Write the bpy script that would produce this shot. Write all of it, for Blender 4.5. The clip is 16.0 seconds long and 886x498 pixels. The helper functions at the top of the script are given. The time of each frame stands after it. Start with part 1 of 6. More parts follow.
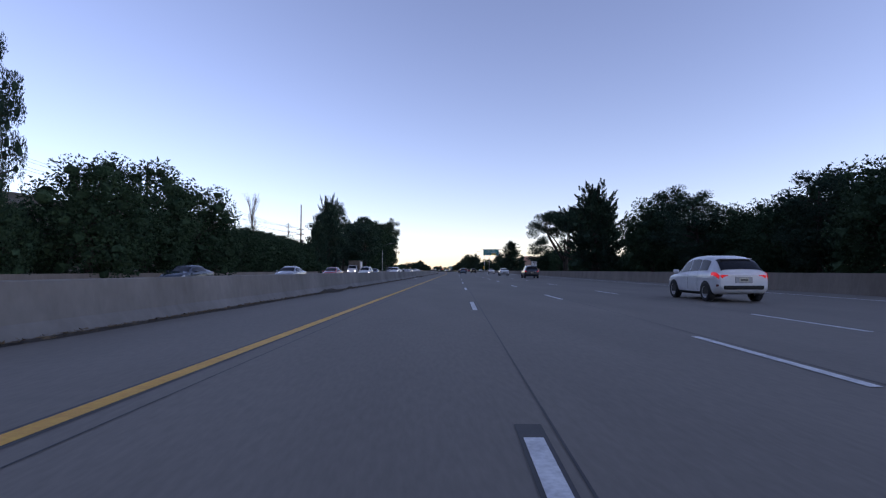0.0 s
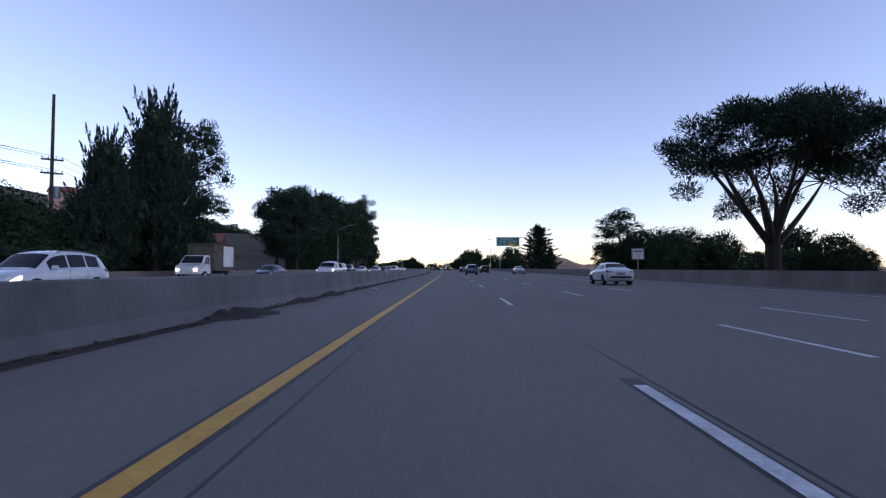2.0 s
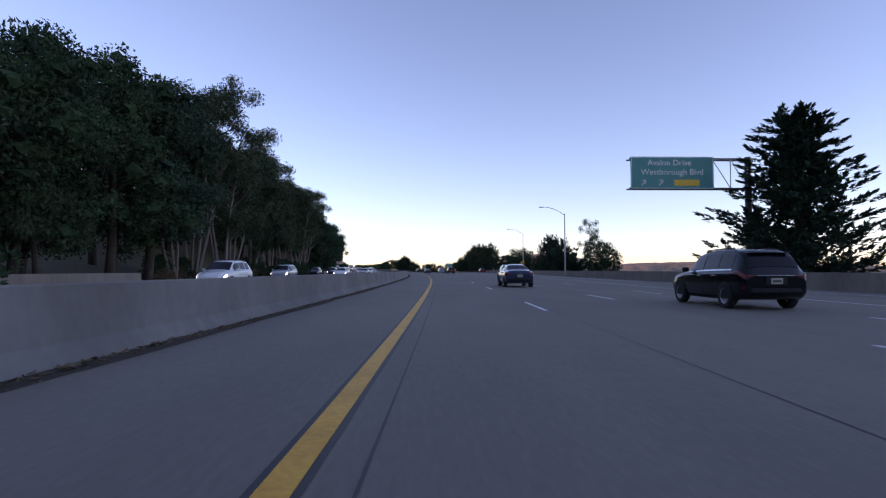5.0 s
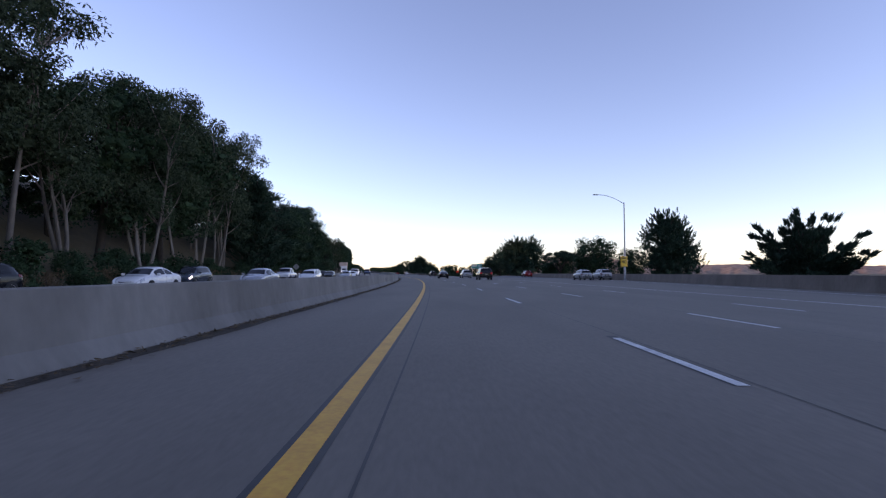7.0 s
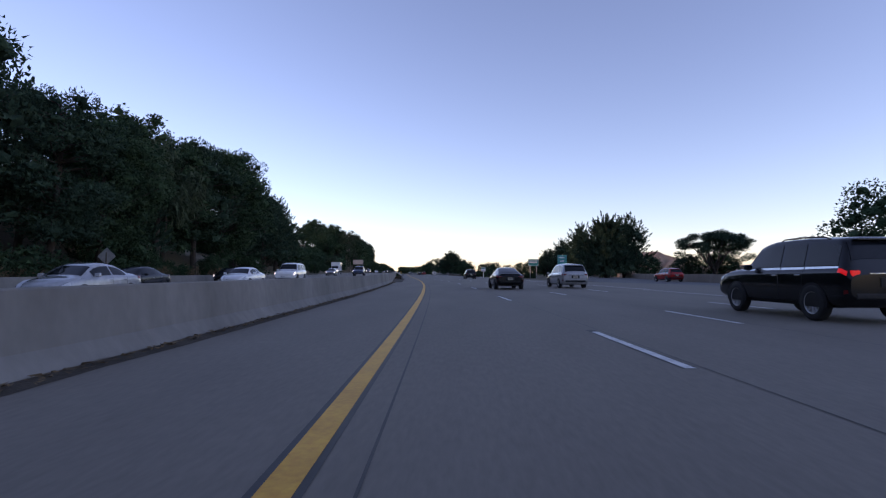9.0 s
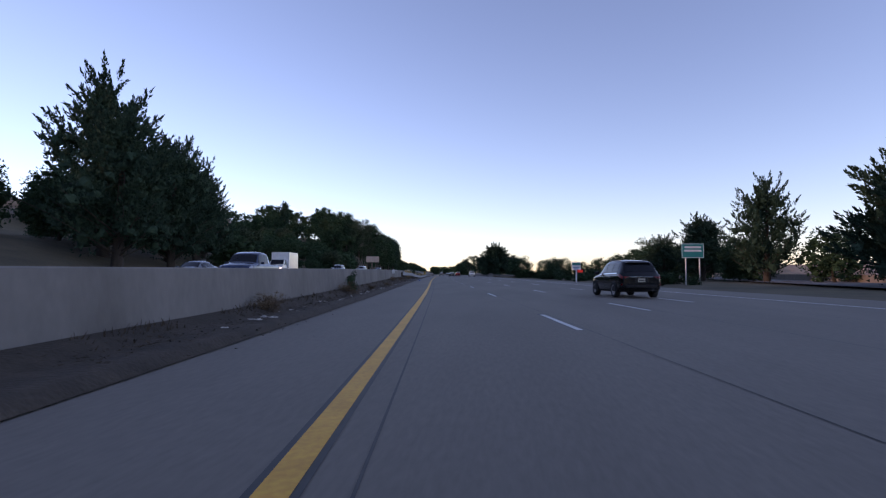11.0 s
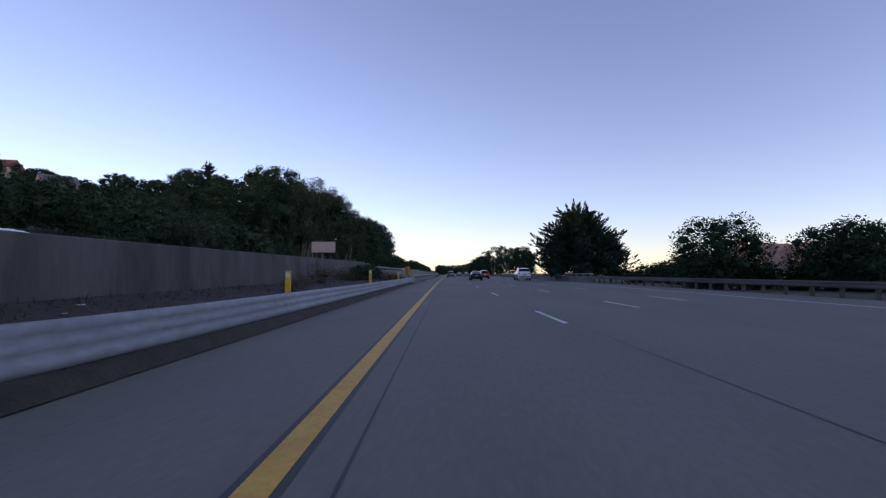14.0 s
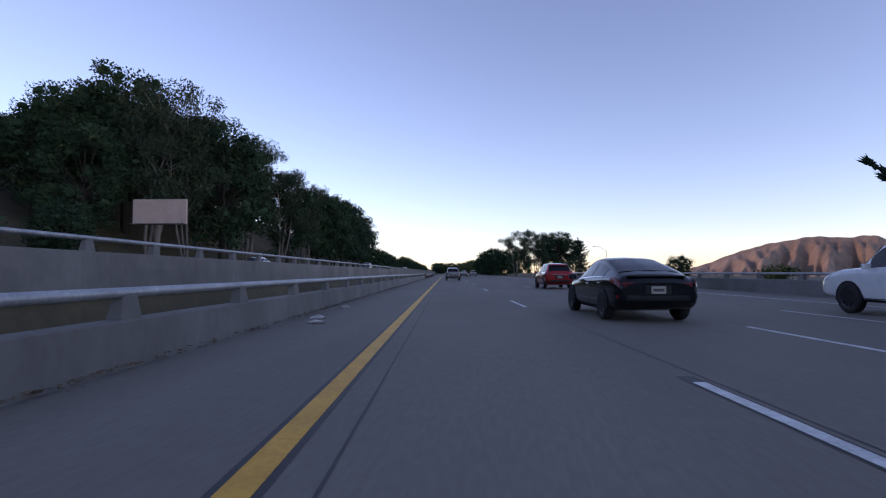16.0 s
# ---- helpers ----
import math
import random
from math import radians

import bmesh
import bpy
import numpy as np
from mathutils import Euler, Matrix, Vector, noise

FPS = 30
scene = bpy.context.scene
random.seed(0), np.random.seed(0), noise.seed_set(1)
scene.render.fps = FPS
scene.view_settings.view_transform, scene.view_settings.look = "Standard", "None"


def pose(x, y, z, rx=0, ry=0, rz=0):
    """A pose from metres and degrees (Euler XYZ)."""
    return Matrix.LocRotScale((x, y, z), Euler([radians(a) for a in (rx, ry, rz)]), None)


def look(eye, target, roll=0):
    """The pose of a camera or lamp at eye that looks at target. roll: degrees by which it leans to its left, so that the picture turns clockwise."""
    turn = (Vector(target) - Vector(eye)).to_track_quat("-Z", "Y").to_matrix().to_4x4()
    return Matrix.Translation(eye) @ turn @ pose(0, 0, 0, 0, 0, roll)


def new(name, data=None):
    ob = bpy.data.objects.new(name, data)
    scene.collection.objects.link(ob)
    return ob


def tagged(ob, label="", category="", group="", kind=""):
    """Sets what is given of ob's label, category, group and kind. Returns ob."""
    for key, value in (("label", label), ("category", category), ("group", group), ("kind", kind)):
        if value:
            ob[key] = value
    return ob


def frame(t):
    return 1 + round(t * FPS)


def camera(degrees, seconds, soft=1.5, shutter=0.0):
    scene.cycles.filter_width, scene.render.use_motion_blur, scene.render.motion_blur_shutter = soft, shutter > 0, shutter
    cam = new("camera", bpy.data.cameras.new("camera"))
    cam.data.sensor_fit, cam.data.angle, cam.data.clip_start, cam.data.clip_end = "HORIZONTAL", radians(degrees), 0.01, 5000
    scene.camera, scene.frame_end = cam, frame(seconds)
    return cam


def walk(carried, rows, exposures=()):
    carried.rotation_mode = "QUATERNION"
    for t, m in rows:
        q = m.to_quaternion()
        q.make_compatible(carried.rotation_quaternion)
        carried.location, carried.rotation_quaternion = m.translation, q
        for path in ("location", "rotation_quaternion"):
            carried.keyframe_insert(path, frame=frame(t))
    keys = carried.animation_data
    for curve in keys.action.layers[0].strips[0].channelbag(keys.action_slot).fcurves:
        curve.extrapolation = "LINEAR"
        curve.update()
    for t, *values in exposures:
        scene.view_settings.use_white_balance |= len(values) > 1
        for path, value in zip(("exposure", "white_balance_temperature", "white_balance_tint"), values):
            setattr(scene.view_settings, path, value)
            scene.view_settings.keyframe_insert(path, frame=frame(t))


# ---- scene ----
cam = camera(80.7, 16.0, soft=1.25)

# seconds, x, y, tilt from straight down, turn to the left
PATH = [(0.0, 0.0, 0.0, 92.335, -3.347), (0.5, 1.125, 17.44, 92.289, -3.552), (1.0, 2.299, 34.85, 92.197, -3.683), (1.5, 3.499, 52.19, 92.137, -3.757),
        (2.0, 4.71, 69.43, 92.121, -3.797), (2.5, 5.931, 86.65, 92.112, -3.838), (3.0, 7.176, 103.86, 92.103, -3.957), (3.5, 8.457, 121.08, 92.087, -4.076),
        (4.0, 9.751, 138.29, 92.114, -4.036), (4.5, 11.011, 155.54, 92.215, -3.844), (5.0, 12.212, 172.82, 92.315, -3.624), (5.5, 13.336, 190.15, 92.416, -3.321),
        (6.0, 14.347, 207.52, 92.516, -2.86), (6.5, 15.179, 224.95, 92.605, -2.124), (7.0, 15.764, 242.4, 92.646, -1.237), (7.5, 16.06, 259.83, 92.653, -0.224),
        (8.0, 16.069, 277.15, 92.599, 0.642), (8.5, 15.812, 294.34, 92.587, 1.552), (9.0, 15.286, 311.46, 92.641, 2.45), (9.5, 14.481, 328.56, 92.675, 3.421),
        (10.0, 13.373, 345.7, 92.681, 4.454), (10.5, 11.961, 362.86, 92.687, 5.441), (11.0, 10.269, 380.03, 92.693, 6.287), (11.5, 8.357, 397.22, 92.723, 6.892),
        (12.0, 6.302, 414.43, 92.686, 7.21), (12.5, 4.171, 431.64, 92.588, 7.381), (13.0, 2.017, 448.85, 92.661, 7.371), (13.5, -0.108, 466.01, 92.698, 7.224),
        (14.0, -2.168, 483.11, 92.686, 7.003), (14.5, -4.167, 500.14, 92.658, 6.858), (15.0, -6.13, 517.13, 92.58, 6.811), (15.5, -8.069, 534.06, 92.552, 6.729),
        (16.0, -10.002, 550.98, 92.575, 6.787)]
walk(cam, [(t, pose(x, y, 1.078, rx, 0, rz)) for t, x, y, rx, rz in PATH], exposures=[(0.0, 1.02, 7000, 40), (1.5, 1.08, 7000, 40), (2.5, 1.12, 7000, 40), (4.0, 1.08, 7000, 40), (6.5, 1.18, 7000, 40), (9.0, 1.04, 7000, 40), (11.5, 1.0, 7000, 40), (13.0, 0.88, 7000, 40), (15.0, 0.84, 7000, 40), (16.0, 1.02, 7000, 40)])

# ---- light: a clear evening sky, the sun low behind the wooded slope ----
SUN_EL, SUN_AZ = radians(9.0), radians(-112.0)  # azimuth from +y, to the right
world = bpy.data.worlds.new("evening_sky")
scene.world = world
world.use_nodes = True
wn = world.node_tree
sky = wn.nodes.new("ShaderNodeTexSky")
sky.sky_type, sky.sun_disc = "NISHITA", False
sky.sun_elevation, sky.sun_rotation = SUN_EL, -SUN_AZ
sky.altitude, sky.air_density, sky.dust_density, sky.ozone_density = 50, 0.86, 0.05, 2.5
sky_muted = wn.nodes.new("ShaderNodeHueSaturation")  # lowers the whole sky's saturation a little, for a less yellow horizon
sky_muted.inputs["Saturation"].default_value = 0.92
wn.links.new(sky.outputs[0], sky_muted.inputs["Color"])
wn.links.new(sky_muted.outputs[0], wn.nodes["Background"].inputs[0])
wn.nodes["Background"].inputs[1].default_value = 0.15
sun = new("sun", bpy.data.lights.new("sun", "SUN"))
sun.data.energy, sun.data.angle, sun.data.color = 1.1, radians(0.5), (1.0, 0.74, 0.54)
sun_dir = Vector((math.sin(SUN_AZ) * math.cos(SUN_EL), math.cos(SUN_AZ) * math.cos(SUN_EL), math.sin(SUN_EL)))
sun.matrix_world = look(sun_dir * 400, (0, 0, 0))


# ---- materials ----
def rgb(c):
    return (c[0], c[1], c[2], 1.0)


def material(name, c1, c2, scale=1.0, rough=0.8, metal=0.0, bump=0.0, fine=18.0, c3=None, spec=0.5, per="", stretch=None, coat=0.0, grain=0.35):
    """Two-scale procedural surface: broad stains between c1 and c2, a finer grain, and relief."""
    m = bpy.data.materials.new(name)
    m.use_nodes = True
    nt = m.node_tree
    b = nt.nodes["Principled BSDF"]
    tc = nt.nodes.new("ShaderNodeTexCoord")
    src = tc.outputs["Object"]
    if stretch:
        mp = nt.nodes.new("ShaderNodeMapping")
        mp.inputs["Scale"].default_value = stretch
        nt.links.new(src, mp.inputs[0])
        src = mp.outputs[0]
    n1 = nt.nodes.new("ShaderNodeTexNoise")
    n1.inputs["Scale"].default_value, n1.inputs["Detail"].default_value, n1.inputs["Roughness"].default_value = scale, 6, 0.62
    n2 = nt.nodes.new("ShaderNodeTexNoise")
    n2.inputs["Scale"].default_value, n2.inputs["Detail"].default_value = fine * scale, 4
    nt.links.new(src, n1.inputs["Vector"])
    nt.links.new(src, n2.inputs["Vector"])
    ramp = nt.nodes.new("ShaderNodeValToRGB")
    ramp.color_ramp.elements[0].position, ramp.color_ramp.elements[1].position = 0.32, 0.68
    ramp.color_ramp.elements[0].color, ramp.color_ramp.elements[1].color = rgb(c1), rgb(c2)
    if c3:
        e = ramp.color_ramp.elements.new(0.80)
        e.color = rgb(c3)
    nt.links.new(n1.outputs[0], ramp.inputs[0])
    mix = nt.nodes.new("ShaderNodeMix")
    mix.data_type, mix.blend_type = "RGBA", "OVERLAY"
    mix.inputs[0].default_value = grain
    nt.links.new(ramp.outputs[0], mix.inputs[6])
    nt.links.new(n2.outputs[0], mix.inputs[7])
    out = mix.outputs[2]
    if per:
        if per == "object":
            rnd = nt.nodes.new("ShaderNodeObjectInfo").outputs["Random"]
        else:
            rnd = nt.nodes.new("ShaderNodeNewGeometry").outputs["Random Per Island"]
        mr = nt.nodes.new("ShaderNodeMapRange")
        mr.inputs[3].default_value, mr.inputs[4].default_value = 0.75, 1.28
        nt.links.new(rnd, mr.inputs[0])
        hs = nt.nodes.new("ShaderNodeHueSaturation")
        nt.links.new(out, hs.inputs["Color"])
        nt.links.new(mr.outputs[0], hs.inputs["Value"])
        out = hs.outputs[0]
    nt.links.new(out, b.inputs["Base Color"])
    b.inputs["Roughness"].default_value, b.inputs["Metallic"].default_value = rough, metal
    b.inputs["Specular IOR Level"].default_value = spec
    b.inputs["Coat Weight"].default_value = coat
    if bump:
        bp = nt.nodes.new("ShaderNodeBump")
        bp.inputs["Strength"].default_value, bp.inputs["Distance"].default_value = 0.5, bump
        nt.links.new(n2.outputs[0], bp.inputs["Height"])
        nt.links.new(bp.outputs[0], b.inputs["Normal"])
    return m


def glow(name, c, strength, base=(0.3, 0.02, 0.02)):
    m = bpy.data.materials.new(name)
    m.use_nodes = True
    b = m.node_tree.nodes["Principled BSDF"]
    b.inputs["Base Color"].default_value, b.inputs["Roughness"].default_value = rgb(base), 0.2
    b.inputs["Emission Color"].default_value, b.inputs["Emission Strength"].default_value = rgb(c), strength
    return m


M_ROAD = material("worn_concrete_paving", (0.153, 0.134, 0.111), (0.190, 0.167, 0.139), 0.45, 0.85, bump=0.003, fine=45, stretch=(1.0, 0.22, 1.0), grain=0.22)
M_SHOULDER = material("asphalt_shoulder", (0.10, 0.10, 0.105), (0.15, 0.148, 0.145), 0.5, 0.9, bump=0.006, fine=50)
M_WHITE_LINE = material("worn_white_paint", (0.42, 0.42, 0.42), (0.72, 0.72, 0.70), 3.0, 0.6, fine=8)
M_YELLOW_LINE = material("worn_yellow_paint", (0.60, 0.275, 0.018), (0.76, 0.375, 0.03), 2.0, 0.6, fine=9)
M_TAR = material("black_tar_seal", (0.015, 0.015, 0.016), (0.03, 0.03, 0.03), 3.0, 0.6)
M_CONCRETE = material("stained_barrier_concrete", (0.125, 0.118, 0.106), (0.22, 0.21, 0.195), 0.4, 0.9, bump=0.0015, fine=14, c3=(0.30, 0.285, 0.265), stretch=(1, 1, 0.6), grain=0.18)
M_TAN_WALL = material("tan_painted_concrete", (0.15, 0.122, 0.098), (0.23, 0.19, 0.155), 0.6, 0.9, bump=0.0015, fine=14, stretch=(1, 1, 0.35), grain=0.18)
# darker than the barrier concrete, with its tones drawn out upright
M_STREAKED = material("dark_streaked_concrete", (0.055, 0.050, 0.043), (0.125, 0.115, 0.103), 0.7, 0.92, bump=0.0015, fine=10, c3=(0.22, 0.205, 0.185), stretch=(1, 1, 0.30), grain=0.25)
M_DIRT = material("dry_dirt_and_litter", (0.030, 0.023, 0.016), (0.065, 0.050, 0.036), 1.6, 0.95, bump=0.04, fine=12, c3=(0.11, 0.09, 0.068))
M_GROUND = material("dry_grass_slope", (0.05, 0.042, 0.022), (0.12, 0.095, 0.05), 0.12, 0.95, bump=0.05, fine=22, c3=(0.07, 0.075, 0.03))
M_HILL = material("dry_mountain_grass", (0.16, 0.105, 0.075), (0.34, 0.235, 0.165), 0.02, 0.95, fine=9, c3=(0.10, 0.08, 0.05))
M_LEAF_DARK = material("cypress_foliage", (0.015, 0.035, 0.025), (0.040, 0.074, 0.048), 0.5, 0.9, fine=6, per="island", spec=0.08)
M_LEAF_OLIVE = material("eucalyptus_foliage", (0.024, 0.040, 0.024), (0.060, 0.086, 0.050), 0.5, 0.9, fine=6, per="island", spec=0.08)
M_LEAF_GREEN = material("broadleaf_foliage", (0.015, 0.036, 0.020), (0.042, 0.078, 0.040), 0.5, 0.9, fine=6, per="island", spec=0.08)
M_LEAF_DRY = material("dry_brown_brush", (0.07, 0.045, 0.025), (0.16, 0.11, 0.06), 0.6, 0.9, fine=6, per="island")
M_BARK = material("dark_furrowed_bark", (0.022, 0.017, 0.013), (0.055, 0.044, 0.034), 2.5, 0.95, bump=0.02, stretch=(1, 1, 0.3))
M_BARK_PALE = material("pale_peeling_bark", (0.075, 0.064, 0.053), (0.21, 0.185, 0.16), 1.0, 0.85, bump=0.01, stretch=(1, 1, 0.25))
M_GALV = material("galvanised_steel", (0.30, 0.31, 0.32), (0.46, 0.47, 0.48), 2.0, 0.5, 0.6, fine=10)
M_DARK_STEEL = material("weathered_sign_steel", (0.06, 0.055, 0.05), (0.13, 0.12, 0.11), 1.5, 0.6, 0.5)
M_WOOD_POLE = material("weathered_pole_wood", (0.05, 0.038, 0.028), (0.11, 0.085, 0.065), 2.0, 0.9, stretch=(1, 1, 0.2))

# ---- the road's line: the yellow edge line's x and slope along y ----
KY = np.array([-200, 60, 120, 180, 230, 280, 330, 380, 430, 480, 560, 2000.0])
KS = np.array([0.0856, 0.0857, 0.0829, 0.0694, 0.0367, -0.0093, -0.0561, -0.1097, -0.1288, -0.1198, -0.1131, -0.113])
RY = np.arange(-2000.0, 5001.0, 1.0)
RS = np.interp(RY, KY, KS)
RX = np.concatenate([[0.0], np.cumsum((RS[1:] + RS[:-1]) / 2)])
RX = RX - np.interp(-200, RY, RX) - 20.02


def at(s, u, z=0.0):
    """The place s along the road and u to the right of the yellow line."""
    m = float(np.interp(s, RY, RS))
    k = math.hypot(1, m)
    return Vector((float(np.interp(s, RY, RX)) + u / k, s - u * m / k, z))


def heading(s):
    """Turn about z, in degrees, of a thing that faces along the road."""
    return -math.degrees(math.atan(float(np.interp(s, RY, RS))))


def table(*pairs):
    xs, ys = [p[0] for p in pairs], [p[1] for p in pairs]
    return lambda s: float(np.interp(s, xs, ys))


wall_u = table((-300, -3.9), (0, -3.9), (60, -3.55), (340, -3.5), (405, -3.8), (452, -4.1), (541, -8.1), (545, -8.4), (560, -8.6))
wall_top = table((-300, 0.92), (345, 0.92), (375, 1.08), (403, 1.29), (422, 1.41), (437, 1.46), (455, 1.53), (473, 1.62), (491, 1.75), (541, 2.35), (545, 2.35))
opp_z = table((-300, 0), (345, 0), (405, 0.45), (510, 1.15), (800, 1.15), (1200, 0.6))
edge_u = table((-300, 20.4), (150, 20.4), (210, 21.6), (257, 22.8), (320, 30.8), (345, 31.5), (380, 34), (450, 56), (560, 92), (700, 130))
pave_u = table((-300, 20.2), (150, 20.2), (210, 21.4), (257, 22.6), (320, 30.6), (333, 31.0), (380, 19.0), (400, 18.2))
opp_in = lambda s: wall_u(s) - 0.35
opp_out = lambda s: wall_u(s) - 19.5


def link(name, verts, faces, mat, parent=None, smooth=False, label=""):
    me = bpy.data.meshes.new(name)
    me.from_pydata([tuple(v) for v in verts], [], faces)
    me.materials.append(mat)
    if smooth:
        me.shade_smooth()
    me.update()
    ob = new(name, me)
    if parent:
        ob.parent = parent
    if label:
        ob["label"] = label
    return ob


def part(name, bm, mat, parent=None, label="", smooth=False):
    me = bpy.data.meshes.new(name)
    bmesh.ops.recalc_face_normals(bm, faces=bm.faces)
    bm.to_mesh(me)
    bm.free()
    me.materials.append(mat)
    if smooth:
        me.shade_smooth()
        me.set_sharp_from_angle(angle=radians(38))
    ob = new(name, me)
    if parent:
        ob.parent = parent
    if label:
        ob["label"] = label
    return ob


def ribbon(name, s0, s1, step, profile, mat, closed=False, parent=None, smooth=False):
    """A strip along the road; profile(s) gives its (u, z) points across."""
    n = max(1, int(round((s1 - s0) / step)))
    verts, faces, k = [], [], 0
    for i in range(n + 1):
        s = s0 + (s1 - s0) * i / n
        pr = profile(s)
        k = len(pr)
        verts += [at(s, u, z) for u, z in pr]
    for i in range(n):
        for j in range(k if closed else k - 1):
            a, b = i * k + j, i * k + (j + 1) % k
            faces.append((b, a, a + k, b + k))
    if closed:
        faces.append(tuple(range(k)))
        faces.append(tuple(n * k + j for j in reversed(range(k))))
    return link(name, verts, faces, mat, parent, smooth)


def box(bm, c, size, rz=0.0, bev=0.0, taper=1.0):
    m = Matrix.Translation(c) @ Matrix.Rotation(rz, 4, "Z") @ Matrix.Diagonal((*size, 1))
    r = bmesh.ops.create_cube(bm, size=1.0, matrix=m)
    if taper != 1.0:
        top = [v for v in r["verts"] if (v.co - Vector(c)).z > 0]
        for v in top:
            v.co.x = c[0] + (v.co.x - c[0]) * taper
            v.co.y = c[1] + (v.co.y - c[1]) * taper
    if bev:
        es = {e for v in r["verts"] for e in v.link_edges}
        bmesh.ops.bevel(bm, geom=list(es), offset=bev, segments=2, affect="EDGES", profile=0.5)


def rod(bm, a, b, r0, r1=None, seg=8):
    a, b = Vector(a), Vector(b)
    d = b - a
    m = Matrix.Translation((a + b) / 2) @ d.to_track_quat("Z", "Y").to_matrix().to_4x4()
    bmesh.ops.create_cone(bm, cap_ends=True, segments=seg, radius1=r0, radius2=r0 if r1 is None else r1, depth=d.length, matrix=m)


# ---- ground, roads, walls ----
def smooth01(x):
    x = min(1.0, max(0.0, x))
    return x * x * (3 - 2 * x)


slope_rise = table((-400, 2), (60, 3), (150, 4), (222, 4.2), (245, 9), (270, 14), (380, 15), (430, 6), (520, 6), (586, 8), (606, 13), (640, 18), (700, 18), (900, 14))
# unseen stretches before 190 and at 440-530 are raised to block the sun
far_rise = table((-1900, 110), (115, 105), (190, 42), (258, 31), (390, 31), (440, 46), (530, 46), (560, 28), (592, 18), (605, 18), (660, 21), (900, 20), (1600, 12))
far_run = table((500, 190), (590, 110), (612, 80), (640, 120), (680, 130))


def ground_z(s, u):
    a, b = opp_out(s) - 2.0, edge_u(s) + 1.0
    if u > a:
        z = -0.25 if u < b else -0.25 - 1.2 * smooth01((u - b) / 25)
        if u < wall_u(s) + 0.2:
            z += opp_z(s)
        if 543 < s < 640 and wall_u(s) + 0.4 < u < -2.9:
            z = -13.0
        elif 372 < s < 543 and wall_u(s) - 1.2 < u < -2.4:
            z = -0.3
        return z
    e = a - u
    z = opp_z(s) - 0.25 + slope_rise(s) * smooth01(e / 34)
    z += far_rise(s) * smooth01((e - 45) / far_run(s))
    z += 0.9 * noise.noise(Vector((s * 0.05, u * 0.05, 0))) * smooth01(e / 10)
    return z


def build_ground():
    us = [-3500, -2200, -1300, -800, -500, -380, -300, -250, -210, -180, -150, -125, -105, -88, -75, -64, -55, -48, -42, -37, -33, -30, -27.5, -25.5,
          -23.5, -21, -12, -9.0, -8.2, -7, -6, -5, -4, -3.3, -2.8, -2.4, -2, 0, 10, 19, 24, 28, 32, 36, 42, 50, 60, 75, 95, 120, 160, 220, 320, 500, 900, 1500, 2400, 3500]
    ss = [-1900, -1200, -700, -450, -300, -220] + list(range(-180, 700, 6)) + list(range(700, 1000, 30)) + [1050, 1150, 1300, 1500, 1800, 2200, 2800, 3600, 4800]
    verts = []
    for s in ss:
        for u in us:
            verts.append(at(s, u, ground_z(s, u)))
    n = len(us)
    faces = [(i * n + j, i * n + j + 1, (i + 1) * n + j + 1, (i + 1) * n + j) for i in range(len(ss) - 1) for j in range(n - 1)]
    return tagged(link("ground", verts, faces, M_GROUND, smooth=True), "dry grass and dirt verges rising to a wooded slope", "ground", kind="structure")


build_ground()
S0, S1 = -150, 1700
tagged(ribbon("road", S0, S1, 5, lambda s: [(wall_u(s) + 0.05 if s < 380 else -2.45, 0.0), (0, 0), (14.63, 0), (pave_u(s), 0)], M_ROAD),
       "worn grey concrete motorway carriageway with tyre streaks", "road", kind="structure")
tagged(ribbon("road_opposite", S0, S1, 5, lambda s: [(opp_out(s), opp_z(s)), (opp_in(s) + 0.2, opp_z(s))], M_ROAD),
       "grey concrete carriageway for oncoming traffic", "road", kind="structure")
tagged(ribbon("ramp", 330, 600, 5, lambda s: [(max(18.6, edge_u(s) - 11.5), -0.03), (edge_u(s) - 0.2, -0.03)], M_SHOULDER),
       "grey asphalt exit ramp curving away", "road", kind="structure")


# ---- walls, markings ----
def jersey(w0, top, base=0.0):
    """Section of a barrier, foot towards +u."""
    return [(w0 + 0.16, base), (w0 + 0.14, base + 0.08), (w0 - 0.02, base + 0.30), (w0 - 0.10, top - 0.02), (w0 - 0.12, top),
            (w0 - 0.30, top), (w0 - 0.32, top - 0.02), (w0 - 0.40, base + 0.30), (w0 - 0.5, base + 0.0)]


tagged(ribbon("wall_median", S0, 462, 3, lambda s: [(u, z) for u, z in jersey(wall_u(s), wall_top(s), -0.05)], M_CONCRETE, closed=True),
       "stained grey concrete median barrier", "barrier", kind="structure")
tagged(ribbon("wall_median_tall", 462, 541, 3, lambda s: [(u, z) for u, z in jersey(wall_u(s), wall_top(s), -0.05)], M_STREAKED, closed=True),
       "stained grey concrete median barrier", "barrier", kind="structure")
tagged(ribbon("wall_median_far", 642, S1, 6, lambda s: jersey(wall_u(s), opp_z(s) + 0.95, -0.05), M_CONCRETE, closed=True),
       "distant grey concrete median barrier", "barrier", kind="structure")
tagged(ribbon("wall_roadside", S0, 560, 4, lambda s: [(edge_u(s) - 0.22, -0.1), (edge_u(s) - 0.14, 0.28), (edge_u(s) - 0.04, 0.95), (edge_u(s) + 0.2, 0.95), (edge_u(s) + 0.34, -0.3)],
              M_TAN_WALL, closed=True), "tan concrete barrier along the edge of the motorway", "barrier", kind="structure")
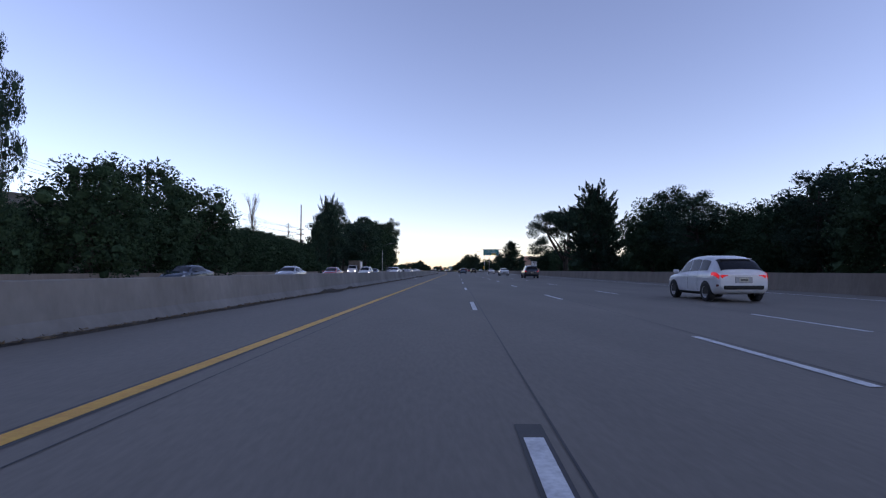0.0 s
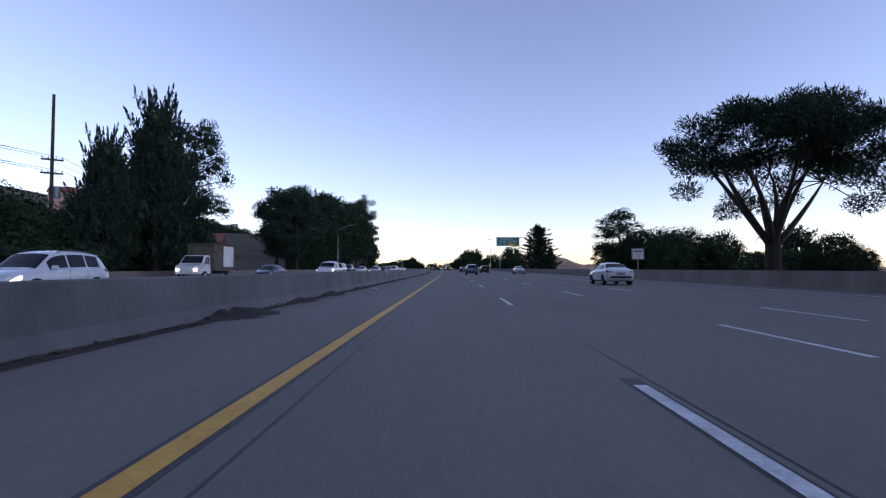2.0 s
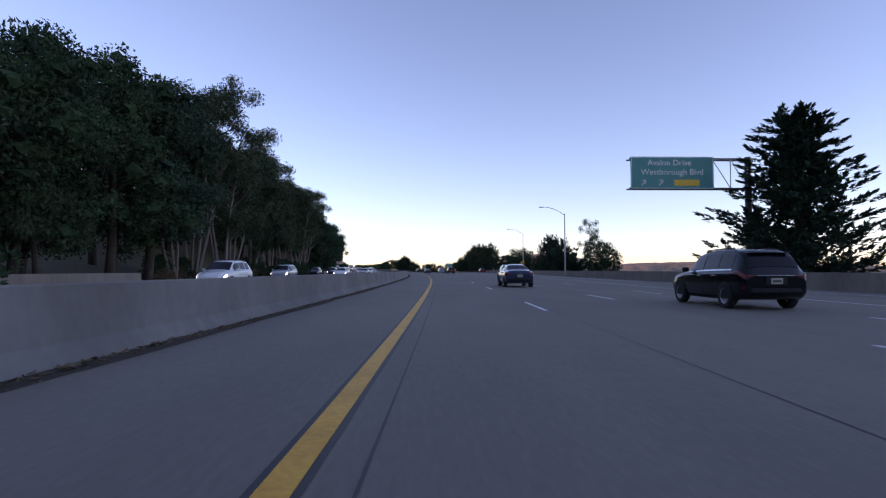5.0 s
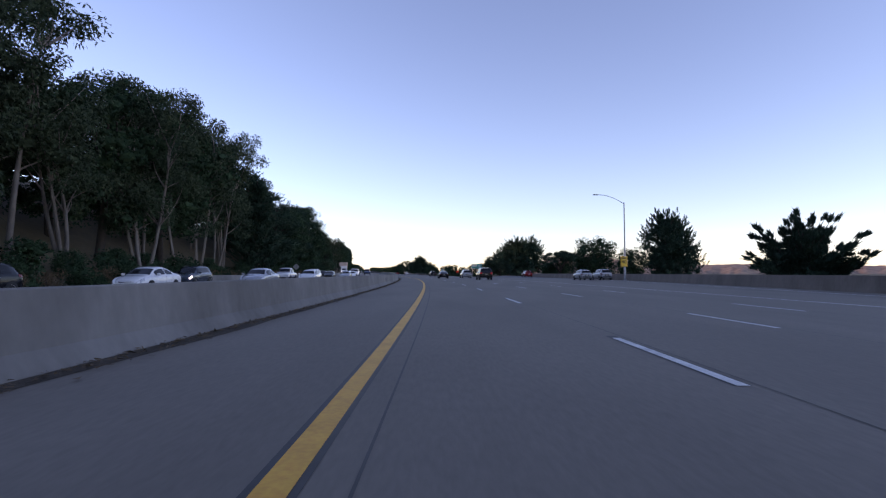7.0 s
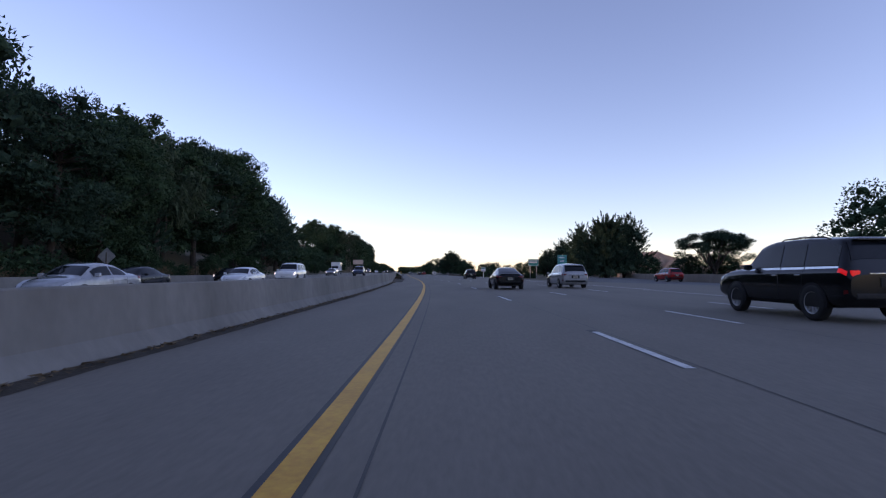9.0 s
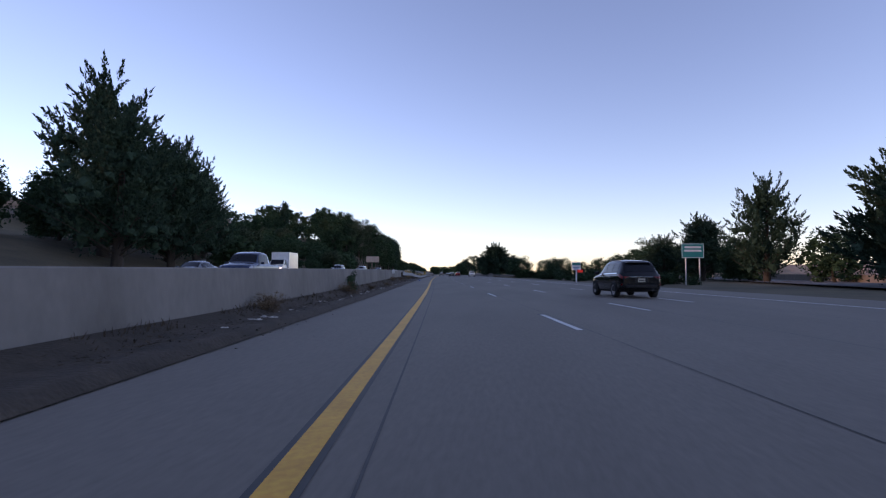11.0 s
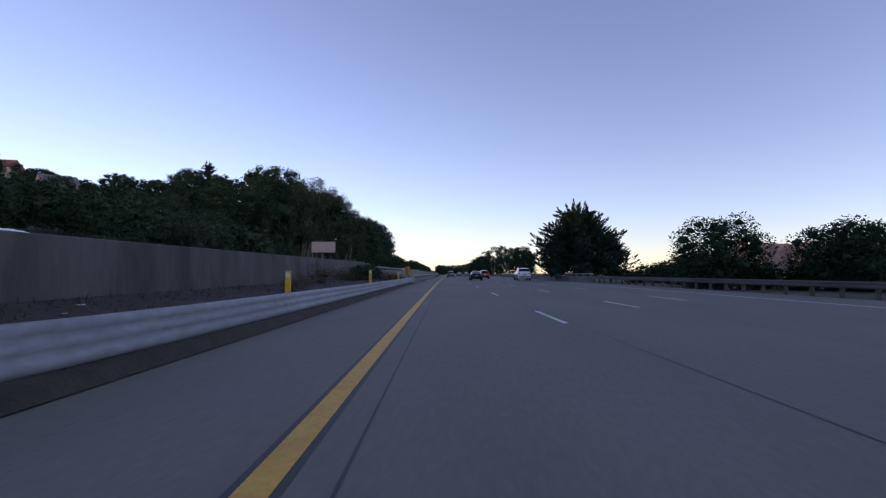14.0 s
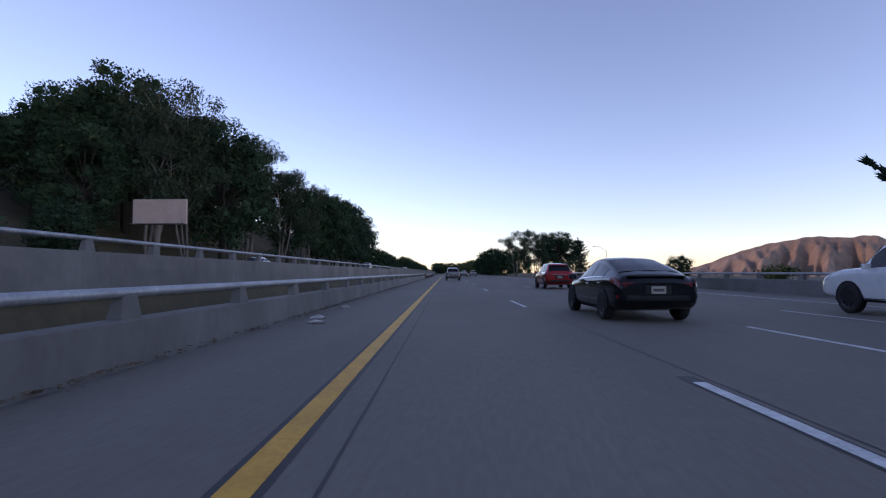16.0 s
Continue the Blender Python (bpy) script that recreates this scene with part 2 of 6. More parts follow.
tagged(ribbon("wall_opposite", S0, 215, 6, lambda s: [(opp_out(s) - 0.5, -0.3), (opp_out(s) - 0.45, 0.85), (opp_out(s) - 0.2, 0.85), (opp_out(s) - 0.1, -0.1)], M_TAN_WALL, closed=True),
       "tan concrete barrier beyond the oncoming lanes", "barrier", kind="structure")

lane_w = table((-300, 3.37), (150, 3.37), (250, 3.72), (300, 3.65), (408, 3.42), (480, 3.58), (520, 3.5))
LANE = 3.66


def stripe(s0, s1, u, w, mat, z=0.005, name="line", parent=None, step=3.0, dz=None):
    return ribbon(name, s0, s1, step, lambda s: [((u(s) if callable(u) else u) - w / 2, z + (dz(s) if dz else 0)), ((u(s) if callable(u) else u) + w / 2, z + (dz(s) if dz else 0))], mat, parent=parent)


road_marks = tagged(new("road_markings"), "worn yellow and white lane markings on the road", "road marking", kind="structure")
stripe(S0, 1200, 0.0, 0.19, M_YELLOW_LINE, 0.007, "edge_line", road_marks)
stripe(S0, 900, 0.0, 0.29, M_TAR, 0.004, "black_border", road_marks)
stripe(S0, 900, 0.40, 0.022, M_TAR, 0.004, "joint", road_marks)
# where every nth dash ends, along the road
DASH_I = (-10, 0, 5, 7, 9, 15, 18, 26, 31, 33, 37, 60)
DASH_S = (-111.0, 32.3, 102.5, 130.7, 160.0, 251.1, 292.0, 408.0, 483.9, 511.9, 570.7, 907.0)
for k in range(3):
    u = lambda q, k=k: lane_w(q) * (k + 1)
    for i in range(-10, 60):
        s = float(np.interp(i, DASH_I, DASH_S)) + (0, 5.2, 9.6)[k]
        d = stripe(s - 3.66, s, u, 0.13, M_WHITE_LINE, 0.007, "dash", road_marks, 3.66)
        if k == 0:
            stripe(s - 3.66, s + 0.3, u, 0.19, M_TAR, 0.004, "dash_border", road_marks, 4.6)
stripe(110, 345, lambda q: 4 * lane_w(q), 0.13, M_WHITE_LINE, 0.007, "edge_line", road_marks)
stripe(S0, 330, lambda s: pave_u(s) - 2.4, 0.15, M_WHITE_LINE, 0.007, "edge_line", road_marks)
stripe(345, 1100, lambda q: 4.15 * lane_w(q), 0.15, M_WHITE_LINE, 0.007, "edge_line", road_marks)
for k in (1, 2, 3):
    stripe(S0, 700, lambda q, k=k: k * lane_w(q) + 0.17, 0.02, M_TAR, 0.004, "joint", road_marks)
for k in (1, 2, 3):
    s = -120 + 3 * k
    while s < 760:
        stripe(s, s + 3.66, lambda q, k=k: wall_u(q) - 3.4 - LANE * k, 0.12, M_WHITE_LINE, 0.007, "dash", road_marks, 3.66, opp_z)
        s += 14.63
stripe(S0, 900, lambda q: wall_u(q) - 3.2, 0.15, M_YELLOW_LINE, 0.007, "edge_line", road_marks, 5, opp_z)
stripe(S0, 900, lambda q: wall_u(q) - 3.4 - 4 * LANE, 0.15, M_WHITE_LINE, 0.007, "edge_line", road_marks, 5, opp_z)


# ---- trees ----
def branch_path(rng, a, b, bend, n=4):
    a, b = np.array(a), np.array(b)
    mid = (a + b) / 2 + np.array([rng.normal() * bend, rng.normal() * bend, abs(rng.normal()) * bend * 0.5])
    ts = np.linspace(0, 1, n + 1)[:, None]
    return (1 - ts) ** 2 * a + 2 * ts * (1 - ts) * mid + ts ** 2 * b


def tube(verts, faces, pts, r0, r1, seg=6):
    """A tapered limb along pts."""
    base = len(verts)
    n = len(pts)
    for i, p in enumerate(pts):
        r = r0 + (r1 - r0) * i / (n - 1)
        d = Vector(pts[min(i + 1, n - 1)] - pts[max(i - 1, 0)]).normalized()
        x = d.orthogonal().normalized()
        y = d.cross(x)
        for k in range(seg):
            an = 2 * math.pi * k / seg
            verts.append(tuple(Vector(p) + (x * math.cos(an) + y * math.sin(an)) * r))
    for i in range(n - 1):
        for k in range(seg):
            a, b = base + i * seg + k, base + i * seg + (k + 1) % seg
            faces.append((a, b, b + seg, a + seg))


ICO = bmesh.new()
bmesh.ops.create_icosphere(ICO, subdivisions=1, radius=1.0)
ICO_V = np.array([v.co[:] for v in ICO.verts])
ICO_F = [[v.index for v in f.verts] for f in ICO.faces]
ICO.free()


def plume_blades(rng, plumes, leaf, width, per_metre):
    """Blades of feathery sprays: each plume is base, direction, length and radius, drawn to a point."""
    out = []
    for b, d, ln, rad in plumes:
        d = d / (np.linalg.norm(d) + 1e-6)
        n = max(6, int(per_metre * ln))
        t = rng.random((n, 1)) ** 0.85
        q = rng.normal(size=(n, 3))
        q -= (q @ d)[:, None] * d
        q /= np.linalg.norm(q, axis=1)[:, None] + 1e-6
        p = b + d * t * ln + q * rad * (1.05 - t) * rng.random((n, 1)) ** 0.6
        way = d + q * 0.5 * (1.1 - t) + rng.normal(size=(n, 3)) * 0.2
        way /= np.linalg.norm(way, axis=1)[:, None] + 1e-6
        side = np.cross(way, rng.normal(size=(n, 3)))
        side /= np.linalg.norm(side, axis=1)[:, None] + 1e-6
        lf = leaf * (0.6 + 0.7 * rng.random((n, 1)))
        wd = width * (0.7 + 0.7 * rng.random((n, 1)))
        out.append(np.stack([p - side * wd, p + side * wd + way * lf * 0.25, p + way * lf], 1).reshape(-1, 3))
    return np.concatenate(out)


def plume_limb(tv, tf, plumes, rng, a, b, bend, n, size, lift=0.5, start=0.3, thick=0.09):
    """A branch that carries feathery sprays from part of its length to a pointed tip."""
    p = branch_path(rng, a, b, bend, 6)
    tube(tv, tf, p, thick, 0.02, 4)
    for i in range(n + 1):
        f = 6 * (start + (1.0 - start) * i / n)
        k = min(5, int(f))
        q = p[k] + (p[k + 1] - p[k]) * (f - k)
        d = p[min(6, k + 1)] - p[max(0, k - 1)]
        d = d / (np.linalg.norm(d) + 1e-6)
        last = i == n
        d = d * (1.0 if last else 0.7) + np.array([0, 0, lift]) + rng.normal(size=3) * (0.15 if last else 0.4) * np.array([1, 1, 0.5])
        k = size * rng.uniform(0.75, 1.25)
        plumes.append((q, d, k * (0.95 if last else 1.0), 0.22 * k))


def crown_mesh(name, rng, clumps, mat, leaf, width, per_clump, spike, droop, core=0.62, plumes=(), per_metre=46, solid=False, broad=1.0):
    """Leaf sprays about clumps: centre, radii, share of the leaves and the way the twigs point.
    spike: how far sprays point outwards; droop: how far they hang."""
    vs, fs, off = [], [], 0
    mid = np.array([cl[0] for cl in clumps], float)
    for cl in clumps:
        c, r = np.array(cl[0], float), np.array(cl[1], float)
        share, lead = (cl[2], np.array(cl[3])) if len(cl) > 2 else (1.0, np.zeros(3))
        near = int((np.linalg.norm((mid - c) / r, axis=1) < 1.25).sum()) - 1
        tip = near < 4 and not solid  # an outlying tuft is leaves alone
        if core > 0 and not tip:
            k = core * (0.55 + 0.75 * rng.random((len(ICO_V), 1)))
            vs.append(c + ICO_V * r * k + rng.normal(size=ICO_V.shape) * r * 0.07)
            fs += [[i + off for i in f] for f in ICO_F]
            off += len(ICO_V)
        n = max(6, int(per_clump * share * (1.5 if tip else 1.0)))
        d = rng.normal(size=(n, 3))
        d /= np.linalg.norm(d, axis=1)[:, None]
        low = 0.1 if tip else 0.4
        rad = low + (1.02 - low) * rng.random((n, 1)) ** 0.6
        p = c + d * r * rad
        size = np.linalg.norm(lead)
        if tip and size > 0.05:  # drawn out into a pointed spray
            ax = lead / size
            q = p - c
            al = (q @ ax)[:, None]
            p = c + (q - al * ax) * np.clip(0.62 - 0.4 * al / r.max(), 0.12, 0.95) + ax * al * 1.5
        way = d * spike + lead + rng.normal(size=(n, 3)) * 0.5 + np.array([0, 0, (0.45 * spike if droop <= 0 else 0) - droop])
        way /= np.linalg.norm(way, axis=1)[:, None] + 1e-6
        side = np.cross(way, rng.normal(size=(n, 3)))
        side /= np.linalg.norm(side, axis=1)[:, None] + 1e-6
        ln = leaf * (0.5 + 0.9 * rng.random((n, 1)))
        wd = width * broad * (0.7 + 0.9 * rng.random((n, 1)))
        vs.append(np.stack([p - side * wd, p + side * wd + way * ln * 0.2, p + way * ln], 1).reshape(-1, 3))
        fs += [[off + 3 * i, off + 3 * i + 1, off + 3 * i + 2] for i in range(n)]
        off += 3 * n
    if plumes:
        bl = plume_blades(rng, plumes, leaf, width, per_metre)
        vs.append(bl)
        fs += [[off + 3 * i, off + 3 * i + 1, off + 3 * i + 2] for i in range(len(bl) // 3)]
    me = bpy.data.meshes.new(name)
    me.from_pydata(np.concatenate(vs).tolist(), [], fs)
    me.materials.append(mat)
    return me


def limb(tv, tf, clumps, rng, a, b, bend, r0, r1, n=3, start=0.45, thick=0.09):
    """A branch clothed from part of its length to a tapering tip."""
    p = branch_path(rng, a, b, bend, 6)
    tube(tv, tf, p, thick, 0.02, 5)
    for i in range(n):
        f = start + (1.0 - start) * i / max(1, n - 1)
        q = p[min(5, int(f * 6))] + (p[min(6, int(f * 6) + 1)] - p[min(5, int(f * 6))]) * (f * 6 - int(f * 6)) if f < 1 else p[6]
        r = r0 + (r1 - r0) * i / max(1, n - 1)
        d = p[6] - p[3]
        d = d / (np.linalg.norm(d) + 1e-6)
        clumps.append((q, (r, r, r * 0.72), (r / r0) ** 1.2, d * (0.6 + 1.6 * i / max(1, n - 1))))


def trunk_mesh(verts, faces, mat):
    me = bpy.data.meshes.new("trunk")
    me.from_pydata(verts, [], faces)
    me.materials.append(mat)
    me.shade_smooth()
    return me


def grow(kind, seed, far=False):
    """Trunk and crown of a tree of unit-free true size; returns (trunk mesh, crown mesh, height)."""
    rng = np.random.default_rng(seed)
    tv, tf, clumps = [], [], []
    bark, leaf = M_BARK, M_LEAF_DARK
    opt = dict(leaf=0.7, width=0.12, per_clump=130, spike=0.6, droop=0.0)
    if kind == "cypress":  # broad Monterey cypress, ragged upswept spires
        H = 14.0
        plumes = []
        tube(tv, tf, branch_path(rng, (0, 0, -0.5), (0.3, 0.2, H * 0.8), 0.3), 0.5, 0.1)
        for i in range(74):
            z = (0.05 + 0.74 * (i + rng.random()) / 74) * H
            rr = (1 - (z / H) ** 2.2) * 5.0 + 0.5
            an = 2.4 * i + rng.uniform(-0.5, 0.5)
            k = rng.uniform(0.5, 1.0) * rr
            e = (math.cos(an) * k, math.sin(an) * k, min(H * (0.80 + 0.16 * rng.random()), z + 0.45 * k + 0.3))
            plume_limb(tv, tf, plumes, rng, (0, 0, z * 0.85), e, 0.35, 8, 1.05 - 0.2 * z / H, 0.45)
            f = rng.uniform(0.4, 0.85)
            w = rng.uniform(0.95, 1.4) * (1 - 0.35 * z / H)
            clumps.append(((e[0] * f, e[1] * f, z * 0.85 + (e[2] - z * 0.85) * f - 0.2), (w, w, w * 0.85), 1.0, (0.0, 0.0, 0.3)))
        for i in range(9):
            an, k = rng.uniform(0, 2 * math.pi), rng.uniform(0.2, 2.2)
            plume_limb(tv, tf, plumes, rng, (0, 0, H * 0.66), (math.cos(an) * k, math.sin(an) * k, H * rng.uniform(0.86, 0.95)), 0.2, 6, 0.95, 0.8, 0.25)
        opt = dict(leaf=0.30, width=0.062, per_clump=130, spike=0.7, droop=-0.15, core=0.5, solid=True, plumes=plumes, broad=1.4)
    elif kind == "fan_cypress":  # low vase of upswept limbs from the ground
        H = 7.0
        for i in range(46):
            an = 2.4 * i + rng.uniform(-0.4, 0.4)
            el = radians(rng.uniform(14, 86))
            ln = rng.uniform(0.72, 1.0) * (4.9 + 1.6 * math.sin(el))
            e = (math.cos(an) * math.cos(el) * ln, math.sin(an) * math.cos(el) * ln, 0.5 + math.sin(el) * ln)
            limb(tv, tf, clumps, rng, (0, 0, 0.1), e, 0.45, 1.05, 0.30, 4, 0.3, 0.11)
        for i in range(8):
            an, k = rng.uniform(0, 2 * math.pi), rng.uniform(0, 2.2)
            clumps.append(((math.cos(an) * k, math.sin(an) * k, rng.uniform(0.6, 3.4)), (1.3, 1.3, 1.0)))
        opt = dict(leaf=0.42, width=0.06, per_clump=190, spike=0.7, droop=-0.15, core=0.45)
    elif kind == "flat_cypress":  # open umbrella crown over a forked trunk
        H = 13.5
        forks = []
        tube(tv, tf, branch_path(rng, (0, 0, -0.5), (0.2, 0.1, 3.0), 0.1), 0.62, 0.5, 8)
        for i in range(9):
            a = 2 * math.pi * i / 9 + rng.uniform(-0.3, 0.3)
            k = rng.uniform(1.8, 6.2)
            e = np.array([math.cos(a) * k, math.sin(a) * k, rng.uniform(7.2, 10.4)])
            tube(tv, tf, branch_path(rng, (0.2, 0.1, 2.6), e, 0.7, 5), 0.26, 0.07, 6)
            forks.append(e)
        for i in range(92):
            a = rng.uniform(0, 2 * math.pi)
            k = 7.2 * math.sqrt(rng.random())
            e = np.array([math.cos(a) * k, math.sin(a) * k, 12.7 - 0.05 * k * k - rng.uniform(0, 1) ** 1.6 * 5.0])
            f = min(forks, key=lambda q: float(np.linalg.norm(q - e)))
            tube(tv, tf, branch_path(rng, f, e, 0.3, 3), 0.06, 0.02, 4)
            clumps.append((e, (1.3, 1.3, 0.75)))
        opt = dict(leaf=0.36, width=0.042, per_clump=330, spike=0.6, droop=-0.1, core=0.78)
    elif kind == "conifer":  # spire with upswept tips
        H = 14.0
        plumes = []
        tube(tv, tf, branch_path(rng, (0, 0, -0.5), (0, 0, H * 0.95), 0.1), 0.34, 0.04)
        for i in range(84):
            z = H * (0.03 + 0.85 * (i + rng.random()) / 84)
            rr = 4.3 * (1 - z / H) ** 0.8 + 0.2
            an = 2.4 * i + rng.uniform(-0.5, 0.5)
            k = rr * rng.uniform(0.55, 1.0)
            e = (math.cos(an) * k, math.sin(an) * k, min(H * 0.95, z + 0.36 * k))
            plume_limb(tv, tf, plumes, rng, (0, 0, z), e, 0.15, 6, 1.0 - 0.4 * z / H, 0.40, 0.2, 0.06)
            if i % 2:
                f, w = rng.uniform(0.15, 0.6), (1.0 - 0.55 * z / H) * rng.uniform(0.9, 1.2)
                clumps.append(((e[0] * f, e[1] * f, z + (e[2] - z) * f), (w, w, w * 0.9), 1.0, (0.0, 0.0, 0.3)))
        for i in range(4):
            an, k = rng.uniform(0, 2 * math.pi), rng.uniform(0.0, 0.8)
            plume_limb(tv, tf, plumes, rng, (0, 0, H * 0.74), (math.cos(an) * k, math.sin(an) * k, H * rng.uniform(0.86, 0.95)), 0.08, 4, 0.8, 0.8, 0.2)
        opt = dict(leaf=0.29, width=0.060, per_clump=120, spike=0.8, droop=-0.2, core=0.5, solid=True, plumes=plumes, broad=1.4)
    elif kind == "big_conifer":  # very broad dome of layered upswept sprays
        H = 11.4
        plumes = []
        tube(tv, tf, branch_path(rng, (0, 0, -0.5), (0, 0, H * 0.9), 0.1), 0.5, 0.06)
        for i in range(130):
            z = H * (0.03 + 0.78 * (i + rng.random()) / 130)
            rr = 7.8 * (1 - (z / H) ** 1.35) + 0.6
            an = 2.4 * i + rng.uniform(-0.5, 0.5)
            k = rr * rng.uniform(0.55, 1.0)
            e = (math.cos(an) * k, math.sin(an) * k, min(H * (0.82 + 0.12 * rng.random()), z + 0.30 * k))
            plume_limb(tv, tf, plumes, rng, (0, 0, z * 0.9), e, 0.3, 9, 1.0 - 0.25 * z / H, 0.34, 0.3, 0.08)
            f, w = rng.uniform(0.3, 0.75), (1.35 - 0.5 * z / H) * rng.uniform(0.85, 1.15)
            clumps.append(((e[0] * f, e[1] * f, z * 0.9 + (e[2] - z * 0.9) * f - 0.15), (w, w, w * 0.8), 1.0, (0.0, 0.0, 0.2)))
        for i in range(9):
            an, k = rng.uniform(0, 2 * math.pi), rng.uniform(0.2, 2.4)
            plume_limb(tv, tf, plumes, rng, (0, 0, H * 0.6), (math.cos(an) * k, math.sin(an) * k, H * rng.uniform(0.84, 0.93)), 0.2, 4, 1.2, 0.8, 0.25)
        opt = dict(leaf=0.31, width=0.064, per_clump=150, spike=0.6, droop=-0.15, core=0.54, solid=True, plumes=plumes, broad=1.4)
    elif kind in ("pine", "thin_pine"):  # ragged pine with tufted plates
        H = 15.0
        tube(tv, tf, branch_path(rng, (0, 0, -0.5), (0.8, 0.3, H * 0.92), 0.7, 6), 0.36, 0.07)
        for i in range(84 if kind == "pine" else 24):
            z = H * rng.uniform(0.24 if kind == "pine" else 0.34, 0.97)
            rr = 1.2 + 3.6 * math.sin(math.pi * min(1, (z / H - 0.2) * 1.25)) ** 0.8
            a = rng.uniform(0, 2 * math.pi)
            k = rr * rng.uniform(0.3, 1.0)
            e = np.array([math.cos(a) * k + 0.5, math.sin(a) * k, z])
            tube(tv, tf, branch_path(rng, (0.45 * z / H, 0.2 * z / H, z - 0.7), e, 0.3, 3), 0.08, 0.025, 4)
            clumps.append((e, (1.3, 1.3, 0.85)))
        opt = dict(leaf=0.28, width=0.042, per_clump=210, spike=0.7, droop=-0.15, core=0.38, solid=True, broad=1.4)
    elif kind == "round":  # dense bushy evergreen
        H = 10.0
        tube(tv, tf, branch_path(rng, (0, 0, -0.5), (0.2, 0, H * 0.6), 0.3), 0.3, 0.1)
        leaf = M_LEAF_GREEN
        for i in range(62):
            inner = i >= 50
            b = math.acos(1 - 1.9 * ((i + 0.5) / 50 if not inner else rng.random()))
            a = 2.4 * i + rng.uniform(-0.3, 0.3)
            k = rng.uniform(0.35, 0.6) if inner else rng.uniform(0.80, 1.0) * (1 + 0.10 * math.sin(2 * a + 3 * b + seed))
            e = np.array([math.cos(a) * math.sin(b) * 3.7 * k, math.sin(a) * math.sin(b) * 3.7 * k, 4.6 + math.cos(b) * 4.5 * k])
            tube(tv, tf, branch_path(rng, (0, 0, 2.5 + 0.3 * e[2]), e, 0.3, 2), 0.06, 0.02, 4)
            w = rng.uniform(1.05, 1.45)
            clumps.append((e, (w, w, w * 0.85)))
        opt = dict(leaf=0.23, width=0.06, per_clump=240, spike=0.4, droop=0.0, core=0.37, solid=True, broad=1.2)
    elif kind == "big_round":  # tall, many-headed evergreen
        H = 20.0
        leaf = M_LEAF_GREEN
        tube(tv, tf, branch_path(rng, (0, 0, -0.5), (0.4, 0.2, H * 0.7), 0.5), 0.45, 0.12)
        for i in range(96):
            a, b = rng.uniform(0, 2 * math.pi), math.acos(rng.uniform(-0.95, 1))
            k = rng.uniform(0.62, 1.0) * (1 + 0.16 * math.sin(3 * a + 5 * b + seed))
            e = np.array([math.cos(a) * math.sin(b) * 6.4 * k, math.sin(a) * math.sin(b) * 6.4 * k, 10.4 + math.cos(b) * 8.4 * k])
            if i % 3 == 0:
                tube(tv, tf, branch_path(rng, (0, 0, 4 + 0.3 * e[2]), e, 0.5, 3), 0.10, 0.03, 4)
            w = rng.uniform(1.2, 1.9)
            clumps.append((e, (w, w, w * 0.75)))
        opt = dict(leaf=0.27, width=0.068, per_clump=210, spike=0.4, droop=0.1, core=0.42, solid=True, broad=1.4)
    elif kind in ("eucalyptus", "eucalyptus_tall"):  # pale forked trunks, open hanging crown
        H = 17.0
        bark, leaf = M_BARK_PALE, M_LEAF_OLIVE
        n = 3 if kind == "eucalyptus" else 2
        for j in range(n):
            a = rng.uniform(0, 2 * math.pi)
            top = np.array([math.cos(a) * 2.2, math.sin(a) * 2.2, H * rng.uniform(0.62, 0.8)])
            p = branch_path(rng, (0.25 * math.cos(a), 0.25 * math.sin(a), -0.5), top, 0.8, 7)
            tube(tv, tf, p, 0.19, 0.06, 6)
            for i in range(11):
                q = p[int(rng.integers(3, 8))]
                b = rng.uniform(0, 2 * math.pi)
                e = q + np.array([math.cos(b) * rng.uniform(1, 3.2), math.sin(b) * rng.uniform(1, 3.2), rng.uniform(0.6, 4.4)])
                e[2] = min(e[2], H * 0.96)
                tube(tv, tf, branch_path(rng, q, e, 0.4, 4), 0.08, 0.02, 4)
                clumps.append((e, (1.45, 1.45, 1.05)))
                clumps.append((e + rng.normal(size=3) * np.array([1.0, 1.0, 0.7]), (1.05, 1.05, 0.85)))
        opt = dict(leaf=0.29, width=0.046, per_clump=260, spike=0.25, droop=0.4, core=0.3)
    elif kind == "willow":
        H = 11.0
        leaf = M_LEAF_OLIVE
        tube(tv, tf, branch_path(rng, (0, 0, -0.5), (0.4, 0.3, H * 0.7), 0.08), 0.32, 0.14)
        for i in range(34):
            a = rng.uniform(0, 2 * math.pi)
            k = rng.uniform(0.5, 4.2)
            e = np.array([math.cos(a) * k, math.sin(a) * k, H - 1.2 - 0.16 * k * k - rng.uniform(0, 3.2)])
            tube(tv, tf, branch_path(rng, (0.3, 0.2, H * 0.55), e, 0.6, 4), 0.06, 0.02, 4)
            clumps.append((e, (0.9, 0.9, 1.5)))
        opt = dict(leaf=0.6, width=0.055, per_clump=260, spike=0.2, droop=0.9, core=0.5)
    elif kind == "bush":
        H = 3.2
        leaf = M_LEAF_GREEN
        for i in range(14):
            a, k = rng.uniform(0, 2 * math.pi), rng.uniform(0, 1.6)
            e = np.array([math.cos(a) * k, math.sin(a) * k, rng.uniform(0.5, 2.5) * (1.1 - 0.25 * k)])
            tube(tv, tf, branch_path(rng, (0, 0, -0.3), e, 0.15, 2), 0.04, 0.015, 4)
            clumps.append((e, (0.85, 0.85, 0.7)))
        opt = dict(leaf=0.24, width=0.055, per_clump=100, spike=0.5, droop=0.0, core=0.42, solid=True, broad=1.4)
    elif kind == "dry_bush":
        H = 2.0
        leaf = M_LEAF_DRY
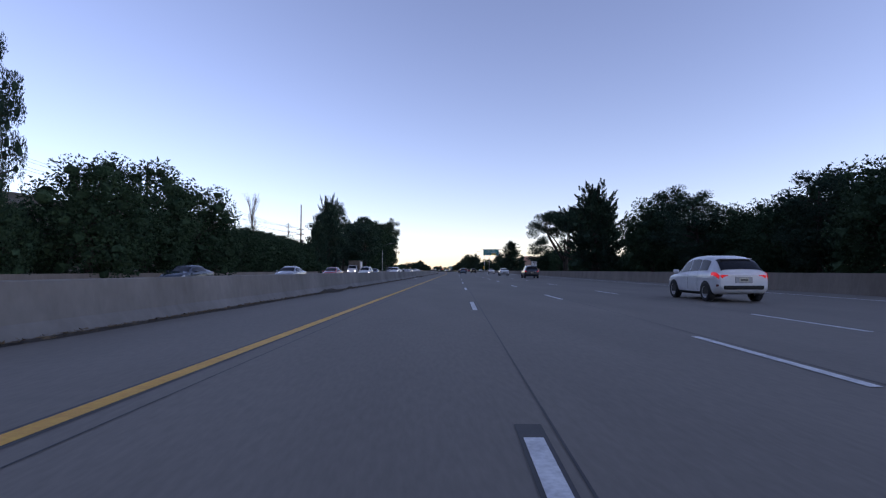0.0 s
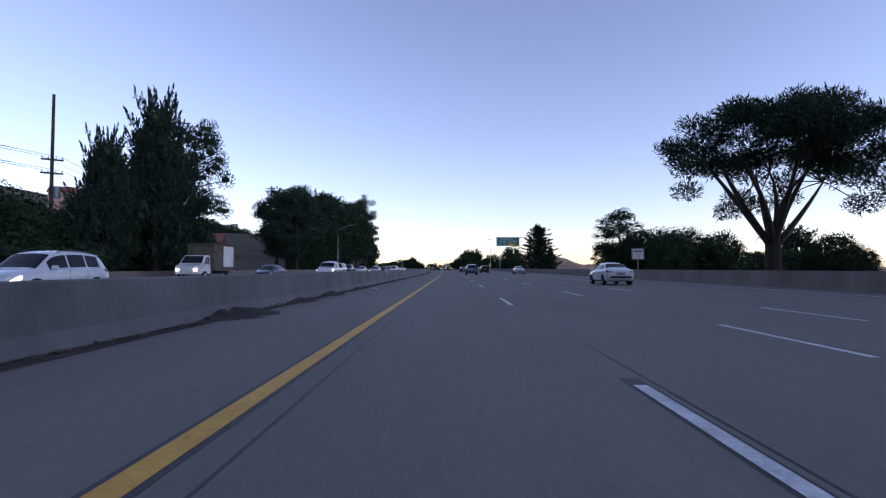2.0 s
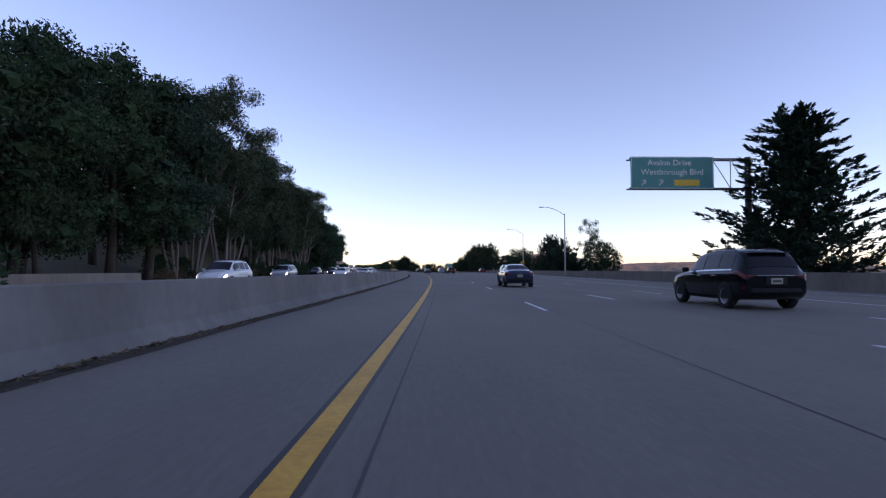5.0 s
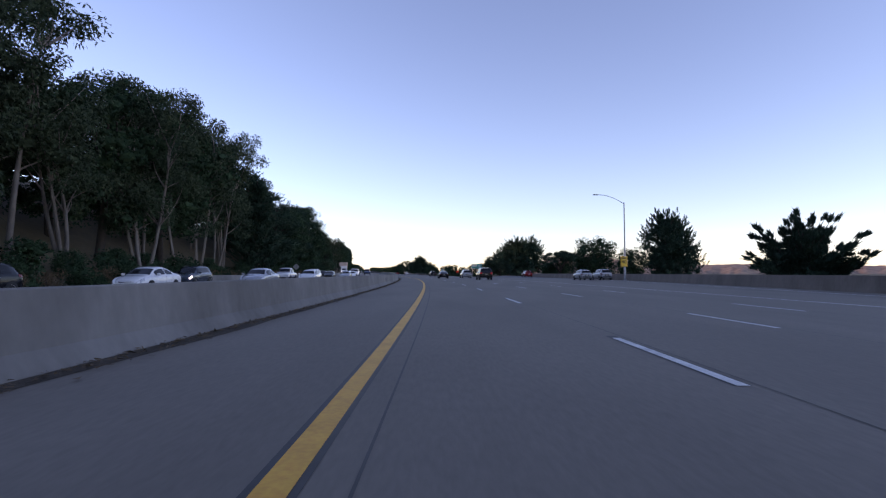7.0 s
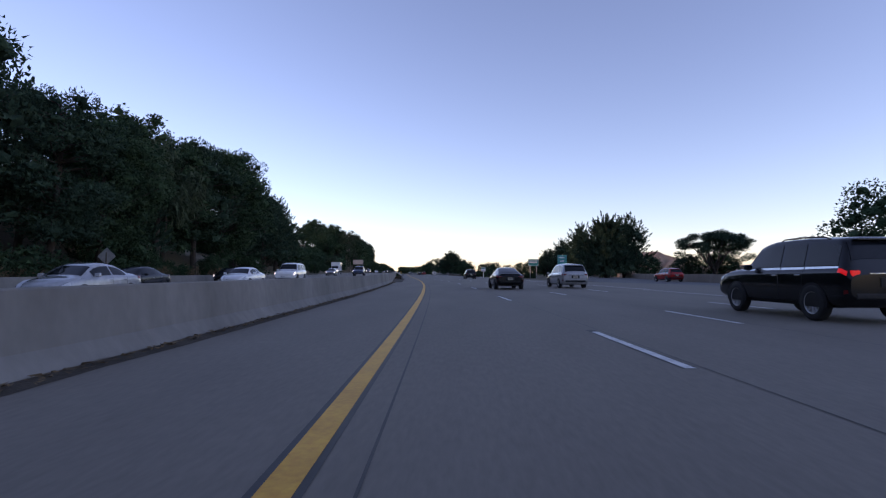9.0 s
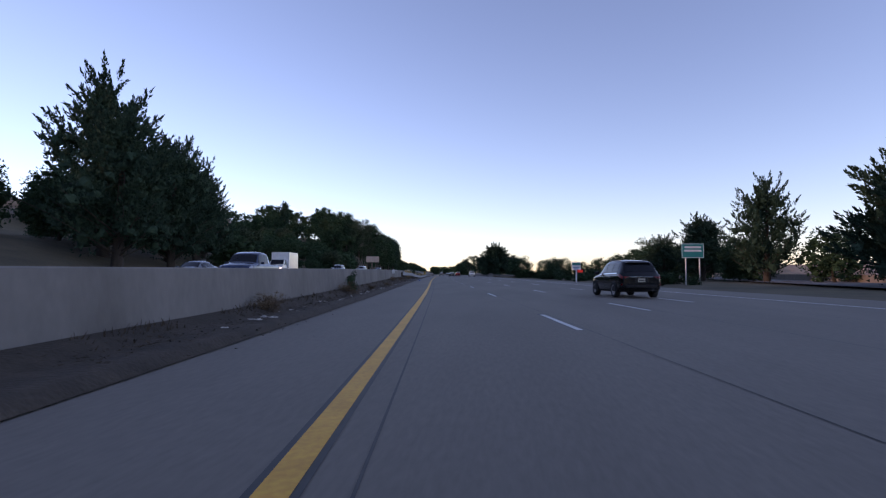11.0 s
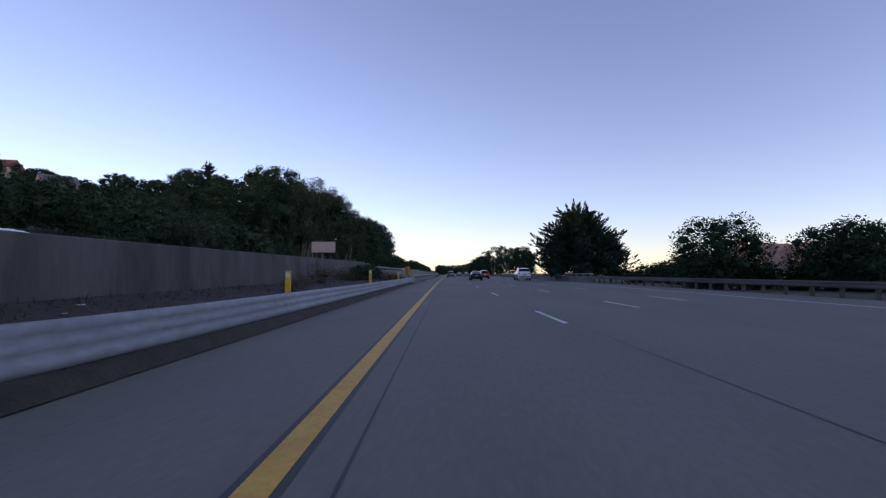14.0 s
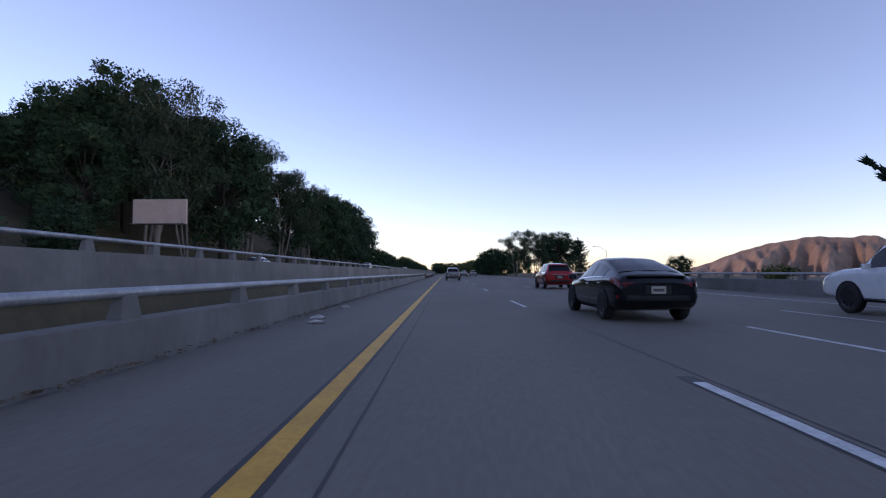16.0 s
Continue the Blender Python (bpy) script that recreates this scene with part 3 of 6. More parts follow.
        for i in range(8):
            a, k = rng.uniform(0, 2 * math.pi), rng.uniform(0, 1.0)
            e = np.array([math.cos(a) * k, math.sin(a) * k, rng.uniform(0.3, 1.3)])
            tube(tv, tf, branch_path(rng, (0, 0, -0.3), e, 0.1, 2), 0.02, 0.01, 3)
            clumps.append((e, (0.6, 0.6, 0.5)))
        opt = dict(leaf=0.30, width=0.016, per_clump=110, spike=0.8, droop=-0.3, core=0.25)
    elif kind == "bare":  # leafless poplar, a broom of fine twigs
        H = 11.0
        bark = M_BARK_PALE
        tube(tv, tf, branch_path(rng, (0, 0, -0.5), (0, 0, H), 0.1), 0.16, 0.02)
        for i in range(70):
            z = H * rng.uniform(0.12, 0.85)
            a = rng.uniform(0, 2 * math.pi)
            k = rng.uniform(0.4, 1.25)
            e = np.array([math.cos(a) * k, math.sin(a) * k, min(H, z + rng.uniform(1.5, 3.2))])
            tube(tv, tf, branch_path(rng, (0, 0, z), e, 0.12, 3), 0.035, 0.012, 4)
            for j in range(3):
                f = e + np.array([rng.normal() * 0.3, rng.normal() * 0.3, rng.uniform(0.3, 1.0)])
                tube(tv, tf, np.array([e - (e - np.array([0, 0, z])) * 0.3, f]), 0.02, 0.01, 3)
        return trunk_mesh(tv, tf, bark), None, H
    elif kind == "palm":
        H = 11.0
        tube(tv, tf, branch_path(rng, (0, 0, -0.5), (0.1, 0, H - 1), 0.1), 0.22, 0.16)
        leaf = M_LEAF_GREEN
        vs, fs = [], []
        for i in range(26):
            a, up = rng.uniform(0, 2 * math.pi), rng.uniform(-0.4, 1.1)
            for j in range(7):
                for sgn in (-1, 1):
                    f0 = 0.3 + j * 0.25
                    d = np.array([math.cos(a), math.sin(a), 0])
                    q = np.array([0.1, 0, H - 1]) + d * f0 + np.array([0, 0, up * f0 - 0.28 * f0 * f0])
                    sd = np.array([-d[1], d[0], 0]) * sgn
                    b0 = len(vs)
                    vs += [q, q + d * 0.22, q + d * 0.3 + sd * 0.5 + np.array([0, 0, -0.2])]
                    fs.append([b0, b0 + 1, b0 + 2])
        me = bpy.data.meshes.new("crown")
        me.from_pydata([v.tolist() for v in vs], [], fs)
        me.materials.append(leaf)
        return trunk_mesh(tv, tf, M_BARK), me, H
    if far:  # coarser sprays and no fine twigs for distant trees
        opt["per_clump"] *= (1, 0.5, 0.28)[far]
        opt["per_metre"] = (46, 26, 12)[far]
        opt["leaf"] *= (1, 1.15, 1.5)[far] if "plumes" not in opt else (1, 1, 1.3)[far]
        opt["width"] *= (1, 1.35, 2.0)[far] if "plumes" not in opt else (1, 1.1, 1.7)[far]
        opt["core"] = max((0, 0.40, 0.5)[far] if leaf is M_LEAF_OLIVE else (0, 0.44, 0.48)[far], opt["core"])
        if far == 2:
            tv, tf = tv[:42], [f for f in tf if max(f) < 42]
        elif "plumes" in opt:
            tv, tf = tv[:600], [f for f in tf if max(f) < 600]
    return trunk_mesh(tv, tf, bark), crown_mesh("crown", rng, clumps, leaf, **opt), H


STOCK = {}
LABELS = {
    "cypress": ("broad dark green cypress with ragged spires", "tree", "cypress_tree"),
    "flat_cypress": ("dark flat-topped cypress with an open forked trunk", "tree", "cypress_tree"),
    "fan_cypress": ("low spreading cypress with upswept ragged limbs", "tree", "cypress_tree"),
    "conifer": ("dark green pointed conifer with upswept tips", "tree", "conifer_tree"),
    "big_conifer": ("broad dark conifer with layered upswept branches", "tree", "conifer_tree"),
    "pine": ("ragged dark pine with tufted branches", "tree", "pine_tree"),
    "thin_pine": ("thin open pine with separate dark tufts", "tree", "pine_tree"),
    "round": ("dense dark green bushy evergreen tree", "tree", "evergreen_tree"),
    "big_round": ("tall dense dark evergreen with a many-headed crown", "tree", "evergreen_tree"),
    "eucalyptus": ("eucalyptus with pale forked trunks and hanging leaves", "tree", "eucalyptus_tree"),
    "eucalyptus_tall": ("tall slender eucalyptus with a pale trunk", "tree", "eucalyptus_tree"),
    "willow": ("drooping olive green tree with hanging branches", "tree", "willow_tree"),
    "bush": ("dense green roadside bush", "bush", "bush"),
    "dry_bush": ("dry brown brush on the roadside slope", "bush", "dry_bush"),
    "bare": ("bare pale poplar with fine upright twigs", "tree", "poplar_tree"),
    "palm": ("tall palm with a tuft of fronds", "tree", "palm_tree"),
}
N_VAR = {"round": 4, "eucalyptus": 4, "cypress": 3, "pine": 3, "conifer": 3, "bush": 3}


def plant(kind, x, y, height, wide=1.0, z=None, su=True):
    """A tree at (s, u) along the road, or at world x, y with su=False."""
    p = at(x, y) if su else Vector((x, y, 0))
    if su:
        z = ground_z(x, y) if z is None else z
    else:
        s = y
        u = (x - float(np.interp(s, RY, RX)))
        z = ground_z(s, u) if z is None else z
    if kind == "round" and height > 12.5:
        kind = "big_round"
    trng = np.random.default_rng([int(abs(x) * 10), int(abs(y) * 10), sum(map(ord, kind))])
    v = int(trng.integers(0, N_VAR.get(kind, 2)))
    ss, uu = (x, y) if su else (y, x - float(np.interp(y, RY, RX)))
    far = 2 if uu < -52 or uu > 52 or ss > 700 or (uu < -36 and ss < 420) else 1 if uu < -30 or uu > 46 or ss > 625 else 0
    if (kind, v, far) not in STOCK:
        STOCK[(kind, v, far)] = grow(kind, 100 * v + sum(map(ord, kind)), far)
    tr, cr, H = STOCK[(kind, v, far)]
    label, cat, name = LABELS[kind]
    ob = tagged(new(name), label, cat, "trees and bushes along the motorway")
    k = height / H
    ob.matrix_basis = Matrix.Translation((p.x, p.y, z)) @ Matrix.Rotation(float(trng.uniform(0, 6.28)), 4, "Z") @ Matrix.Diagonal((k * wide, k * wide, k, 1))
    for nm, me in (("trunk", tr), ("crown", cr)):
        if me:
            c = new(nm, me)
            c.parent = ob
    return ob


def belt(kinds, s0, s1, step, u0, u1, h0, h1, wide=1.0):
    """Trees of mixed kinds in a belt beside the road."""
    tree_rng = np.random.default_rng([int(s0 + 500), int(abs(u0) * 10), int(h1 * 10)])
    s = s0
    while s < s1:
        k = kinds[int(tree_rng.integers(0, len(kinds)))]
        plant(k, s + float(tree_rng.uniform(-0.4, 0.4)) * step, float(tree_rng.uniform(u0, u1)), float(tree_rng.uniform(h0, h1)), wide)
        s += step


def woods(label, belts):
    """Far trees that merge into one another, as one body of crowns."""
    vs, fs, off = [], [], 0
    for s0, s1, step, u0, u1, h0, h1, wide in belts:
        wood_rng = np.random.default_rng([int(s0 + 500), int(abs(u0) * 10), 3])
        s = s0
        while s < s1:
            key = ("round", int(wood_rng.integers(0, 4)), 2)
            if key not in STOCK:
                STOCK[key] = grow("round", 100 * key[1] + sum(map(ord, "round")), 2)
            me, H = STOCK[key][1], STOCK[key][2]
            q, u = s + float(wood_rng.uniform(-0.4, 0.4)) * step, float(wood_rng.uniform(u0, u1))
            k = float(wood_rng.uniform(h0, h1)) / H
            m = Matrix.Translation(at(q, u, ground_z(q, u))) @ Matrix.Rotation(float(wood_rng.uniform(0, 6.28)), 4, "Z") @ Matrix.Diagonal((k * wide, k * wide, k, 1))
            co = np.empty(len(me.vertices) * 3, np.float32)
            me.vertices.foreach_get("co", co)
            a = np.array(m)
            vs.append(co.reshape(-1, 3) @ a[:3, :3].T + a[:3, 3])
            ix = np.empty(len(me.loops), np.int32)
            me.loops.foreach_get("vertex_index", ix)
            fs.append(ix.reshape(-1, 3) + off)
            off += len(me.vertices)
            s += step
    return tagged(link("distant_woods", np.concatenate(vs).tolist(), np.concatenate(fs).tolist(), M_LEAF_GREEN), label, "woods", kind="stuff")


# left of the oncoming lanes
plant("pine", 32.4, -27, 17.5, 0.32)
plant("round", 31, -26, 6.6, 0.9)
plant("round", 37, -31, 6.8, 1.1)
plant("round", 44, -33, 7.4, 1.1)
plant("round", 39, -25, 10.2, 1.1)
plant("round", 47, -26, 12.1, 1.05)
plant("round", 55, -25, 10.8, 1.05)
plant("bare", 77, -27.8, 12.0, 0.8)
plant("round", 70, -26.5, 7.7, 0.9)
belt(["round"], 74, 106, 4.2, -29, -26, 6.6, 8.0, 1.25)
belt(["round"], 66, 110, 8, -44, -36, 6.5, 8.5, 1.2)
plant("round", 102, -36, 7.8, 0.8)
plant("cypress", 111.5, -27, 13.4, 0.55)
plant("cypress", 118, -26.5, 19.0, 0.56)
plant("pine", 127, -27.0, 18.0, 0.66)
plant("pine", 122, -28.5, 14.5, 0.9)
belt(["round"], 108, 136, 5, -31, -27.5, 6.0, 8.5, 1.0)
belt(["bush"], 92, 112, 4, -26, -24.5, 3.4, 4.2, 1.2)
belt(["round", "bush"], 114, 142, 6, -32, -27, 4.5, 7.0)
belt(["bush"], 142, 156, 4, -29, -26.5, 1.2, 1.8)
plant("pine", 158, -25, 15.4, 1.0)
plant("pine", 164, -28, 16.2, 1.1)
plant("round", 170, -27, 13.5)
plant("pine", 171.2, -28.3, 16.4)
plant("round", 180.6, -26.4, 13.5)
plant("cypress", 188.5, -27.5, 19.4, 0.75)
plant("round", 198.1, -28.4, 15.6)
plant("round", 207.1, -27.3, 19.4)
plant("pine", 209.5, -28.8, 18.7)
plant("round", 218.2, -27.7, 20.4)
plant("pine", 223.4, -27.2, 19.8)
plant("eucalyptus", 230.0, -27.4, 20.4)
plant("eucalyptus_tall", 236.8, -28.8, 22.6)
plant("eucalyptus", 241.4, -26.8, 21.4)
plant("eucalyptus", 250.0, -29.0, 20.0)
plant("pine", 186.5, -37.4, 16.1)
plant("conifer", 198.6, -36.0, 18.7)
plant("conifer", 208.2, -38.6, 20.2)
plant("pine", 219.8, -36.5, 18.5)
plant("pine", 231.1, -37.2, 18.5)
plant("pine", 243.6, -37.1, 23.6)
plant("conifer", 254.4, -39.9, 19.0)
plant("conifer", 205, -30, 16.3, 0.8)
plant("round", 224, -31, 22.7)
plant("willow", 207, -25.5, 7.5)
plant("willow", 268, -27.0, 11.5)
# the wooded slope
plant("eucalyptus", 264.4, -30.4, 19.9)
plant("round", 268.3, -33.4, 22.2)
plant("eucalyptus_tall", 273.4, -34.3, 23.5)
plant("eucalyptus_tall", 280.5, -31.1, 21.3)
plant("eucalyptus_tall", 283.9, -32.6, 24.4)
plant("eucalyptus", 289.4, -31.2, 19.5)
plant("round", 299.0, -34.2, 21.5)
plant("eucalyptus_tall", 301.7, -31.2, 20.7)
plant("eucalyptus", 308.7, -34.6, 20.0)
plant("round", 312.1, -34.0, 23.1)
plant("eucalyptus_tall", 318.1, -31.5, 21.9)
plant("eucalyptus", 325.4, -31.8, 23.0, 0.8)
plant("eucalyptus", 330.5, -32.2, 23.4, 0.7)
plant("eucalyptus", 337.4, -34.4, 22.0, 0.75)
plant("pine", 252.9, -40.6, 17.2, 1.1)
plant("eucalyptus", 263.8, -42.9, 17.7, 1.1)
plant("eucalyptus", 269.9, -44.6, 16.6, 1.1)
plant("round", 281.1, -41.5, 17.7, 1.1)
plant("round", 292.2, -41.4, 17.7, 1.1)
plant("round", 298.0, -38.6, 16.9, 1.1)
plant("eucalyptus", 305.4, -44.0, 17.2, 1.1)
plant("round", 320.4, -42.7, 16.3, 1.1)
plant("round", 327.1, -42.0, 17.9, 1.1)
plant("eucalyptus", 335.4, -39.5, 18.6, 1.1)
plant("conifer", 338.4, -28.8, 18.4)
plant("pine", 343.0, -31.0, 19.1)
plant("pine", 352.6, -29.0, 15.3)
plant("round", 357.6, -28.1, 16.1)
plant("conifer", 363.7, -29.6, 16.3)
plant("willow", 371.7, -30.1, 15.7)
plant("round", 376.4, -31.5, 17.3)
plant("pine", 382.5, -30.2, 17.4)
plant("round", 389.4, -28.6, 19.6)
plant("pine", 394.9, -29.4, 19.0)
plant("conifer", 402.1, -31.2, 20.2)
plant("pine", 340.8, -43.4, 15.2, 1.1)
plant("cypress", 353.2, -45.9, 14.1, 1.1)
plant("cypress", 359.2, -40.1, 16.3, 1.1)
plant("cypress", 369.1, -36.2, 14.9, 1.1)
plant("round", 383.8, -41.6, 17.2, 1.1)
plant("round", 387.2, -41.0, 18.3, 1.1)
plant("round", 400.4, -39.8, 14.7, 1.1)
plant("round", 406.6, -43.4, 17.6, 1.1)
belt(["bush", "dry_bush", "dry_bush"], 222, 400, 4.5, -27.5, -25, 1.2, 2.4)
plant("pine", 356, -34, 15.1)
plant("conifer", 393, -38, 18.1, 0.7)
belt(["bush", "dry_bush", "dry_bush"], 226, 346, 3.2, -28.5, -25.2, 0.8, 1.9, 1.2)
belt(["bush", "bush", "round"], 228, 346, 5.0, -33, -28.5, 1.6, 3.4, 1.2)
# beyond the slope
for s, u, h in ((440, -36, 20.5), (447, -42, 25.0), (452, -36, 19.0), (459, -40, 19.5), (466, -39, 18.0), (475, -43, 17.5), (484, -46, 15.0)):
    plant("cypress", s, u, h, 0.95)
belt(["round"], 440, 500, 12, -62, -50, 9, 12.4)
belt(["round", "willow", "bush"], 470, 600, 7, -72, -34, 6, 9.5, 1.2)
belt(["bush", "round"], 476, 560, 4.0, -42, -30, 2.5, 4.5, 1.3)
plant("round", 641.2, -65.1, 12.6)
plant("round", 646.6, -58.3, 19.7)
plant("round", 651.4, -73.5, 15.0)
plant("round", 654.6, -86.9, 15.1)
plant("round", 658.2, -90.9, 14.6)
plant("round", 663.1, -63.4, 19.2)
plant("round", 670.8, -92.7, 20.6)
plant("round", 674.6, -67.1, 19.5)
plant("round", 679.7, -99.7, 22.2)
plant("round", 685.9, -66.5, 19.2)
plant("round", 691.8, -91.3, 21.7)
plant("round", 694.6, -92.6, 21.3)
belt(["round", "willow"], 588, 640, 5, -86, -56, 6, 9, 1.3)
plant("conifer", -110, 660, 23.0, 0.9, su=False)
for x, y, top in ((-104, 634, 30.5), (-115, 640, 32.5), (-122, 645, 34.0), (-130, 650, 35.5), (-138, 655, 37.0), (-145, 660, 39.0), (-153, 665, 40.0)):
    plant("round", x, y, top - ground_z(y, x - float(np.interp(y, RY, RX))), 1.0, su=False)
for s, u, h in ((246, -33, 19.5), (259, -32, 20.0), (274, -29.5, 18.0), (299, -29.5, 20.0), (311, -31, 21.0)):
    plant("eucalyptus_tall", s, u, h, 1.0)
belt(["bush", "round"], 160, 202, 4.0, -26.5, -25, 2.4, 4.5, 1.2)
belt(["bush"], 232, 330, 8.0, -29, -26, 1.4, 3.0, 1.1)
belt(["bush", "round"], 345, 405, 5.0, -28.5, -26, 2.0, 4.0, 1.2)
for s, u, h in ((609, -40, 18.0), (614, -36, 24.6), (621, -34, 22.8), (629, -33, 24.6), (637, -34, 24.1), (646, -36, 23.0), (655, -38, 23.6), (612, -46, 18.5), (623, -44, 26.4)):
    plant("eucalyptus" if u > -39 and s != 629 else "round", s, u, h - (0 if u > -39 else 1.5), 0.95)
plant("round", 606.5, -53.6, 12.6, 1.1)
plant("round", 610.9, -47.5, 13.7, 1.1)
plant("round", 618.3, -46.7, 19.5, 1.1)
plant("round", 629.5, -51.9, 16.6, 1.1)
plant("round", 634.0, -52.2, 16.1, 1.1)
plant("round", 642.6, -44.3, 22.0, 1.1)
plant("round", 648.6, -48.1, 20.7, 1.1)
plant("round", 652.6, -52.8, 20.7, 1.1)
plant("round", 663.3, -46.7, 20.4, 1.1)
belt(["round"], 566, 606, 5, -52, -36, 6, 9, 1.2)
plant("eucalyptus", 658.3, -33.9, 22.7, 0.9)
plant("round", 665.2, -34.2, 22.7, 0.9)
plant("eucalyptus", 672.9, -32.9, 19.9, 0.9)
plant("eucalyptus", 683.8, -35.4, 20.9, 0.9)
plant("eucalyptus", 691.8, -36.2, 21.1, 0.9)
plant("round", 700.5, -36.0, 24.4, 0.9)
plant("round", 703.5, -36.8, 24.6, 0.9)
plant("round", 713.0, -35.0, 26.0, 0.9)
plant("round", 719.9, -33.3, 23.3, 0.9)
plant("round", 731.6, -37.8, 25.8, 0.9)
plant("pine", 735.7, -34.4, 25.0, 0.9)
plant("pine", 744.9, -32.3, 21.4, 0.9)
plant("round", 754.2, -35.3, 25.6, 0.9)
plant("eucalyptus", 760.8, -32.7, 19.3, 0.9)
plant("round", 771.9, -35.3, 21.3, 0.9)
plant("round", 776.9, -35.3, 21.0, 0.9)
plant("eucalyptus", 782.9, -36.9, 20.8, 0.9)
plant("eucalyptus", 793.5, -37.0, 19.3, 0.9)

woods("dark green trees merging on the far hillside", [(430, 590, 10, -140, -112, 6, 8, 1.4), (480, 585, 7, -110, -70, 5, 7.5, 1.4), (500, 590, 6.5, -68, -50, 5.5, 8, 1.4), (240, 380, 9, -118, -96, 6, 8, 1.4)])
woods("dark trees below the houses on the ridge", [(596 + 12 * k, 680 + 12 * k, 6.5, -112 - 26 * k, -92 - 26 * k, 6.2 - 0.5 * k, 8.4 - 0.55 * k, 1.5) for k in range(6)])
woods("dark tree line far along the motorway", [(800, 1250, 24, -40, -28, 9, 13, 1.4), (720, 1000, 16, 18, 30, 9, 12, 1.3), (1000, 1400, 20, -10, 40, 10, 12, 1.5)])
woods("dark trees merging beyond the verge", [(226, 256, 2.4, 95, 185, 8, 11, 1.3)])

# right of the motorway
belt(["round"], 22, 72, 6, 26, 30, 6.5, 8.5)
plant("pine", 50, 25.5, 8.8, 1.0)
plant("pine", 34, 26.0, 7.9, 1.0)
belt(["round"], 20, 98, 10, 31, 40, 7, 10, 1.3)
plant("cypress", 82, 24.6, 15.2, 1.12)
plant("round", 62, 26, 10.1, 0.9)
plant("round", 67, 29, 9.0, 1.2)
plant("pine", 60, 27.5, 11.0, 0.9)
plant("round", 71, 32, 8.4, 1.3)
plant("flat_cypress", 108.5, 25.6, 14.8, 0.94)
belt(["bush", "round"], 90, 130, 5, 28, 36, 3.6, 5.2, 1.2)
plant("pine", 36.5, 145, 10.3, 1.1, su=False)
belt(["round"], 138, 172, 4.5, 29, 36, 5.6, 7.4, 1.1)
for x, y, h in ((38.5, 143.5, 7.5), (40.5, 140.5, 8.0), (43.0, 139.0, 7.8), (46.0, 136.0, 7.4)):
    plant("round", x, y, h, 1.1, su=False)
plant("cypress", 139, 242, 17.8, 1.6, su=False)
plant("cypress", 186, 48, 9.0, 1.0)
plant("palm", 215, 92, 13.5)
belt(["round"], 190, 240, 10, 58, 76, 8, 10, 1.2)
plant("conifer", 39.8, 208, 13.6, 1.6, su=False)
plant("conifer", 225, 33, 8.5, 1.0)
belt(["round"], 230, 250, 10, 60, 66, 8, 9, 1.2)
plant("round", 44.2, 258, 6.7, 1.1, su=False)
plant("round", 222, 62, 11.0, 1.3)
plant("pine", 44.8, 175, 7.0, 1.0, su=False)
plant("thin_pine", 268, 30.5, 12.2, 0.52)
plant("fan_cypress", 285, 31.8, 6.4, 1.15)
plant("cypress", 327, 41.5, 12.9, 1.05)
plant("cypress", 333, 47.0, 12.6, 0.95)
plant("round", 51.5, 356, 10.0, 1.22, su=False)
plant("round", 371, 46, 6.5, 1.2)
plant("flat_cypress", 386, 44, 8.2, 1.15)
plant("round", 388, 46, 5.4, 1.4)
plant("round", 392, 43, 4.6, 1.3)
plant("round", 56, 347, 7.2, 1.0, su=False)
plant("big_conifer", 422, 42, 14.4, 0.85)
plant("cypress", 428, 49, 15.4, 1.3)
plant("cypress", 47.5, 458, 15.6, 0.95, su=False)
plant("cypress", 47, 480, 12.6, 1.25, su=False)
plant("cypress", 43, 490, 9.6, 1.2, su=False)
belt(["round"], 440, 520, 9, 50, 62, 6, 8.5, 1.2)
plant("eucalyptus", 52, 532, 11.8, 1.3, su=False)
for x, h in ((33, 5.0), (38, 6.0), (43, 7.2), (48, 8.6), (53, 9.4), (58, 9.6), (64, 9.6)):
    plant("round", x, 533 - 0.2 * (x - 33), h, 1.25, su=False)
plant("pine", 62, 520, 14.6, 1.2, su=False)
plant("round", 15.7, 530, 7.3, 1.3, -1.0, su=False)
plant("round", 23.4, 527, 6.4, 1.25, -1.0, su=False)
plant("round", 26.6, 528, 6.8, 1.4, -1.0, su=False)
belt(["bush"], 500, 562, 4.5, 25, 42, 2.2, 3.4, 1.4)
belt(["bush"], 436, 500, 3.0, 24, 31, 0.9, 1.8, 1.5)
plant("bare", 575, 45.5, 6.3, 2.6)
plant("big_conifer", 8.6, 564, 12.2, 1.0, su=False)
plant("cypress", 14.6, 571, 8.2, 1.1, su=False)
plant("round", 640, 41, 4.6, 1.2)
belt(["bush"], 600, 660, 14, 40, 60, 2, 3, 1.5)
belt(["eucalyptus", "round"], 672, 700, 6, 18, 34, 10.5, 13, 1.1)
plant("conifer", 664, 30, 9.0, 1.3)


# ---- verge, guard rails, bridge ----
M_THRIE = material("weathered_galvanised_beam", (0.24, 0.255, 0.27), (0.33, 0.345, 0.36), 1.0, 0.7, 0.1, fine=12, stretch=(1, 0.3, 1))
M_POST_WOOD = material("treated_wood_post", (0.08, 0.06, 0.045), (0.15, 0.12, 0.09), 2.0, 0.9)
M_SIGN_GREEN = material("green_reflective_sheeting", (0.0, 0.19, 0.185), (0.01, 0.235, 0.225), 1.2, 0.45)
M_SIGN_WHITE = material("white_reflective_sheeting", (0.62, 0.62, 0.60), (0.74, 0.74, 0.72), 1.2, 0.5)
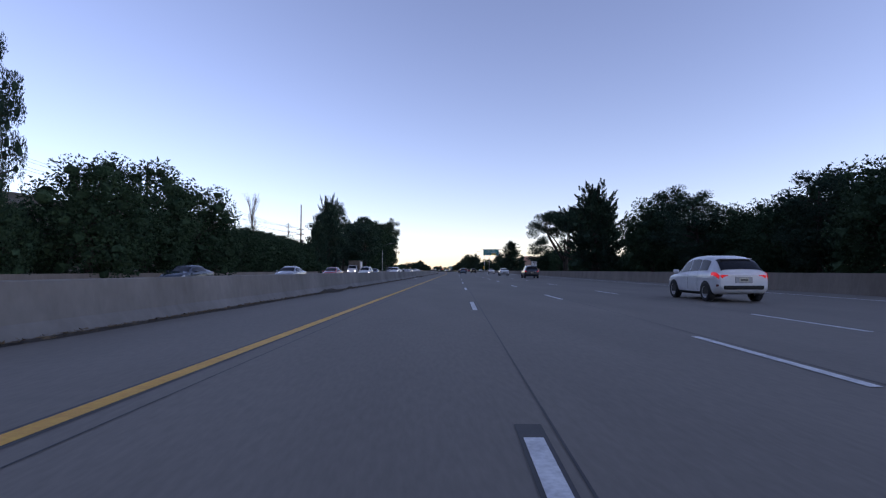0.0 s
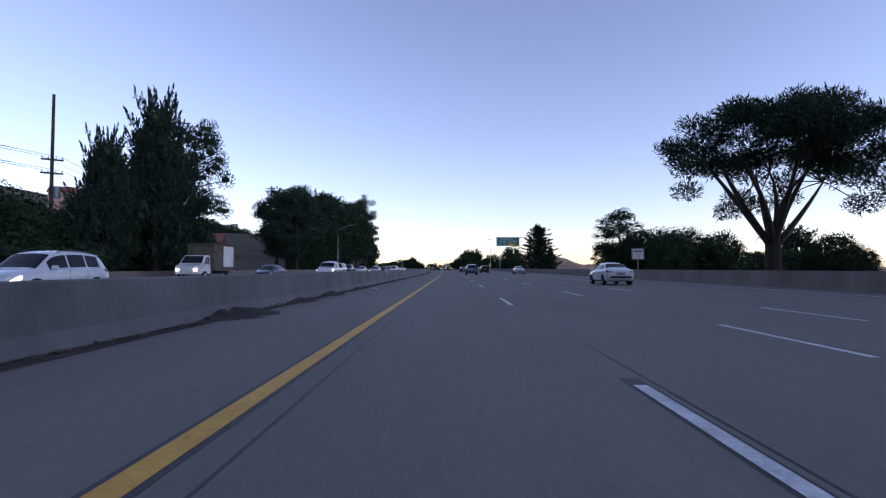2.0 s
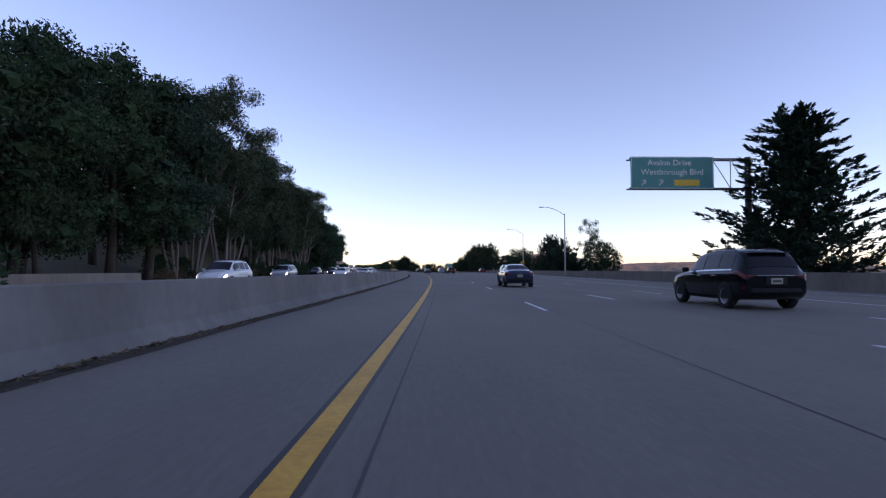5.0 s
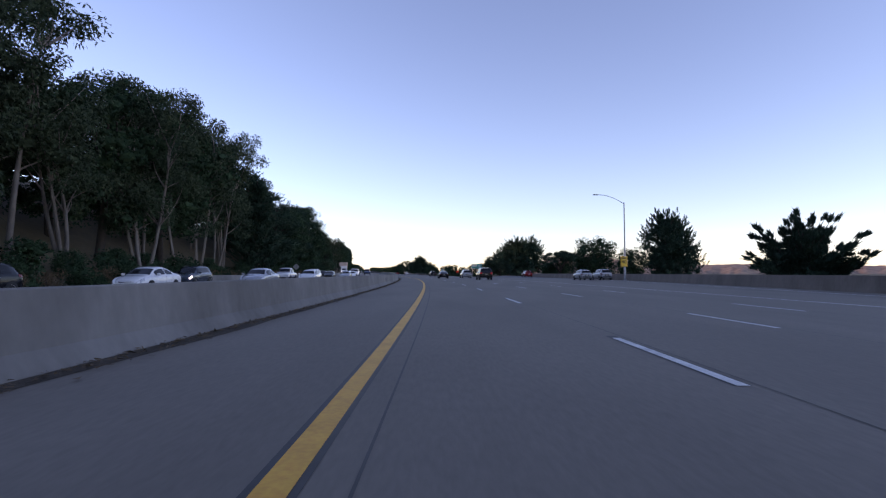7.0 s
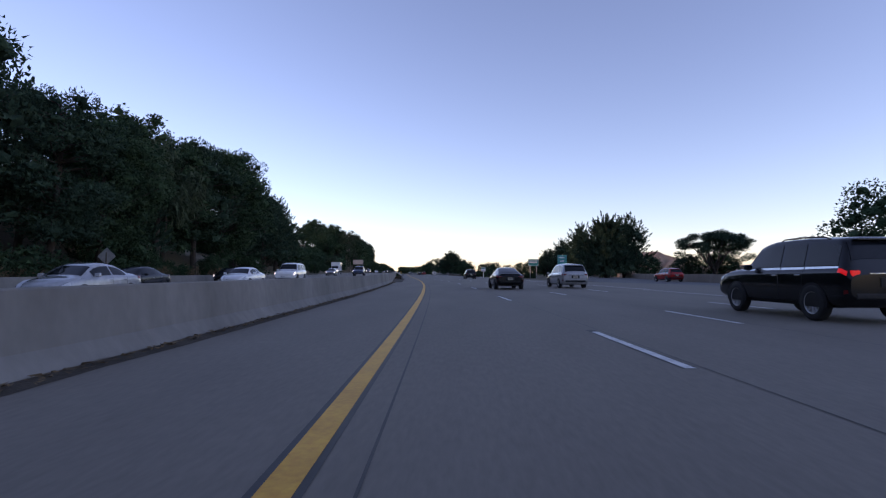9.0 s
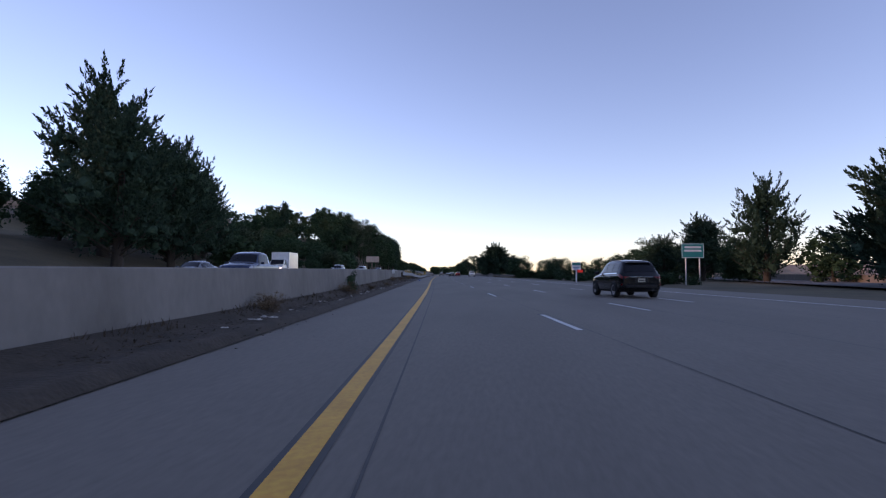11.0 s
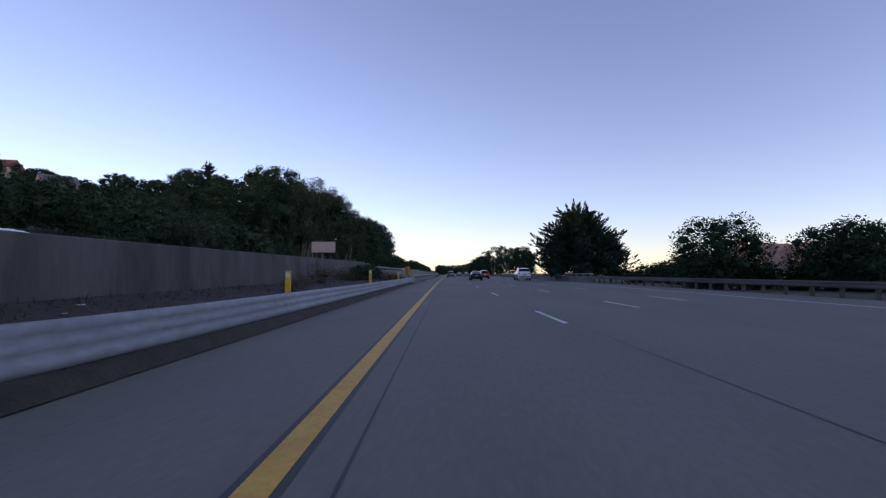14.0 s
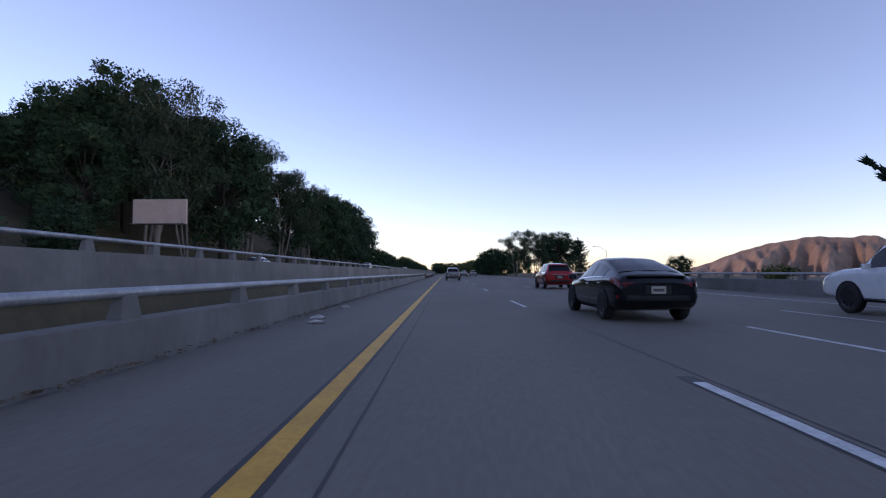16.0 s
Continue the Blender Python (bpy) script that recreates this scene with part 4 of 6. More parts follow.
M_SIGN_YELLOW = material("yellow_reflective_sheeting", (0.70, 0.40, 0.02), (0.80, 0.48, 0.03), 1.2, 0.5)
M_SIGN_BLUE = material("blue_reflective_sheeting", (0.10, 0.20, 0.34), (0.16, 0.28, 0.44), 1.2, 0.5)
M_BLACK = material("black_sign_ink", (0.012, 0.012, 0.012), (0.022, 0.022, 0.022), 3.0, 0.6)
M_PINK = material("unpainted_billboard_panel", (0.48, 0.34, 0.27), (0.58, 0.42, 0.34), 0.8, 0.8)
M_LED = glow("lit_red_sign_letters", (1.0, 0.05, 0.02), 0.3, (0.2, 0.03, 0.02))
M_LITTER = material("paper_litter", (0.35, 0.33, 0.30), (0.60, 0.58, 0.54), 4.0, 0.8, per="object")
M_ORANGE = material("orange_plastic_litter", (0.62, 0.19, 0.03), (0.72, 0.26, 0.05), 4.0, 0.6)

def verge_profile(s):
    k = smooth01((s - 372) / 14) * smooth01((541.5 - s) / 6)
    pr = [(-2.35, 0.012), (-2.5, 0.13), (-2.75, 0.14), (-3.2 if wall_u(s) < -3.9 else wall_u(s) + 0.55, 0.16 + 0.05 * noise.noise(Vector((s * 0.4, 0, 0)))),
          ((wall_u(s) - 3.0) / 2, 0.24 + 0.16 * smooth01((s - 400) / 60) + 0.06 * noise.noise(Vector((s * 0.3, 4, 0)))),
          (wall_u(s) + 0.05, 0.30 + 0.32 * smooth01((s - 385) / 60))]
    return [(u, 0.006 + k * z) for u, z in pr]


tagged(ribbon("verge", 372, 541, 2, verge_profile, M_DIRT, smooth=True), "dry dirt verge with a low kerb, littered", "verge", kind="structure")
tagged(ribbon("bridge_deck_edge", 541, 642, 5, lambda s: [(-2.3, -0.02), (-2.3, -0.9), (-2.95, -0.9), (-2.95, -0.02)], M_CONCRETE, closed=True),
       "concrete edge of the bridge deck", "bridge", kind="structure")
tagged(ribbon("bridge_deck_edge_opposite", 541, 642, 5, lambda s: [(wall_u(s) + 0.12, opp_z(s) + 0.02), (wall_u(s) + 0.12, opp_z(s) - 0.75), (wall_u(s) - 1.2, opp_z(s) - 0.75), (wall_u(s) - 1.2, opp_z(s) - 0.02)], M_CONCRETE, closed=True),
       "concrete edge of the opposite bridge deck", "bridge", kind="structure")


def bridge_rail(s0, s1, u, base, top, rail_z, side, label, pitch=3.4):
    """Concrete parapet with short posts and a thick steel tube on top."""
    th = tagged(new("bridge_railing"), label, "railing", "bridge railings")
    ribbon("parapet", s0, s1, 3.4, lambda s: [(u(s), base(s)), (u(s) - 0.03 * side, top(s) - 0.02), (u(s) - 0.05 * side, top(s)), (u(s) - 0.30 * side, top(s)), (u(s) - 0.32 * side, base(s))][::1 if side > 0 else -1], M_CONCRETE, closed=True, parent=th)
    seg = 10
    ribbon("rail_tube", s0, s1, 3.4, lambda s: [(u(s) - 0.17 * side + 0.075 * math.cos(2 * math.pi * k / seg), rail_z(s) + 0.065 * math.sin(2 * math.pi * k / seg)) for k in range(seg)], M_GALV, closed=True, parent=th, smooth=True)
    n = int((s1 - s0) / pitch)
    for i in range(n + 1):
        s = s0 + 0.6 + i * pitch
        if s > s1:
            break
        bm = bmesh.new()
        h = rail_z(s) - 0.05 - top(s)
        p = at(s, u(s) - 0.17 * side, top(s) + h / 2)
        box(bm, p, (0.20, 0.42, h + 0.04), radians(heading(s)), 0.012, 0.66)
        part("post", bm, M_CONCRETE, th)
    return th


bridge_rail(542.8, 641, lambda s: -2.6, lambda s: -0.02, lambda s: 0.53, lambda s: 0.84, 1, "concrete bridge parapet with a thick steel tube rail")
bridge_rail(545, 642, lambda s: wall_u(s) + 0.1, lambda s: opp_z(s) - 0.02, lambda s: opp_z(s) + 0.50, lambda s: opp_z(s) + 0.86, 1, "concrete parapet and tube rail of the opposite bridge", 3.2)
bridge_rail(545, 650, lambda s: 18.2, lambda s: -0.1, lambda s: 0.72, lambda s: 1.02, -1, "tan concrete bridge parapet with a tube rail at the roadside", 3.4)
bm = bmesh.new()
box(bm, at(540.7, -2.82, 0.40), (0.36, 4.2, 0.88), radians(heading(540)), 0.03)
M_PALE_CONCRETE = material("patched_pale_concrete", (0.13, 0.125, 0.115), (0.30, 0.29, 0.27), 1.6, 0.9, bump=0.01, fine=9, c3=(0.42, 0.40, 0.37))
tagged(part("end_block", bm, M_PALE_CONCRETE), "patched pale concrete end block of the bridge parapet", "concrete block")
bm = bmesh.new()
box(bm, at(543.2, wall_u(543) - 0.15, 1.5), (0.5, 3.4, 1.5), radians(heading(543)), 0.03)
tagged(part("end_block", bm, M_CONCRETE), "weathered concrete end block of the opposite bridge", "concrete block")


# beam steel with the roadside's shade put into a darker brown colour
M_THRIE_SHADED = material("shaded_galvanised_beam", (0.075, 0.066, 0.058), (0.135, 0.122, 0.11), 1.0, 0.75, 0.1, fine=12, stretch=(1, 0.3, 1))


def beam_rail(pts, ridges, height, label, post_step, face, mat=M_THRIE):
    """A ribbed steel guard rail along (s, u, top) points, on wooden posts."""
    th = tagged(new("guard_rail"), label, "guard rail", "guard rails")
    ss, uu, zz = [p[0] for p in pts], [p[1] for p in pts], [p[2] for p in pts]
    prof = []
    n = ridges * 4
    for k in range(n + 1):
        f = k / n
        prof.append((face * 0.03 * (0.5 - 0.5 * math.cos(2 * math.pi * f * ridges)), -height * f))
    back = [(d - face * 0.012, z) for d, z in reversed(prof)]
    ring = prof + back
    ribbon("beam", ss[0], ss[-1], 2.0, lambda s: [(float(np.interp(s, ss, uu)) + d, float(np.interp(s, ss, zz)) + z) for d, z in ring], mat, closed=True, parent=th, smooth=True)
    s = ss[0] + 0.5
    while s < ss[-1]:
        bm = bmesh.new()
        u, z = float(np.interp(s, ss, uu)) - face * 0.18, float(np.interp(s, ss, zz))
        box(bm, at(s, u, z / 2 - 0.15), (0.15, 0.15, z + 0.25), radians(heading(s)), 0.008)
        part("post", bm, M_POST_WOOD, th)
        s += post_step
    return th


beam_rail([(452, -3.95, 1.30), (456, -3.9, 1.27), (465, -3.3, 1.18), (473, -3.1, 0.95), (480, -2.72, 0.75), (489, -2.66, 0.64), (505, -2.66, 0.62), (525, -2.76, 0.62), (538.5, -2.70, 0.67)], 3, 0.47, "three-ridged galvanised guard rail beside the shoulder", 1.9, 1)
# this rail's dark colour stands for the shade it lies in
beam_rail([(498, 18.4, 0.74), (545, 18.2, 0.78)], 2, 0.31, "guard rail on wooden posts at the roadside, coloured dark as in shade", 1.9, -1, M_THRIE_SHADED)
beam_rail([(645, -2.6, 0.8), (720, -3.2, 0.8)], 2, 0.31, "galvanised guard rail past the bridge", 1.9, 1)


def marker(s, u, z0, h):
    th = tagged(new("marker_post"), "slender yellow plastic marker post", "marker post", "yellow marker posts")
    th.matrix_basis = Matrix.Translation(at(s, u, z0)) @ Matrix.Rotation(radians(heading(s)), 4, "Z")
    bm = bmesh.new()
    box(bm, (0, 0, h / 2), (0.16, 0.05, h), 0, 0.012)
    part("stem", bm, M_SIGN_YELLOW, th)
    bm = bmesh.new()
    box(bm, (0, -0.03, h - 0.12), (0.11, 0.012, 0.14), 0, 0.003)
    part("reflector", bm, M_SIGN_WHITE, th)


for s, u, top in ((459, -4.0, 1.62), (464, -3.95, 1.66), (469, -3.9, 1.62), (473.5, -3.8, 1.45), (482, -3.4, 1.25), (497, -3.3, 1.15), (513, -3.4, 1.28), (531, -3.45, 1.2)):
    marker(s, u, 0.15, top - 0.15)


# ---- signs ----
def word(txt, size, parent, x, y, z, mat, name="lettering"):
    cu = bpy.data.curves.new(name, "FONT")
    cu.body, cu.size, cu.align_x, cu.align_y, cu.extrude = txt, size, "CENTER", "CENTER", 0.004
    tmp = bpy.data.objects.new(name, cu)
    me = bpy.data.meshes.new_from_object(tmp)
    bpy.data.objects.remove(tmp)
    me.materials.append(mat)
    ob = new(name, me)
    ob.parent = parent
    ob.matrix_basis = Matrix.Translation((x, y, z)) @ Matrix.Rotation(radians(90), 4, "X")
    return ob


def bar(parent, x, z, w, h, mat, y=-0.035, name="lettering"):
    bm = bmesh.new()
    box(bm, (x, y, z), (w, 0.008, h))
    return part(name, bm, mat, parent)


def panel(parent, w, h, z, mat, border=None, name="panel", x=0.0):
    bm = bmesh.new()
    box(bm, (x, 0, z), (w, 0.05, h), 0, 0.01)
    p = part(name, bm, mat, parent)
    if border:
        t = 0.045
        for bx, bz, bw, bh in ((x, z + h / 2 - 0.06, w - 0.08, t), (x, z - h / 2 + 0.06, w - 0.08, t), (x - w / 2 + 0.06, z, t, h - 0.16), (x + w / 2 - 0.06, z, t, h - 0.16)):
            bar(p, bx, bz, bw, bh, border, -0.03, "border")
    return p


def sign_at(name, label, s, u, z=None, turn=0.0):
    th = tagged(new(name), label, "sign")
    th.matrix_basis = Matrix.Translation(at(s, u, ground_z(s, u) if z is None else z)) @ Matrix.Rotation(radians(heading(s) + turn), 4, "Z")
    return th


def leg(parent, x, z0, z1, r, mat=M_GALV, y=0.06):
    bm = bmesh.new()
    rod(bm, (x, y, z0), (x, y, z1), r, None, 10)
    return part("post", bm, mat, parent)


# cantilever sign over the exit lanes
g = sign_at("overhead_sign", "green overhead exit sign on a steel cantilever post", 212, 24.2, 0)
bm = bmesh.new()
rod(bm, (0, 0, -0.3), (0, 0, 9.7), 0.26, 0.22, 14)
part("post", bm, M_DARK_STEEL, g)
bm = bmesh.new()
for z in (7.25, 9.5):
    for y in (-0.3, 0.3):
        rod(bm, (0.5, y, z), (-9.2, y, z), 0.06, None, 6)
part("arm", bm, M_DARK_STEEL, g)
bm = bmesh.new()
xs = [-0.2, -1.5, -2.9, -4.4, -5.9, -7.4, -8.9]
for i, x in enumerate(xs):
    rod(bm, (x, -0.3, 7.25), (x, -0.3, 9.5), 0.035, None, 6)
    if i + 1 < len(xs):
        rod(bm, (x, -0.3, 7.25), (xs[i + 1], -0.3, 9.5), 0.035, None, 6)
part("bracing", bm, M_GALV, g)
p = panel(g, 6.3, 2.45, 8.4, M_SIGN_GREEN, M_SIGN_WHITE, x=-6.0)
p.location.y = -0.42
word("Avalon Drive", 0.62, p, -6.2, -0.03, 9.15, M_SIGN_WHITE)
word("Westborough Blvd", 0.62, p, -6.0, -0.03, 8.45, M_SIGN_WHITE)
bar(p, -4.9, 7.65, 1.9, 0.46, M_SIGN_YELLOW, -0.03, "yellow_plate")
for x in (-8.3, -7.0):
    bm = bmesh.new()
    rod(bm, (x, -0.04, 7.45), (x + 0.28, -0.04, 7.85), 0.045, None, 6)
    rod(bm, (x + 0.28, -0.04, 7.85), (x + 0.02, -0.04, 7.82), 0.04, None, 6)
    rod(bm, (x + 0.28, -0.04, 7.85), (x + 0.24, -0.04, 7.58), 0.04, None, 6)
    part("arrow", bm, M_SIGN_WHITE, p)

g = sign_at("lane_sign", "white lane sign on a single steel post", 125.1, 21.4, 0)
panel(g, 1.3, 1.15, 2.6, M_SIGN_WHITE, M_BLACK)
bar(g, 0, 2.9, 0.95, 0.14, M_BLACK)
word("MUST", 0.27, g, 0, -0.03, 2.62, M_BLACK)
word("EXIT", 0.27, g, 0, -0.03, 2.32, M_BLACK)
leg(g, 0, -0.3, 3.1, 0.05)

g = sign_at("speed_sign", "yellow exit speed sign on the lamp post", 316.6, 29.6, 0)
panel(g, 1.05, 1.5, 2.75, M_SIGN_YELLOW, M_BLACK)
word("40", 0.72, g, 0, -0.03, 2.7, M_BLACK)
bar(g, 0, 3.25, 0.7, 0.16, M_BLACK)
leg(g, 0, -0.3, 3.4, 0.05)

g = sign_at("exit_sign", "small green exit sign on a steel post at the gore", 382.8, 19.8, 0)
panel(g, 1.3, 1.3, 2.95, M_SIGN_GREEN)
bar(g, -0.05, 3.22, 0.7, 0.11, M_SIGN_WHITE)
bar(g, 0.0, 2.75, 0.5, 0.15, M_SIGN_WHITE)
leg(g, 0.0, -0.2, 3.3, 0.055)

g = sign_at("city_sign", "green roadside sign on two steel posts", 439, 30.2, -1.2)
panel(g, 2.6, 1.7, 4.9, M_SIGN_GREEN, M_SIGN_WHITE)
for z, w in ((5.3, 1.9), (4.9, 2.0)):
    bar(g, 0, z, w, 0.22, M_SIGN_WHITE)
leg(g, -0.8, -0.2, 5.6, 0.08)
leg(g, 0.8, -0.2, 5.6, 0.08)

g = sign_at("signal_sign", "yellow diamond signal-ahead sign on a post", 455.9, 29.75, -1.2)
bm = bmesh.new()
bmesh.ops.create_cube(bm, size=1.0, matrix=Matrix.Translation((0, 0, 2.4)) @ Matrix.Rotation(radians(45), 4, "Y") @ Matrix.Diagonal((1.25, 0.04, 1.25, 1)))
part("panel", bm, M_SIGN_YELLOW, g)
bm = bmesh.new()
box(bm, (0, -0.03, 2.4), (0.34, 0.01, 0.82), 0, 0.002)
part("symbol", bm, M_BLACK, g)
leg(g, 0, 0.4, 2.4, 0.05)

g = sign_at("service_sign", "white and teal roadside information sign", 447, 18.9)
panel(g, 1.15, 1.0, 2.3, M_SIGN_WHITE)
bar(g, 0, 2.58, 1.09, 0.36, M_SIGN_GREEN, -0.03)
bar(g, 0, 2.12, 0.8, 0.12, M_SIGN_BLUE, -0.03)
bar(g, 0, 1.94, 0.7, 0.08, M_SIGN_BLUE, -0.03)
bm = bmesh.new()
box(bm, (0, 0.02, 0.9), (0.17, 0.06, 1.9), 0, 0.01)
part("post", bm, M_SIGN_WHITE, g)

g = sign_at("shop_sign", "lit red shop sign on a low frame", 500, 34.0)
panel(g, 1.7, 0.9, 1.9, M_BLACK)
for z in (2.1, 1.72):
    bar(g, 0, z, 1.3, 0.16, M_LED)
leg(g, -0.9, -0.2, 1.6, 0.07)
leg(g, 0.9, -0.2, 1.6, 0.07)

g = sign_at("chevron_sign", "black and yellow striped hazard marker", 537.8, -3.15, 0.1)
panel(g, 0.46, 1.0, 1.2, M_SIGN_YELLOW)
for k in range(4):
    bm = bmesh.new()
    bmesh.ops.create_cube(bm, size=1.0, matrix=Matrix.Translation((0, -0.032, 0.85 + 0.24 * k)) @ Matrix.Rotation(radians(40), 4, "Y") @ Matrix.Diagonal((0.46, 0.006, 0.10, 1)))
    part("stripe", bm, M_BLACK, g)
leg(g, 0, -0.1, 0.9, 0.04)

g = tagged(new("billboard"), "blank pinkish billboard on a single post", "billboard")
g.matrix_basis = Matrix.Translation((-44.3, 599.3, ground_z(599, -28.5))) @ Matrix.Rotation(radians(4), 4, "Z")
gz = g.matrix_basis.translation.z
bm = bmesh.new()
box(bm, (0, 0, 7.15 - gz), (5.5, 0.25, 2.5), 0, 0.02)
part("panel", bm, M_PINK, g)
bm = bmesh.new()
rod(bm, (-0.3, 0.1, -0.5), (-0.3, 0.1, 6.0 - gz), 0.28, None, 12)
part("post", bm, M_TAN_WALL, g)
bm = bmesh.new()
box(bm, (0.2, -0.7, 5.85 - gz), (5.6, 0.9, 0.06))
rod(bm, (2.9, -1.1, 5.85 - gz), (2.9, -1.1, 6.2 - gz), 0.03)
part("catwalk", bm, M_DARK_STEEL, g)


# ---- street lamps, poles, wires ----
def lamp(s, u, h, reach, z=0.0):
    """reach: how far the arm leans out, to the right if positive."""
    th = tagged(new("street_lamp"), "tall grey steel street lamp with a curved arm", "street lamp", "street lamps")
    th.matrix_basis = Matrix.Translation(at(s, u, z)) @ Matrix.Rotation(radians(heading(s)), 4, "Z")
    bm = bmesh.new()
    rod(bm, (0, 0, -0.2), (0, 0, h), 0.13, 0.075, 12)
    part("pole", bm, M_GALV, th)
    bm = bmesh.new()
    box(bm, (0, 0, 0.05), (0.42, 0.42, 0.12), 0, 0.01)
    part("base_plate", bm, M_GALV, th)
    bm = bmesh.new()
    q = [Vector((reach * t, 0, h - 0.25 + 1.35 * (1 - (1 - t) ** 2))) for t in (0, 0.2, 0.4, 0.6, 0.8, 1.0)]
    for a, b in zip(q, q[1:]):
        rod(bm, a, b, 0.045, 0.04, 8)
    part("arm", bm, M_GALV, th)
    bm = bmesh.new()
    box(bm, (reach * 1.1, 0, h + 1.08), (0.75, 0.30, 0.14), 0, 0.05)
    part("lamp_head", bm, M_DARK_STEEL, th)


lamp(182, -22.6, 9.4, 3.6)
lamp(259.5, 23.1, 10.6, -3.6)
lamp(317.0, 29.9, 11.5, -3.9)
lamp(690, 44, 8.0, -3.0, -1.0)


def utility_pole(s, u, h, turn, arms=(0.7, 1.7)):
    th = tagged(new("utility_pole"), "weathered wooden utility pole with crossarms", "utility pole", "utility poles")
    z0 = ground_z(s, u)
    th.matrix_basis = Matrix.Translation(at(s, u, z0)) @ Matrix.Rotation(radians(turn), 4, "Z")
    bm = bmesh.new()
    rod(bm, (0, 0, -0.5), (0, 0, h), 0.17, 0.11, 10)
    part("pole", bm, M_WOOD_POLE, th)
    for z in (h - arms[0], h - arms[1]):
        bm = bmesh.new()
        box(bm, (0, 0.13, z), (1.5, 0.1, 0.13))
        arm = part("crossarm", bm, M_WOOD_POLE, th)
        for x in (-0.65, -0.25, 0.25, 0.65):
            bm = bmesh.new()
            rod(bm, (x, 0.13, z + 0.05), (x, 0.13, z + 0.24), 0.05, 0.03, 8)
            part("insulator", bm, M_GALV, arm)
    bm = bmesh.new()
    rod(bm, (0.36, 0, h - arms[1] - 2.0), (0.36, 0, h - arms[1] - 1.1), 0.24, None, 12)
    part("transformer", bm, M_GALV, th)
    return [th.matrix_basis @ Vector((x, 0.13, h - z + 0.24)) for z in arms for x in (-0.65, 0.65)]


P1 = utility_pole(110.5, -30.5, 15.0, 30, (5.3, 6.4))
P2 = utility_pole(176, -54, 13.5, 30)
P0 = utility_pole(44, -50, 14.0, 30)
P3 = utility_pole(74, -42, 15.4, 70)
for A, B in ((P0, P1), (P1, P2), (P3, P1)):
    for a, b in zip(A, B):
        wv, wf = [], []
        tube(wv, wf, np.array([a.lerp(b, t) - Vector((0, 0, 1.6 * 4 * t * (1 - t))) for t in [i / 12 for i in range(13)]]), 0.016, 0.016, 5)
        tagged(link("overhead_wire", wv, wf, M_BLACK), "thin dark overhead wire between utility poles", "wire", "overhead wires")


# ---- houses ----
M_STUCCO = [material("stucco_%s" % n, c, tuple(min(1, x * 1.2) for x in c), 0.6, 0.9) for n, c in
            (("pink", (0.56, 0.31, 0.25)), ("cream", (0.58, 0.50, 0.40)), ("white", (0.62, 0.60, 0.57)), ("blue", (0.10, 0.13, 0.19)))]
M_ROOF = [material("red_tile_roof", (0.22, 0.07, 0.05), (0.32, 0.11, 0.08), 1.5, 0.85), material("grey_shingle_roof", (0.14, 0.12, 0.11), (0.22, 0.19, 0.17), 1.5, 0.9)]
M_PANE = material("dark_window_glass", (0.02, 0.025, 0.03), (0.04, 0.045, 0.05), 0.5, 0.08, spec=0.8)
M_TRIM = material("white_house_trim", (0.60, 0.60, 0.58), (0.72, 0.72, 0.70), 1.0, 0.6)


def house(s, u, w, d, h, turn, wall, roof, label, z=None):
    th = tagged(new("house"), label, "house", "houses on the slope")
    th.matrix_basis = Matrix.Translation(at(s, u, ground_z(s, u) if z is None else z)) @ Matrix.Rotation(radians(turn), 4, "Z")
    bm = bmesh.new()
    box(bm, (0, 0, h / 2 - 4), (w, d, h + 8))
    part("wall", bm, wall, th)
    bm = bmesh.new()
    r = h + 0.32 * d
    v = [bm.verts.new(p) for p in ((-w / 2 - 0.4, -d / 2 - 0.4, h - 0.15), (w / 2 + 0.4, -d / 2 - 0.4, h - 0.15), (w / 2 + 0.4, d / 2 + 0.4, h - 0.15), (-w / 2 - 0.4, d / 2 + 0.4, h - 0.15),
                                   (-w / 2 - 0.4, 0, r), (w / 2 + 0.4, 0, r))]
    for f in ((0, 1, 5, 4), (2, 3, 4, 5), (0, 4, 3), (1, 2, 5), (3, 2, 1, 0)):
        bm.faces.new([v[i] for i in f])
    part("roof", bm, roof, th)
    for fl in range(max(1, int(h // 2.7))):
        for x in (-w * 0.3, 0.05 * w, w * 0.33):
            bm = bmesh.new()
            box(bm, (x, -d / 2 - 0.02, 1.5 + 2.7 * fl), (1.35, 0.08, 1.3), 0, 0.01)
            f = part("window", bm, M_TRIM, th)
            for dx in (-0.3, 0.3):
                bm = bmesh.new()
                box(bm, (x + dx, -d / 2 - 0.065, 1.5 + 2.7 * fl), (0.52, 0.02, 1.1))
                part("pane", bm, M_PANE, f)
    for y in (-d * 0.2, d * 0.2):
        bm = bmesh.new()
        box(bm, (w / 2 + 0.02, y, 1.5), (0.08, 1.2, 1.2), 0, 0.01)
        f = part("window", bm, M_TRIM, th)
        bm = bmesh.new()
        box(bm, (w / 2 + 0.065, y, 1.5), (0.02, 1.0, 1.0))
        part("pane", bm, M_PANE, f)
    return th


house(211, -66, 13.0, 8.0, 4.2, 12, M_STUCCO[0], M_ROOF[0], "long pink stucco house with a reddish roof", 3.9)
house(124, -42, 9.0, 7.5, 3.4, 70, M_STUCCO[3], M_ROOF[1], "dark blue house with white trim and grey roof", 1.6)
house(100, -52, 9.0, 8.0, 3.6, 80, M_STUCCO[1], M_ROOF[0], "cream house with a red tile roof among trees", 3.0)
hr = random.Random(5)
